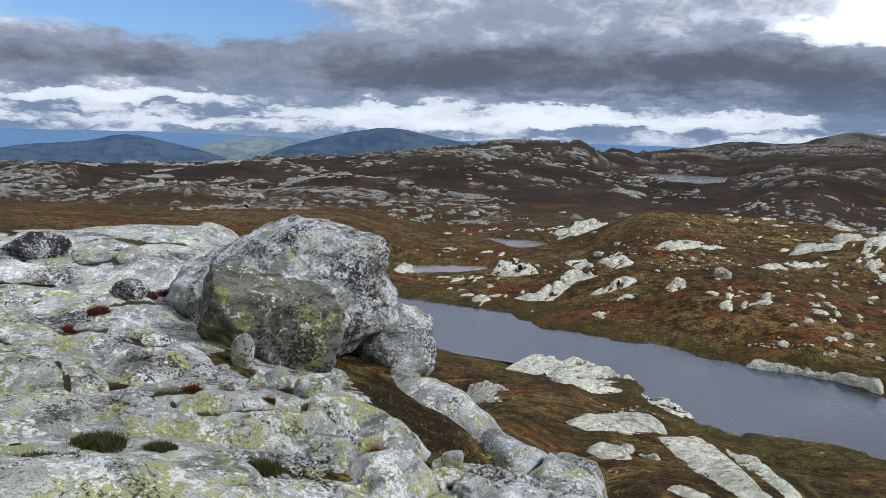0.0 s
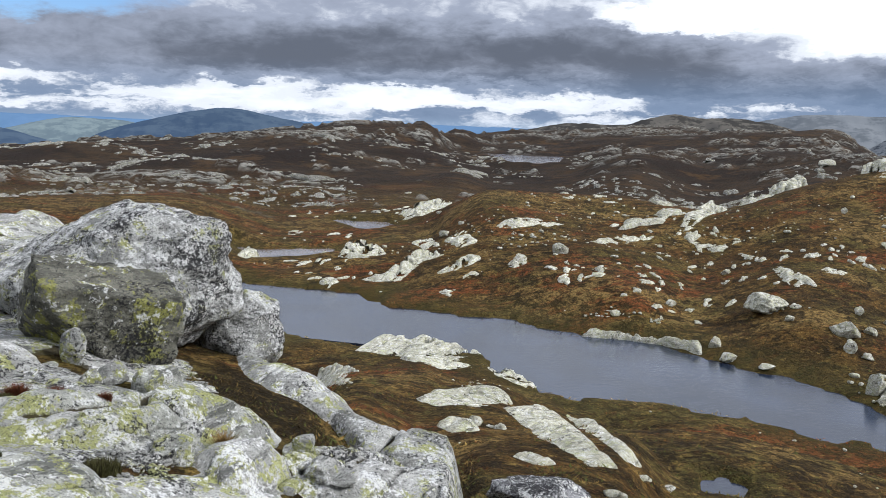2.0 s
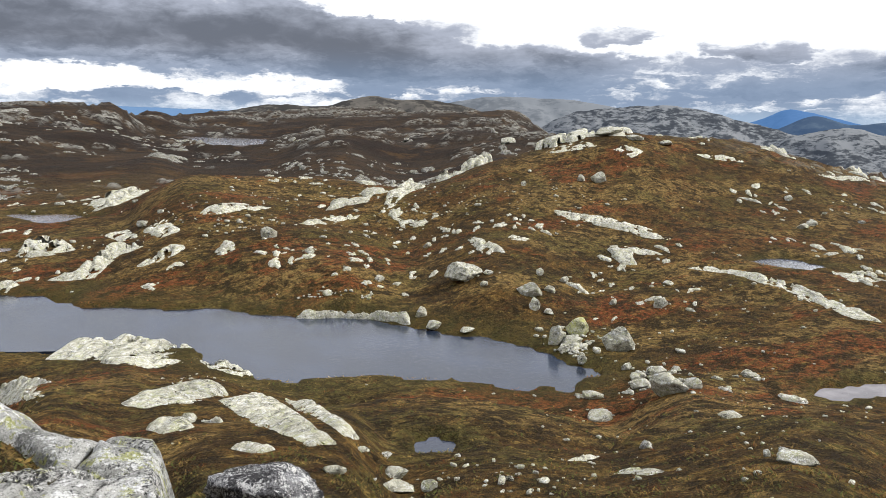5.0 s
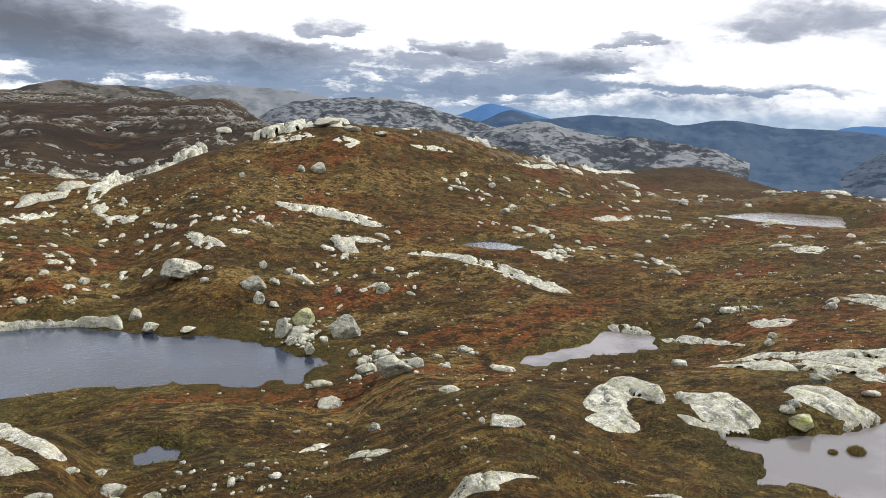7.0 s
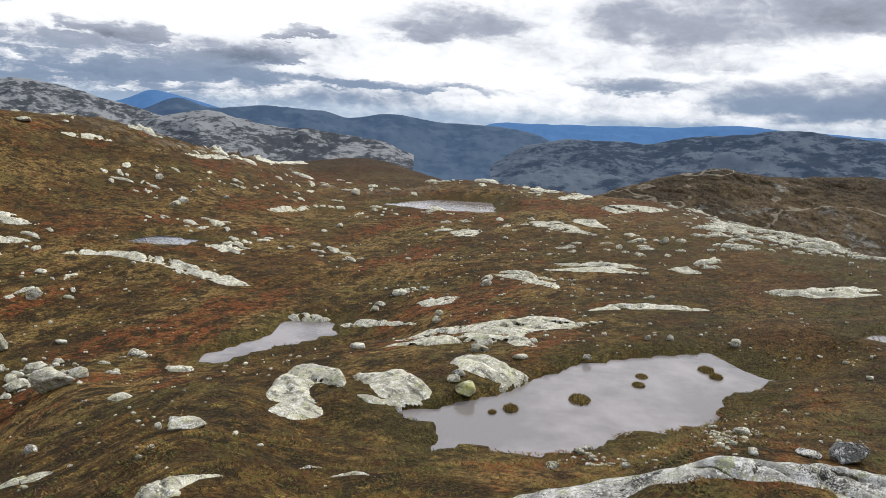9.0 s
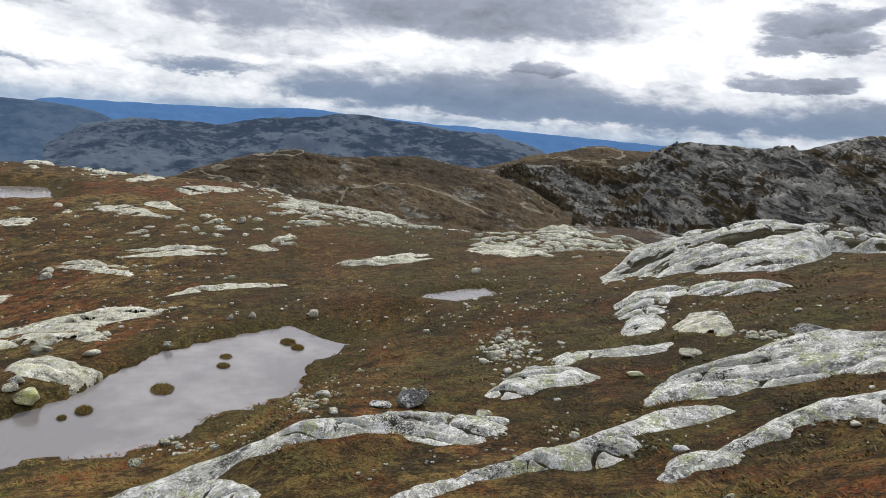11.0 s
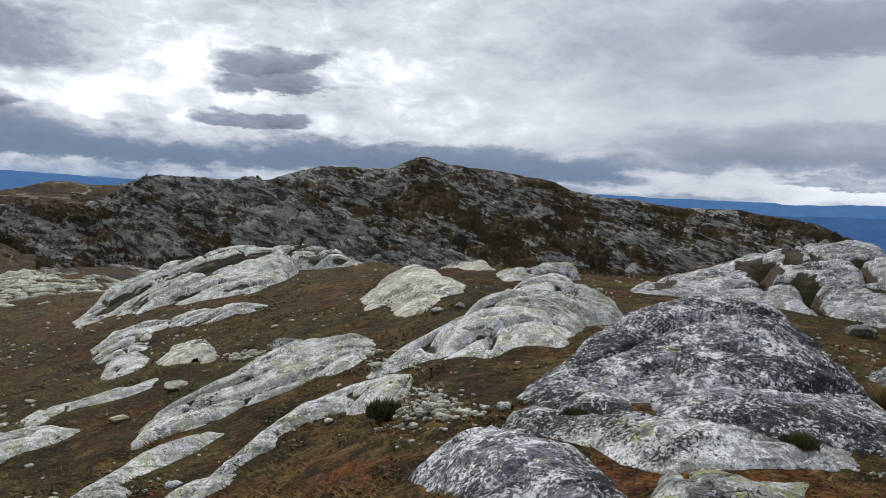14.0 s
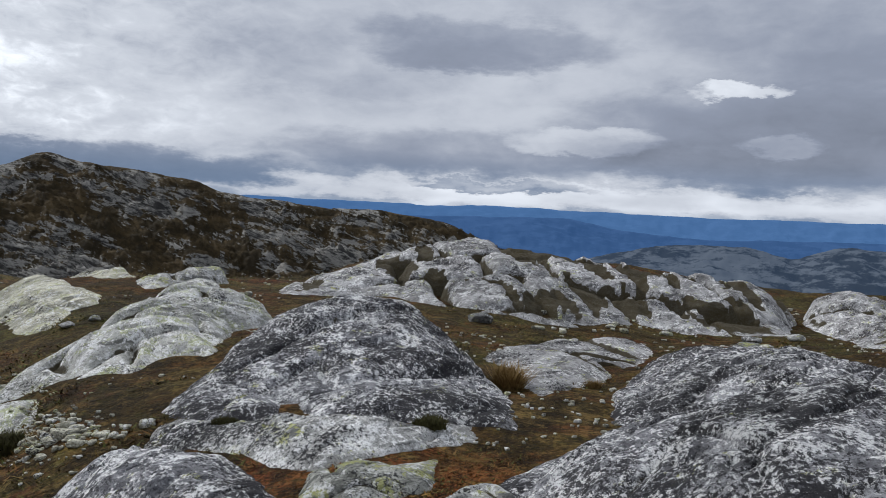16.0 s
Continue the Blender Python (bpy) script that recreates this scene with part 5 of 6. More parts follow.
slab("P", 0.40, (133.0, 67.4), (222.9, 100.7), (161.9, 68.7), (140.0, 66.9))
slab("P", 0.56, (19.2, 66.7), (20.7, 68.7), (21.3, 66.7), (19.8, 65.8))
slab("P", 0.30, (12.4, 63.8), (13.7, 63.3), (13.1, 61.7), (12.5, 62.9))
slab("P", 1.27, (16.6, 114.8), (22.0, 119.0), (24.7, 118.9), (19.4, 113.8))
slab("P", 0.60, (21.2, 78.9), (22.9, 81.3), (28.0, 83.5), (27.9, 80.9), (23.4, 78.2))
slab("P", 0.50, (16.3, 81.0), (18.7, 81.2), (18.9, 75.4), (16.7, 75.3))
slab("P", 0.50, (13.5, 86.4), (16.4, 88.2), (15.6, 79.4), (14.1, 81.1))
slab("P", 0.40, (29.3, 74.0), (33.3, 76.6), (33.8, 74.5), (30.1, 72.5))
slab("P", 0.40, (27.0, 81.7), (30.9, 82.1), (28.7, 80.3), (27.0, 79.5))
slab("P", 0.40, (33.5, 76.6), (38.1, 78.2), (38.2, 76.7), (34.6, 75.6))
slab("P", 0.55, (19.9, 50.7), (20.9, 50.8), (23.1, 49.8), (24.0, 48.8), (25.7, 47.7), (26.9, 45.8), (26.4, 44.7), (24.8, 47.7), (22.9, 49.2), (20.3, 50.4), edge=0.3)
slab("P", 0.30, (59.4, 5.3), (58.1, 1.4), (55.1, -2.3), (54.8, 0.4))
slab("P", 0.30, (56.0, 9.0), (54.5, 6.0), (50.2, 3.0), (52.8, 5.7))
slab("P", 0.30, (46.7, -9.4), (47.0, -12.2), (46.2, -15.0), (44.9, -12.5), (45.4, -9.9))
slab("P", 0.30, (47.7, -16.8), (50.0, -19.8), (44.5, -21.3), (45.1, -18.7))
slab("P", 0.30, (46.0, -7.2), (46.1, -10.4), (43.9, -14.4), (43.9, -11.6), (44.5, -8.8))
slab("P", 0.30, (46.9, -16.4), (46.6, -19.5), (39.5, -19.6), (41.5, -17.8))
slab("S", 0.16, (10.98, 1.19, 0.02), (11.42, 0.43, 0.09), (12.28, -0.26, 0.12), (11.07, -0.87, 0.04), (10.49, -1.43, 0.02), (10.56, -2.22, 0.01), (10.88, -3.12, 0.03), (10.43, -3.85, 0.11), (9.91, -4.57, 0.00), (9.48, -4.35, 0.03), (9.11, -3.89, 0.00), (9.25, -3.32, 0.00), (9.43, -2.99, 0.00), (9.86, -2.86, 0.05), (9.86, -2.40, 0.03), (9.76, -1.79, 0.02), (9.79, -1.22, 0.00), (10.23, -0.90, 0.00), (10.22, -0.55, 0.00), (10.14, 0.01, 0.00), (10.48, 0.72, 0.00))
slab("S", 0.10, (9.34, -0.08, 0.00), (10.11, -0.33, 0.07), (9.22, -0.78, 0.05), (8.23, -0.96, 0.05), (7.97, -0.89, 0.00))
slab("S", 0.18, (7.56, -2.18, 0.00), (7.61, -2.68, 0.00), (7.96, -3.38, 0.00), (8.10, -4.13, 0.00), (8.22, -4.71, 0.03), (8.25, -5.09, 0.05), (7.88, -5.33, 0.00), (7.66, -5.25, 0.00), (7.37, -4.75, 0.00), (7.42, -4.29, 0.00), (7.53, -3.74, 0.00), (7.55, -3.29, 0.00), (7.33, -2.83, 0.00), (7.08, -2.40, 0.00))
slab("S", 0.14, (8.25, -4.70, 0.02), (8.74, -5.38, 0.00), (8.88, -5.90, 0.03), (8.93, -6.48, 0.02), (8.62, -6.94, 0.00), (8.16, -6.94, 0.00), (8.12, -6.47, 0.00), (8.19, -5.98, 0.00), (8.04, -5.28, 0.00), (8.18, -4.97, 0.00))
slab("S", 0.24, (9.34, -6.30, 0.05), (10.31, -7.10, 0.04), (10.43, -7.62, 0.12), (10.38, -8.28, 0.12), (10.30, -9.07, 0.18), (10.15, -9.84, 0.17), (9.45, -10.10, 0.17), (8.75, -10.16, 0.14), (8.34, -10.04, 0.05), (7.66, -9.20, 0.00), (7.52, -8.57, 0.05), (8.28, -8.68, 0.05), (8.57, -8.05, 0.05), (8.78, -7.69, 0.00), (8.85, -7.22, 0.00), (9.14, -6.83, 0.00), (9.28, -6.53, 0.00))
slab("S", 0.16, (6.79, -5.38, 0.02), (7.25, -6.16, 0.00), (7.40, -6.63, 0.00), (7.35, -6.97, 0.00), (7.35, -7.45, 0.00), (7.03, -7.73, 0.00), (6.70, -7.99, 0.06), (6.39, -8.15, 0.04), (5.82, -7.86, 0.00), (5.39, -7.19, 0.05), (5.73, -6.97, 0.05), (6.44, -7.21, 0.00), (6.79, -7.00, 0.00), (6.97, -6.71, 0.00), (6.74, -6.50, 0.00), (6.85, -6.25, 0.00), (6.78, -5.86, 0.00), (6.79, -5.54, 0.00))
slab("S", 0.10, (6.62, -4.76, 0.02), (7.03, -5.18, 0.00), (6.96, -5.60, 0.00), (6.73, -5.98, 0.00), (6.39, -5.53, 0.00), (6.49, -5.16, 0.00), (6.34, -4.77, 0.00))
slab("S", 0.28, (6.85, -8.15, 0.02), (7.03, -8.81, 0.00), (6.74, -9.05, 0.04), (6.53, -9.53, 0.17), (6.66, -10.62, 0.34), (7.01, -12.08, 0.41), (7.31, -13.68, 0.47), (7.09, -14.73, 0.45), (6.12, -12.98, 0.36), (5.30, -12.87, 0.24), (4.90, -12.16, 0.14), (5.11, -11.08, 0.15), (4.70, -9.94, 0.01), (4.33, -8.77, 0.05), (4.92, -8.70, 0.05), (4.93, -8.18, 0.02), (5.37, -8.12, 0.00), (6.01, -8.33, 0.00), (6.53, -8.31, 0.00))
slab("N", 0.20, (10.62, -17.38, 0.00), (10.51, -18.03, 0.13), (10.10, -18.83, 0.36), (9.29, -19.25, 0.49), (8.98, -19.17, 0.27), (9.00, -18.72, 0.04), (9.41, -17.29, 0.00), (9.34, -15.81, 0.00))
slab("P", 0.20, (12.80, -14.69, 0.02), (13.03, -15.65, 0.26), (12.92, -16.39, 0.44), (12.05, -16.42, 0.41), (10.84, -15.45, 0.17), (9.67, -14.67, 0.00), (8.73, -13.26, 0.05), (9.18, -12.95, 0.03), (8.30, -11.56, 0.00), (9.21, -11.77, 0.00), (10.81, -13.22, 0.00), (10.66, -12.53, 0.00))
slab("P", 0.12, (13.35, -18.73, 0.00), (12.83, -19.09, 0.15), (11.68, -18.78, 0.15), (10.93, -18.02, 0.02), (11.94, -18.06, 0.00))
slab("S", 0.30, (27.92, -15.79, 0.02), (29.22, -17.46, 0.33), (28.11, -17.87, 0.88), (27.75, -19.32, 0.94), (26.22, -20.56, 1.04), (24.25, -21.37, 1.07), (22.58, -21.71, 0.76), (21.40, -20.77, 0.41), (20.47, -19.23, 0.07), (19.67, -17.49, 0.05), (21.16, -16.75, 0.05), (23.01, -16.64, 0.05), (23.86, -15.99, 0.02), (26.46, -16.38, 0.00), (26.28, -15.26, 0.00))
slab("S", 0.15, (25.16, -21.85, 0.97), (24.43, -24.11, 1.16), (22.70, -24.41, 0.74), (20.57, -23.64, 0.00), (19.47, -21.94, 0.00), (21.09, -21.80, 0.41), (22.73, -21.56, 0.67))
slab("S", 0.18, (21.26, -12.72, 0.05), (21.33, -13.46, 0.31), (20.62, -14.07, 0.19), (19.72, -14.74, 0.08), (18.05, -14.97, 0.06), (17.24, -15.71, 0.01), (16.36, -14.93, 0.03), (16.56, -13.97, 0.02), (17.83, -13.57, 0.00), (19.72, -13.69, 0.05), (17.84, -12.25, 0.03), (16.97, -10.97, 0.00), (18.32, -11.10, 0.00))
slab("S", 0.12, (15.75, -9.66, 0.00), (17.34, -10.85, 0.21), (16.98, -11.48, 0.14), (15.93, -11.05, 0.10), (14.64, -9.95, 0.00), (14.85, -9.34, 0.00))
slab("P", 0.15, (14.85, -10.43, 0.02), (15.87, -11.59, 0.19), (14.72, -11.76, 0.13), (12.55, -10.26, 0.05), (12.96, -10.11, 0.00), (13.79, -9.97, 0.00))
slab("S", 0.14, (11.63, -4.84, 0.02), (12.59, -5.50, 0.07), (13.24, -6.20, 0.13), (13.02, -6.77, 0.12), (12.16, -6.89, 0.05), (11.69, -7.03, 0.00), (11.21, -6.38, 0.02), (11.45, -5.90, 0.00), (11.25, -5.22, 0.00), (11.28, -4.87, 0.00))
slab("S", 0.10, (14.37, -7.20, 0.00), (14.43, -7.73, 0.08), (13.91, -8.23, 0.01), (13.40, -8.73, 0.00), (13.05, -9.32, 0.00), (12.63, -8.90, 0.00), (12.73, -8.05, 0.00), (13.42, -7.58, 0.00), (13.04, -6.90, 0.00))
slab("D", 0.20, (3.71, -6.62, 0.00), (3.73, -7.33, 0.05), (3.86, -8.10, 0.21), (3.78, -8.68, 0.29), (3.63, -9.18, 0.37), (3.38, -9.48, 0.41), (3.08, -9.69, 0.45), (2.42, -9.87, 0.53), (1.99, -9.76, 0.57), (1.67, -9.51, 0.44), (1.43, -9.24, 0.29), (1.12, -8.68, 0.19), (0.63, -7.45, 0.02), (0.56, -6.76, 0.00), (0.78, -6.76, 0.00), (1.11, -7.52, 0.05), (2.09, -6.66, 0.05), (2.70, -6.78, 0.05), (3.10, -6.33, 0.02))
slab("D", 0.14, (3.08, -6.13, 0.05), (3.23, -6.83, 0.00), (3.06, -7.05, 0.02), (2.81, -7.00, 0.00), (2.59, -6.71, 0.00), (2.43, -6.19, 0.03), (2.71, -6.18, 0.02), (2.93, -6.03, 0.00))
slab("D", 0.16, (2.48, -6.70, 0.00), (2.30, -6.92, 0.00), (1.94, -7.13, 0.02), (1.48, -7.75, 0.08), (1.23, -7.94, 0.04), (0.90, -7.59, 0.02), (0.58, -7.02, 0.00), (0.51, -6.47, 0.00), (0.68, -6.55, 0.00), (1.04, -6.50, 0.03), (1.29, -6.29, 0.03), (1.69, -6.07, 0.03), (2.06, -6.10, 0.03))
slab("M", 0.16, (3.41, -5.77, 0.05), (3.53, -6.30, 0.00), (3.31, -6.37, 0.00), (2.74, -6.23, 0.00), (2.27, -6.16, 0.04), (1.88, -6.09, 0.02), (1.49, -6.18, 0.00), (1.34, -6.15, 0.00), (1.21, -6.39, 0.00), (0.91, -6.55, 0.00), (0.79, -6.18, 0.00), (0.98, -5.88, 0.00), (1.27, -5.47, 0.02), (1.52, -5.23, 0.00), (1.71, -5.09, 0.02), (2.03, -5.23, 0.00), (2.48, -5.58, 0.02), (2.95, -5.79, 0.00))
slab("D", 0.18, (3.67, -5.02, 0.05), (3.69, -5.41, 0.04), (3.46, -5.55, 0.11), (3.22, -5.60, 0.14), (2.81, -5.44, 0.12), (2.46, -5.35, 0.07), (2.16, -5.14, 0.01), (1.73, -4.55, 0.05), (1.72, -4.38, 0.00), (2.24, -4.21, 0.00), (3.28, -4.68, 0.00))
slab("L", 0.10, (1.67, -4.60, 0.02), (1.75, -5.11, 0.00), (1.53, -5.26, 0.01), (1.24, -5.34, 0.00), (0.96, -5.57, 0.00), (0.94, -5.00, 0.03), (1.04, -4.82, 0.00), (1.12, -4.59, 0.00), (1.35, -4.44, 0.00))
slab("M", 0.08, (0.91, -4.67, 0.02), (0.75, -5.17, 0.00), (0.54, -5.28, 0.00), (0.37, -4.93, 0.05), (0.41, -4.63, 0.00), (0.70, -4.47, 0.00))
slab("D", 0.22, (0.50, -5.28, 0.00), (0.30, -5.54, 0.02), (0.08, -5.72, 0.10), (-0.20, -6.10, 0.13), (-0.50, -6.36, 0.19), (-0.89, -6.24, 0.21), (-1.24, -6.06, 0.23), (-1.48, -6.02, 0.23), (-1.79, -6.33, 0.23), (-2.24, -6.66, 0.16), (-2.55, -6.19, 0.17), (-2.04, -4.71, 0.08), (-1.49, -3.72, 0.00), (-0.64, -3.81, 0.00), (0.09, -4.43, 0.00), (0.43, -4.89, 0.00))
slab("D", 0.22, (-0.26, -7.03, 0.05), (-0.38, -8.33, 0.03), (-0.57, -9.26, 0.12), (-0.79, -9.74, 0.27), (-1.24, -9.79, 0.23), (-1.75, -9.50, 0.14), (-2.19, -9.09, 0.14), (-2.52, -8.69, 0.04), (-2.52, -7.90, 0.06), (-2.71, -7.94, 0.07), (-2.76, -7.65, 0.03), (-1.83, -6.82, 0.02), (-1.41, -6.80, 0.02), (-0.80, -7.05, 0.02), (-0.44, -7.12, 0.00))
slab("W", 0.12, (1.25, -10.51, 0.03), (1.06, -11.82, 0.03), (0.43, -12.84, 0.16), (-0.33, -14.27, 0.16), (-1.16, -14.86, 0.08), (-1.20, -13.26, 0.02), (-0.80, -11.45, 0.05), (-0.36, -9.95, 0.03), (-0.01, -8.78, 0.00), (0.38, -7.97, 0.00), (0.60, -8.30, 0.02), (0.88, -9.83, 0.02), (1.28, -10.20, 0.00))
slab("W", 0.50, (6.77, -16.72, 0.05), (7.57, -20.45, 0.11), (6.87, -21.74, 0.39), (6.54, -22.89, 0.73), (5.34, -23.71, 0.92), (4.24, -24.43, 1.17), (3.72, -24.52, 1.26), (2.84, -24.63, 1.20), (2.56, -24.66, 0.96), (1.24, -24.76, 1.01), (-0.16, -24.28, 1.12), (-1.67, -24.22, 1.10), (-2.81, -24.11, 0.95), (-4.45, -24.36, 0.83), (-5.81, -24.06, 0.79), (-5.92, -23.52, 0.55), (-5.06, -20.51, 0.05), (-3.65, -19.71, 0.05), (-2.47, -18.68, 0.05), (-1.66, -19.50, 0.05), (-0.43, -18.39, 0.05), (0.44, -17.30, 0.05), (1.29, -17.04, 0.05), (2.12, -16.81, 0.05), (3.66, -17.61, 0.05), (5.51, -18.40, 0.05))
slab("W", 0.40, (-6.13, -23.04, 0.05), (-6.79, -25.36, 0.53), (-7.66, -25.62, 0.70), (-8.74, -24.74, 0.85), (-9.54, -23.35, 1.00), (-10.10, -23.23, 0.22), (-3.32, -9.16, 0.05), (-6.43, -19.76, 0.05))
slab("N", 0.16, (-0.61, 8.98, 0.01), (-0.40, 8.89, 0.03), (0.13, 8.40, 0.14), (0.54, 7.88, 0.18), (0.90, 7.34, 0.19), (1.22, 7.20, 0.20), (1.61, 7.22, 0.15), (1.85, 7.20, 0.06), (1.90, 6.85, 0.0), (1.62, 6.30, 0.03), (1.23, 6.08, 0.10), (0.87, 6.24, 0.14), (0.62, 6.67, 0.16), (0.45, 7.19, 0.18), (0.12, 7.50, 0.04), (-0.22, 7.60, 0.00), (-0.49, 8.19, 0.00))
slab("N", 0.20, (-0.09, 5.51, 0.09), (0.07, 5.74, 0.14), (0.42, 6.02, 0.19), (0.71, 6.17, 0.19), (1.09, 6.17, 0.16), (1.45, 6.22, 0.07), (1.80, 6.30, 0.0), (1.72, 5.60, 0.0), (1.25, 4.95, 0.0), (0.94, 4.80, 0.00), (0.27, 4.88, 0.00), (-0.01, 5.14, 0.00))
slab("N", 0.20, (-3.86, 9.46, 0.05), (-3.55, 9.99, 0.18), (-3.07, 10.36, 0.42), (-2.57, 10.49, 0.79), (-1.94, 10.42, 1.20), (-1.39, 10.31, 1.30), (-1.14, 9.53, 0.82), (-1.95, 11.86, 0.00), (-2.73, 9.65, 0.00), (-3.37, 9.45, 0.00))
slab("L", 0.14, (-1.85, 4.79, 0.10), (-1.78, 5.38, 0.15), (-1.46, 5.51, 0.15), (-1.20, 5.84, 0.15), (-0.88, 6.35, 0.18), (-0.47, 6.19, 0.15), (-0.21, 6.16, 0.10), (-0.14, 5.83, 0.00), (-0.43, 5.66, 0.00), (-0.68, 5.35, 0.00), (-0.95, 4.97, 0.00), (-1.34, 4.74, 0.00), (-1.67, 4.67, 0.00))
boulder("B", -1.70, 7.45, 1.50, 1.05, 0.92, 13)
boulder("M", -1.85, 9.00, 2.67, 2.00, 1.46, 12)
boulder("M", -0.56, 9.31, 1.02, 0.77, 0.86, 3)
boulder("N", -1.79, 6.84, 0.22, 0.21, 0.35, 15)
boulder("N", -1.40, 6.48, 0.25, 0.20, 0.19, 12)
boulder("N", -1.54, 6.32, 0.18, 0.15, 0.14, 14)
boulder("L", -1.03, 6.40, 0.45, 0.39, 0.27, 9)
boulder("L", -0.75, 5.07, 0.31, 0.25, 0.19, 8)
boulder("D", -5.29, 10.01, 0.80, 0.59, 0.35, 28)
boulder("N", -4.56, 10.01, 0.48, 0.34, 0.21, 24)
boulder("N", -4.17, 10.19, 0.40, 0.27, 0.23, 22)
boulder("D", -3.51, 8.62, 0.41, 0.36, 0.22, 22)
boulder("N", -2.42, 6.09, 0.23, 0.18, 0.11, 22)
boulder("N", -3.19, 6.96, 0.34, 0.24, 0.09, 25)
boulder("N", -4.35, 8.81, 0.32, 0.30, 0.13, 26)
boulder("N", -3.15, 9.00, 0.28, 0.21, 0.14, 19)
boulder("D", 3.68, 10.22, 1.79, 1.39, 0.85, -20)
boulder("N", 0.10, 5.51, 0.17, 0.13, 0.15, -1)
boulder("N", 0.22, 5.24, 0.25, 0.21, 0.13, -2)
boulder("N", 0.03, 5.72, 0.18, 0.15, 0.12, -0)
boulder("N", 0.34, 5.22, 0.29, 0.24, 0.08, -3)
boulder("N", 0.35, 6.01, 0.24, 0.17, 0.18, -3)
boulder("P", 33.51, 48.88, 3.04, 2.23, 1.52, -34)
boulder("P", 35.48, 43.19, 1.86, 1.35, 1.08, -39)
boulder("P", 37.81, 43.70, 0.94, 0.70, 0.56, -41)
boulder("P", 41.25, 45.97, 0.82, 0.57, 0.52, -42)
boulder("P", 39.58, 46.95, 0.64, 0.44, 0.62, -40)
boulder("P", 34.27, 41.08, 0.80, 0.75, 0.84, -40)
boulder("P", 34.89, 40.28, 0.72, 0.67, 0.43, -41)
boulder("P", 27.71, 45.58, 0.96, 0.68, 0.85, -31)
boulder("P", 27.19, 43.10, 1.07, 0.70, 0.57, -32)
boulder("P", 23.68, 52.58, 0.77, 0.55, 0.48, -24)
boulder("P", 28.91, 54.14, 0.82, 0.70, 0.46, -28)
boulder("Y", 33.91, 36.29, 1.48, 1.31, 1.18, -43)
boulder("P", 31.61, 35.64, 1.00, 0.66, 1.35, -41)
boulder("P", 32.27, 34.88, 1.36, 1.12, 0.63, -43)
boulder("P", 30.65, 32.25, 0.61, 0.40, 0.59, -43)
boulder("P", 31.11, 34.37, 0.70, 0.56, 0.45, -42)
boulder("P", 34.15, 32.87, 2.05, 1.73, 1.59, -46)
boulder("P", 43.72, 38.04, 1.12, 1.06, 0.80, -49)
boulder("P", 41.11, 40.33, 0.60, 0.44, 0.49, -45)
boulder("P", 26.62, 27.09, 1.10, 0.98, 0.43, -44)
boulder("P", 24.77, 24.67, 1.13, 1.03, 0.50, -45)
boulder("P", 21.54, 15.41, 0.81, 0.75, 0.23, -54)
boulder("P", 16.71, 14.66, 0.38, 0.25, 0.30, -48)
boulder("P", 28.60, 41.11, 0.98, 0.77, 0.31, -35)
boulder("P", 13.54, 8.03, 0.80, 0.76, 0.26, -59)
boulder("P", 27.64, 23.24, 1.81, 1.39, 1.11, -50)
boulder("P", 29.29, 26.42, 1.26, 1.13, 0.50, -48)
boulder("P", 31.82, 27.68, 1.15, 0.93, 0.43, -49)
boulder("P", 31.59, 29.66, 0.59, 0.52, 0.43, -47)
boulder("P", 30.28, 27.76, 0.56, 0.45, 0.34, -47)
boulder("P", 29.17, 23.09, 0.85, 0.56, 0.53, -51)
boulder("P", 33.29, 27.56, 0.59, 0.40, 0.30, -50)
boulder("P", 35.23, 24.51, 0.71, 0.49, 0.36, -55)
boulder("P", 34.49, 23.41, 0.51, 0.37, 0.22, -56)
boulder("P", 24.88, 68.13, 1.48, 1.39, 1.10, -20)
boulder("P", 20.72, 67.26, 1.24, 1.04, 0.78, -17)
boulder("P", 67.85, 70.16, 1.98, 1.77, 1.37, -44)
boulder("P", 66.25, 71.56, 0.99, 0.81, 0.83, -43)
boulder("P", 78.17, 49.24, 1.35, 1.13, 0.63, -58)
boulder("P", 81.03, 49.89, 1.25, 1.11, 0.65, -58)
boulder("P", 119.55, 42.54, 1.48, 1.37, 0.88, -70)
boulder("P", 8.02, 15.77, 0.39, 0.36, 0.13, -26)
boulder("P", 9.35, 17.00, 0.39, 0.35, 0.11, -28)
boulder("P", 8.70, 15.31, 0.64, 0.43, 0.27, -29)
boulder("P", 5.78, 12.40, 0.44, 0.33, 0.19, -24)
boulder("P", 8.56, 13.51, 0.39, 0.26, 0.25, -32)
boulder("P", 8.18, 14.27, 0.80, 0.65, 0.26, -29)
boulder("P", 48.92, 42.05, 0.95, 0.85, 0.43, -49)
boulder("P", 38.97, 63.25, 0.87, 0.62, 0.52, -32)
boulder("P", 59.19, 73.91, 0.69, 0.52, 0.68, -39)
boulder("P", 35.24, 48.01, 0.79, 0.57, 0.32, -36)
boulder("P", 117.53, 41.78, 1.45, 1.29, 0.87, -70)
boulder("P", 72.40, -1.96, 0.64, 0.48, 0.51, -91)
boulder("P", 71.08, -3.88, 0.73, 0.61, 0.60, -93)
boulder("P", 26.93, 4.46, 0.66, 0.52, 0.33, -80)
boulder("P", 21.10, 4.14, 0.39, 0.33, 0.20, -78)
boulder("Y", 20.59, 3.69, 0.61, 0.57, 0.37, -79)
boulder("P", 46.85, 14.93, 0.66, 0.62, 0.40, -72)
boulder("P", 49.80, 8.32, 0.82, 0.56, 0.49, -80)
boulder("P", 68.61, 0.00, 0.60, 0.54, 0.48, -90)
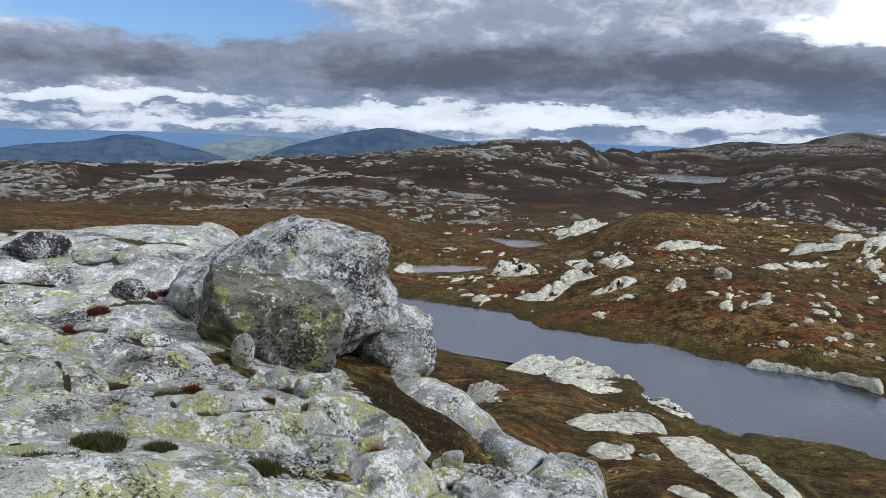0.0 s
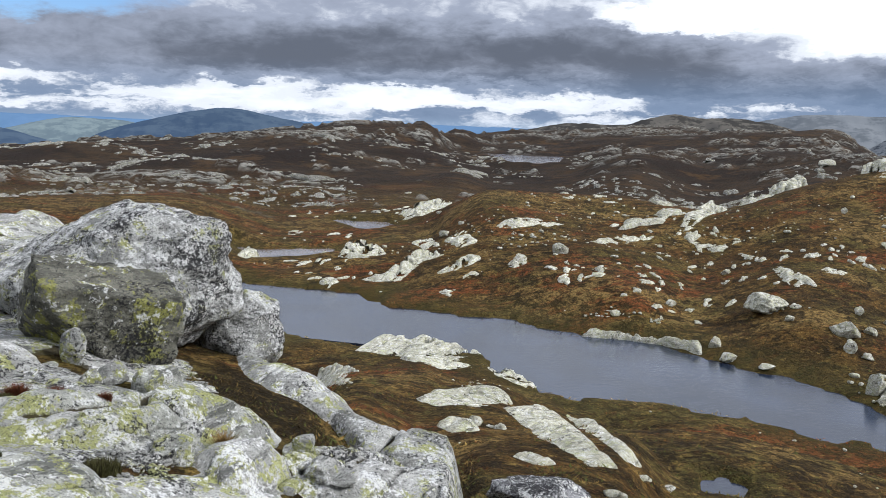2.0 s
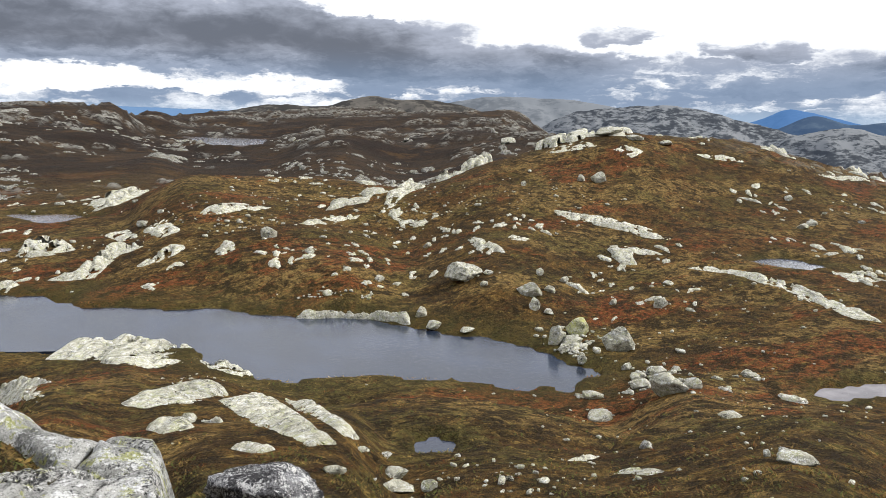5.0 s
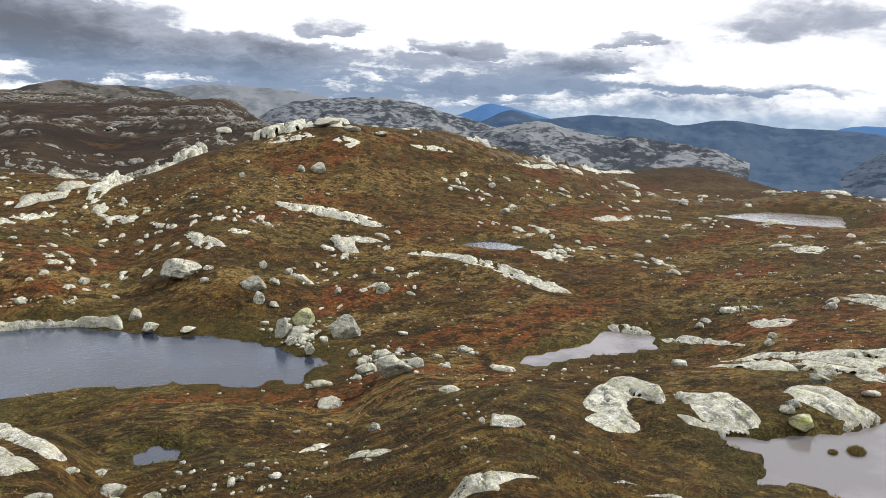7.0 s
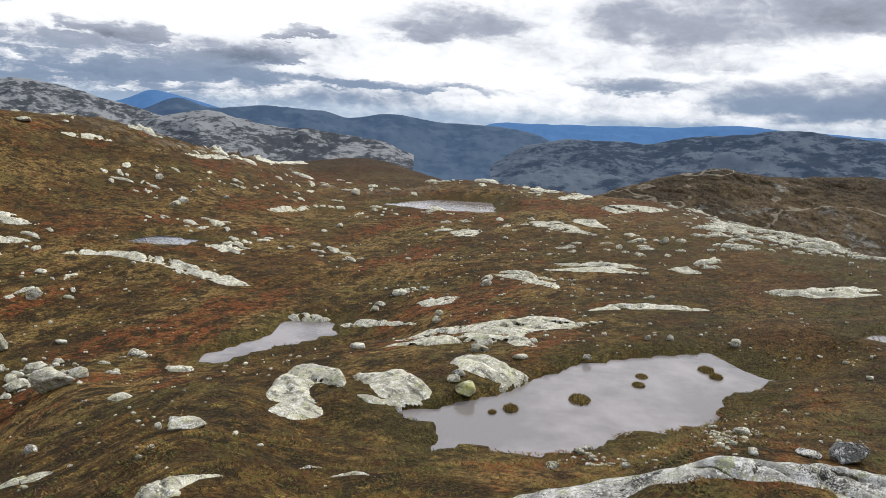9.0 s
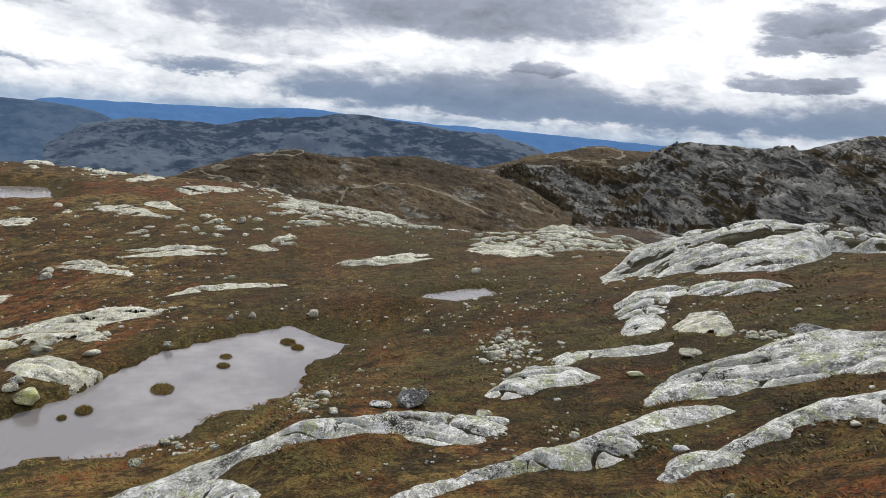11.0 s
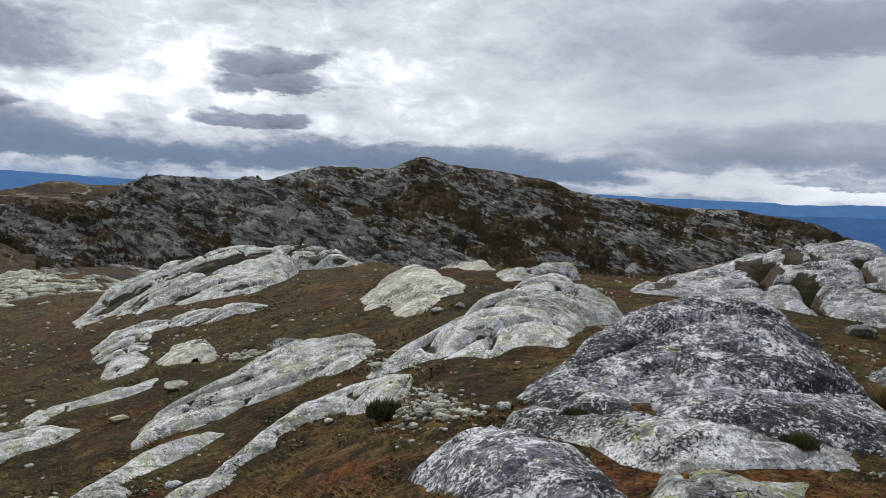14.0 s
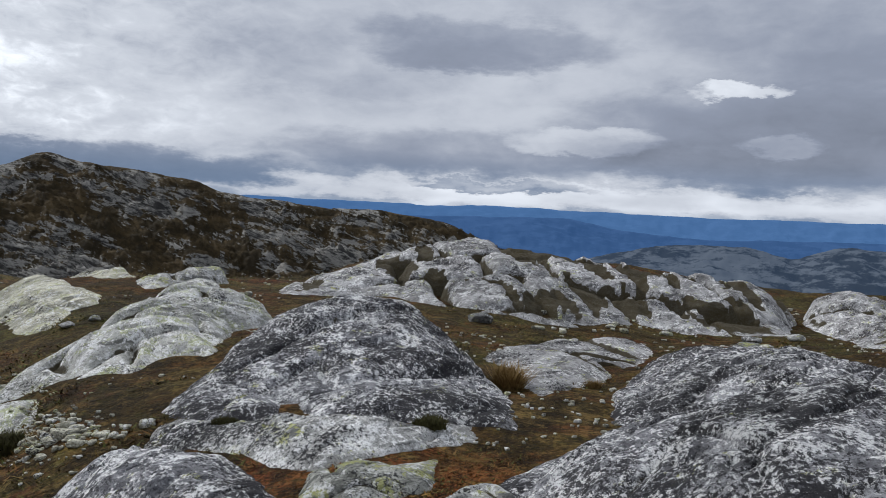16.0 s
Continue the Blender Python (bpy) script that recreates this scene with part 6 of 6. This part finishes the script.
boulder("P", 39.38, 9.04, 0.48, 0.36, 0.34, -77)
boulder("P", 25.40, 0.57, 0.31, 0.21, 0.18, -88)
boulder("P", 34.95, 24.06, 0.84, 0.64, 0.23, -55)
boulder("P", 82.91, 31.27, 0.91, 0.73, 0.49, -69)
boulder("P", 88.66, 58.06, 1.08, 1.01, 0.74, -57)
boulder("P", 29.03, 4.67, 0.75, 0.57, 0.35, -80)
boulder("P", 21.61, 4.11, 0.40, 0.26, 0.22, -79)
boulder("P", 28.73, -2.21, 0.30, 0.27, 0.24, -94)
boulder("P", 28.31, -1.40, 0.25, 0.17, 0.20, -92)
boulder("G", 11.38, -3.52, 0.52, 0.41, 0.29, -106)
boulder("P", 14.76, 0.74, 0.28, 0.25, 0.14, -86)
boulder("P", 41.26, 9.33, 0.57, 0.46, 0.35, -77)
boulder("P", 47.81, 14.92, 0.82, 0.64, 0.40, -72)
boulder("P", 51.99, 8.60, 0.85, 0.76, 0.42, -80)
boulder("G", 10.80, -10.47, 0.75, 0.49, 0.25, -134)
boulder("P", 11.67, -8.69, 0.42, 0.35, 0.12, -126)
boulder("P", 11.25, -7.36, 0.32, 0.24, 0.09, -123)
boulder("G", 7.52, -13.37, 0.54, 0.51, 0.30, -151)
boulder("P", 5.54, -4.78, 0.10, 0.09, 0.07, -130)
boulder("N", 7.31, -5.53, 0.20, 0.14, 0.06, -126)
boulder("P", 10.61, -4.43, 0.26, 0.18, 0.09, -112)
boulder("N", 11.36, -3.00, 0.35, 0.28, 0.10, -104)
boulder("P", 290.24, 353.23, 13.15, 11.32, 3.85, -39)
boulder("P", 80.35, 81.54, 4.11, 3.08, 1.15, -44)
boulder("P", 81.91, 77.89, 2.45, 1.86, 0.80, -46)
boulder("P", 180.00, 235.40, 5.56, 5.15, 2.50, -37)
boulder("P", 86.69, 76.68, 2.17, 2.03, 0.65, -48)
boulder("P", 142.35, 197.34, 4.23, 3.26, 2.76, -36)
boulder("G", 1.93, -15.37, 0.51, 0.47, 0.22, -173)
boulder("G", -1.94, -9.97, 0.32, 0.24, 0.10, 168)
boulder("G", -3.73, -18.23, 0.43, 0.29, 0.15, 168)
boulder("N", -2.11, -9.86, 0.18, 0.14, 0.08, 167)
boulder("N", -4.79, -18.73, 0.39, 0.33, 0.15, 165)
boulder("N", 8.05, -11.38, 0.26, 0.24, 0.09, -145)
boulder("N", 7.80, -11.71, 0.20, 0.18, 0.09, -146)


# ---------------------------------------------------------------- loose stones and heather
def joined(name, V, F, mat, label, category):
    me = bpy.data.meshes.new(name)
    n = F.shape[1]
    me.vertices.add(len(V))
    me.vertices.foreach_set("co", V.reshape(-1).astype(np.float32))
    me.loops.add(F.size)
    me.loops.foreach_set("vertex_index", F.reshape(-1).astype(np.int32))
    me.polygons.add(len(F))
    me.polygons.foreach_set("loop_start", np.arange(0, F.size, n, dtype=np.int32))
    me.update(calc_edges=True)
    me.materials.append(mat)
    return tagged(new(name, me), label, category, kind="stuff")


def dry(x, y, margin=0.3):
    ok = np.ones(x.shape, bool)
    for name, (level, pts) in LAKES.items():
        ok &= shore(x, y, name) > margin
    return ok


def scatter_stones(name, seed, x, y, size, mat, label, flat=1.0, heading=None, level=None):
    rng = np.random.RandomState(seed)
    shapes = [stone_mesh("seed_stone", seed + i, 2, 0.97, 0.35 if flat < 1 else 0.8) for i in range(6)]
    VV, FF, base = [], [], 0
    for i, me in enumerate(shapes):
        co = np.empty(len(me.vertices) * 3, np.float32)
        me.vertices.foreach_get("co", co)
        co = co.reshape(-1, 3)
        tri = np.array([p.vertices[:] for p in me.polygons])
        pick = np.arange(i, len(x), 6)
        n = len(pick)
        a = rng.uniform(0, 6.283, n) if heading is None else rng.normal(heading, 0.35, n)
        s = size[pick]
        w, dd, h = s * rng.uniform(0.8, 1.3, n), s * rng.uniform(0.6, 1.0, n), s * rng.uniform(0.35, 0.75, n) * flat
        dd = dd * (0.45 + 0.55 * flat)
        px, py, pz = co[:, 0][None] * w[:, None], co[:, 1][None] * dd[:, None], co[:, 2][None] * h[:, None]
        X = px * np.cos(a)[:, None] - py * np.sin(a)[:, None] + x[pick][:, None]
        Y = px * np.sin(a)[:, None] + py * np.cos(a)[:, None] + y[pick][:, None]
        Z = pz + ((ground(x[pick], y[pick]) if level is None else level[pick]) + h * (0.22 if flat == 1 else 0.02))[:, None]
        VV.append(np.stack([X, Y, Z], -1).reshape(-1, 3))
        FF.append((tri[None] + (np.arange(n) * len(co))[:, None, None]).reshape(-1, 3) + base)
        base += n * len(co)
        bpy.data.meshes.remove(me)
    return joined(name, np.vstack(VV), np.vstack(FF), mat, label, "stones")


def polar(rng, n, r0, r1, b0, b1):
    r = np.exp(rng.uniform(math.log(r0), math.log(r1), n))
    a = np.radians(rng.uniform(b0, b1, n))
    return r * np.sin(a), r * np.cos(a), r


rng = np.random.RandomState(3)
x, y, r = polar(rng, 2300, 24, 170, -5, 125)
ok = (fbm(x / 9, y / 9, 4, 61) > 0.57) & dry(x, y) & ((r > 78) | (np.degrees(np.arctan2(x, y)) > 42) | (rng.uniform(0, 1, len(x)) < 0.2))
x, y, r = x[ok], y[ok], r[ok]
scatter_stones("scattered_stones", 21, x, y, r * 0.0026 * np.exp(rng.normal(0, 0.6, len(x))) + 0.04, ROCKS["P"], "pale loose stones strewn over the moor")


def ledges(seed, n, r0, r1, b0, b1, kind="P", grow=1.0, tall=0.16, patch=14.0, share=0.535, steep=0.55):
    """Low patches of bare rock lying in the heather, long with the strike."""
    rng = np.random.RandomState(seed)
    x, y, r = polar(rng, n, r0, r1, b0, b1)
    ok = (fbm(x / patch, y / patch, 4, 63) > share) & dry(x, y, 2.0)
    x, y, r = x[ok], y[ok], r[ok]
    n, around, rings = len(x), 15, np.array([0.45, 0.85, 1.0, 1.12])
    long = grow * r * 0.0052 * np.exp(rng.normal(-0.2, 0.65, n)) + 0.12
    th = np.linspace(0, 6.283, around, endpoint=False)
    wob = rng.normal(0, 1, (n, 6, 1)) / np.array([1.3, 1.6, 2.2, 2.6, 3.2, 3.6])[None, :, None]
    ph = rng.uniform(0, 6.283, (n, 6, 1))
    rad = 1 + 0.34 * (wob * np.cos(np.arange(2, 8)[None, :, None] * th[None, None] + ph)).sum(1)
    rad = np.clip(rad, 0.35, 1.8)
    turn = rng.normal(0.92, 0.5, n)
    u = (long[:, None] * rad * np.cos(th))[:, None, :] * rings[None, :, None]
    v = (0.42 * long[:, None] * rad * np.sin(th))[:, None, :] * rings[None, :, None]
    X = x[:, None, None] + u * np.cos(turn)[:, None, None] - v * np.sin(turn)[:, None, None]
    Y = y[:, None, None] + u * np.sin(turn)[:, None, None] + v * np.cos(turn)[:, None, None]
    up = np.array([1.0, 0.75, 0.25, -0.5])[None, :, None] * (0.05 + tall * long)[:, None, None]
    Z = ground(X, Y) + up * (0.7 + 0.6 * rng.uniform(0, 1, X.shape))
    flat = (Z[:, 2].max(1) - Z[:, 2].min(1)) < steep * long + 0.1
    x, y, X, Y, Z = x[flat], y[flat], X[flat], Y[flat], Z[flat]
    n = len(x)
    V = np.concatenate([np.stack([X, Y, Z], -1).reshape(n, -1, 3), np.stack([x, y, Z[:, 0].mean(1)], -1)[:, None]], 1)
    m, F = len(rings), []
    i = np.arange(around)
    j = (i + 1) % around
    F.append(np.stack([i * 0 + m * around, i, j], -1))
    for k in range(m - 1):
        F.append(np.stack([k * around + i, (k + 1) * around + i, (k + 1) * around + j], -1))
        F.append(np.stack([k * around + i, (k + 1) * around + j, k * around + j], -1))
    F = np.concatenate(F)
    F = (F[None] + (np.arange(n) * V.shape[1])[:, None, None]).reshape(-1, 3)
    return joined("rock_ledges", V.reshape(-1, 3), F, ROCKS[kind], "pale flat ledges of bare rock in the heather", "rock")


ledges(27, 2600, 38, 150, 0, 118)
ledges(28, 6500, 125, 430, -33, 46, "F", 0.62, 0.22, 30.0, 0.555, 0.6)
ledges(29, 1500, 48, 110, 96, 124, "P", 0.8, 0.2, 12.0, 0.50, 0.8)
x, y, r = polar(rng, 3000, 6, 30, 86, 200)
ok = (fbm(x / 3, y / 3, 3, 67) > 0.53) & dry(x, y)
x, y, r = x[ok], y[ok], r[ok]
scatter_stones("gravel", 31, x, y, r * 0.0026 * np.exp(rng.normal(0, 0.5, len(x))) + 0.022, ROCKS["P"], "small pale stones lying in the heather")


def scree(kind, middle, side, back, n, size):
    """A patch of loose stones spread over an oblong."""
    count[0] += 1
    rng = np.random.RandomState(count[0])
    a, q = rng.normal(0, 0.45, n), rng.normal(0, 0.45, n)
    x, y = middle[0] + a * side[0] + q * back[0], middle[1] + a * side[1] + q * back[1]
    ok = dry(x, y, 0.1)
    x, y = x[ok], y[ok]
    near = math.hypot(*middle) < 9
    z = np.array([settle(p, q, 0.06) for p, q in zip(x, y)]) if near else None
    return scatter_stones("scree", count[0], x, y, size * np.exp(rng.normal(-0.25, 0.5, len(x))), ROCKS[kind], "patch of loose angular stones", level=z)


scree("P", (17.4, -7.6), (-2.1, -0.1), (4.8, -2.0), 260, 0.12)
scree("P", (4.5, -6.4), (-0.8, 0.2), (0.3, -0.3), 120, 0.06)
scree("P", (11.9, -10.3), (-1.0, 0.1), (0.4, -0.4), 70, 0.10)
scree("P", (13.4, -2.3), (-1.3, -0.2), (2.1, -0.3), 60, 0.10)
scree("P", (16.2, -0.2), (-2.5, -0.9), (1.5, 0.0), 60, 0.12)
scree("P", (4.5, -6.3), (-0.9, 0.5), (0.4, -0.6), 110, 0.06)
scree("N", (0.2, 5.5), (0.3, 0.3), (0.0, 0.5), 110, 0.08)
scree("N", (-2.1, 5.1), (0.1, 0.1), (-0.2, 0.5), 120, 0.04)
scree("N", (-0.9, 4.8), (0.2, 0.2), (-0.1, 0.3), 120, 0.04)
scree("P", (32.3, 34.9), (1.0, -1.2), (2.1, 2.4), 50, 0.36)
scree("P", (30.7, 26.2), (0.6, -2.2), (3.1, 2.7), 60, 0.31)
scree("P", (31.8, 34.5), (0.7, -1.4), (1.9, 2.0), 40, 0.32)
scree("P", (12.0, -1.9), (-0.2, -0.2), (1.4, -0.2), 50, 0.09)
scree("P", (4.9, -6.8), (-0.9, 0.4), (0.4, -0.6), 80, 0.06)
scree("P", (7.9, -9.1), (-1.1, 0.4), (0.5, -0.6), 60, 0.08)
scree("P", (50.7, 13.8), (-0.8, -1.8), (1.8, 0.5), 40, 0.23)
scree("P", (8.2, 32.1), (2.4, 2.3), (3.5, 13.6), 50, 0.17)
scree("P", (23.8, 52.7), (2.3, -1.6), (0.5, 1.0), 40, 0.22)
scree("P", (-1.8, -19.9), (-3.4, -3.3), (-0.2, -2.4), 90, 0.14)
scree("P", (7.3, -16.2), (-0.6, -0.7), (0.4, -0.9), 30, 0.11)
scree("P", (10.0, 12.5), (2.1, -2.7), (1.7, 2.1), 60, 0.12)
scree("P", (15.9, 13.3), (-0.7, -6.2), (6.1, 5.2), 50, 0.13)
scree("P", (34.1, 2.9), (-3.4, -10.4), (9.6, 1.0), 110, 0.18)
scree("P", (57.8, 11.7), (-5.0, -13.9), (20.4, 4.3), 120, 0.24)
scree("P", (49.0, 72.0), (24.9, -13.4), (8.0, 11.5), 150, 0.27)
scree("P", (22.0, 76.6), (14.2, -6.6), (3.0, 8.7), 120, 0.30)


def heather_material():
    m, N = material("heather")
    pos = N.add("ShaderNodeNewGeometry", out=0)
    rnd = pos.node.outputs["Random Per Island"]
    c, fine = moor_color(N, pos)
    c = N.mix(N.step(rnd, 0.86, 0.88, 0.0, 0.8), c, (0.15, 0.10, 0.035))
    c = N.mix(N.step(rnd, 0.24, 0.22, 0.0, 0.6), c, (0.016, 0.011, 0.006))
    c = N.mix(N.math("MULTIPLY", N.step(rnd, 0.39, 0.41), N.step(rnd, 0.61, 0.59)), c, (0.070, 0.075, 0.020))
    finish(N, c, 0.9, spec=0.1)
    return m


def heather(seed, n, r0, r1, b0, b1):
    """Tufts of heather and dry grass, each a spray of narrow leaves."""
    rng = np.random.RandomState(seed)
    x, y, r = polar(rng, n, r0, r1, b0, b1)
    ok = dry(x, y, 0.05)
    x, y, r = x[ok], y[ok], r[ok]
    n, blades = len(x), 3
    z = ground(x, y)
    tall = (0.012 + 0.0011 * r) * rng.uniform(0.6, 1.3, n) * (0.45 + 1.1 * smooth(fbm(x / 0.7, y / 0.7, 3, 79), 0.35, 0.75))
    a = rng.uniform(0, 6.283, (n, blades))
    lean = rng.uniform(1.2, 4.0, (n, blades))
    h = tall[:, None] * rng.uniform(0.6, 1.2, (n, blades))
    spread = tall[:, None] * rng.uniform(0.0, 3.2, (n, blades))
    bx, by = x[:, None] + np.cos(a) * spread, y[:, None] + np.sin(a) * spread
    tx, ty = bx + np.cos(a * 3.7) * lean * h, by + np.sin(a * 3.7) * lean * h
    w = (0.50 * tall[:, None]) * rng.uniform(0.5, 1.2, (n, blades))
    px, py = -np.sin(a * 3.7) * w, np.cos(a * 3.7) * w
    zb, zt = z[:, None] - 0.02 + 0 * a, z[:, None] + h / np.sqrt(1 + lean ** 2) * 1.2
    V = np.stack([np.stack([bx - px, by - py, zb], -1), np.stack([bx + px, by + py, zb], -1), np.stack([tx, ty, zt], -1)], 2)
    return joined("heather", V.reshape(-1, 3), np.arange(n * blades * 3).reshape(-1, 3), HEATHER, "brown and olive heather with dry grass", "heather")


HEATHER = heather_material()
heather(51, 80000, 9.0, 75, -6, 150)
heather(52, 50000, 4.5, 16, -8, 85)
heather(53, 125000, 3.8, 26, 85, 205)


TUFT_COLORS = {"red": ((0.13, 0.040, 0.020), (0.060, 0.030, 0.015)), "moss": ((0.070, 0.068, 0.024), (0.030, 0.026, 0.012)),
               "straw": ((0.24, 0.16, 0.06), (0.12, 0.075, 0.03)), "tuss": ((0.27, 0.20, 0.07), (0.07, 0.052, 0.022))}
TUFT_WORDS = {"red": "rust-red dwarf shrub in a rock crack", "moss": "dark green cushion of moss and crowberry",
              "straw": "straw-coloured tuft of dry grass", "tuss": "peat tussock with sedge standing in shallow water"}
TUFT_NAMES = {"red": "dwarf_shrub", "moss": "moss_cushion", "straw": "grass_tuft", "tuss": "peat_tussock"}
TUFT_MATS = {}


def tuft(kind, x, y, z, wide, high):
    """A small plant: a low cushion with a spray of leaves."""
    count[0] += 1
    rng = np.random.RandomState(count[0])
    if kind not in TUFT_MATS:
        m, N = material("plant_" + kind)
        g = N.add("ShaderNodeNewGeometry", out=0)
        c = N.mix(g.node.outputs["Random Per Island"], *TUFT_COLORS[kind])
        finish(N, c, 0.9, spec=0.1)
        TUFT_MATS[kind] = m
    root = tagged(new(TUFT_NAMES[kind]), TUFT_WORDS[kind], "plant", "small plants")
    root.location = (x, y, z if kind == "tuss" else settle(x, y, 0.3 * wide))
    me = stone_mesh("cushion", count[0], 4, 0.4)
    me.materials.append(TUFT_MATS[kind])
    base = new("cushion", me)
    base.parent, base.scale = root, (wide * 0.85, wide * 0.55, high * 0.6)
    n = 900 if kind != "straw" else 420
    a, q = rng.uniform(0, 6.283, n), np.sqrt(rng.uniform(0, 1, n))
    px, py = np.cos(a) * q * wide * 0.5, np.sin(a) * q * wide * 0.36
    pz = np.sqrt(np.maximum(0, 1 - q * q)) * high * 0.36
    h = high * rng.uniform(0.08, 0.26, n) * (4.0 if kind == "straw" else 2.6 if kind == "red" else 1.3)
    b, l = rng.uniform(0, 6.283, n), rng.uniform(0.4, 2.4, n)
    tx, ty, tz = px + np.cos(b) * l * h * 0.7, py + np.sin(b) * l * h * 0.7, pz + h
    w = 0.03 * high + 0.006 * wide
    V = np.stack([np.stack([px - np.sin(b) * w, py + np.cos(b) * w, pz - 0.02], -1), np.stack([px + np.sin(b) * w, py - np.cos(b) * w, pz - 0.02], -1), np.stack([tx, ty, tz], -1)], 1).reshape(-1, 3)
    leaves = link_mesh("leaves", V.tolist(), np.arange(3 * n).reshape(-1, 3).tolist(), TUFT_MATS[kind], False)
    leaves.parent = root
    return root


tuft("red", -3.54, 9.00, -0.08, 0.36, 0.11)
tuft("red", -3.67, 8.76, -0.07, 0.25, 0.08)
tuft("red", -3.56, 7.92, -0.10, 0.22, 0.09)
tuft("red", -1.84, 5.59, -0.12, 0.15, 0.10)
tuft("red", -1.58, 5.54, -0.17, 0.13, 0.06)
tuft("red", -1.24, 5.42, -0.26, 0.09, 0.06)
tuft("red", -3.65, 7.49, -0.11, 0.19, 0.07)
tuft("red", -3.27, 9.19, -0.11, 0.29, 0.10)
tuft("moss", -1.97, 4.29, -0.01, 0.33, 0.13)
tuft("moss", -2.14, 3.94, 0.06, 0.28, 0.06)
tuft("moss", -1.97, 4.01, 0.03, 0.21, 0.06)
tuft("moss", -1.10, 4.58, -0.23, 0.26, 0.11)
tuft("moss", -1.66, 4.41, -0.08, 0.22, 0.09)
tuft("moss", -0.46, 5.43, -0.51, 0.17, 0.08)
tuft("moss", -1.93, 5.37, -0.10, 0.30, 0.07)
tuft("straw", -0.46, 5.37, -0.51, 0.09, 0.10)
tuft("moss", 5.19, -6.60, -0.63, 0.52, 0.28)
tuft("straw", 0.72, -8.32, -0.03, 0.23, 0.20)
tuft("straw", -0.13, -9.00, -0.07, 0.17, 0.08)
tuft("moss", 1.15, -6.06, 0.08, 0.26, 0.11)
tuft("moss", 2.81, -6.07, -0.07, 0.24, 0.08)
tuft("straw", 0.77, -8.53, -0.03, 0.30, 0.21)
tuft("moss", 1.20, -6.37, 0.07, 0.28, 0.10)
tuft("tuss", 21.68, 0.57, -6.00, 0.87, 0.20)
tuft("tuss", 20.24, 2.33, -6.00, 0.57, 0.19)
tuft("tuss", 19.81, 2.77, -6.00, 0.31, 0.12)
tuft("tuss", 23.69, -1.08, -6.00, 0.54, 0.14)
tuft("tuss", 26.14, -3.26, -6.00, 0.72, 0.20)
tuft("tuss", 25.51, -3.51, -6.00, 0.58, 0.19)
tuft("tuss", 24.60, -1.18, -6.00, 0.52, 0.13)
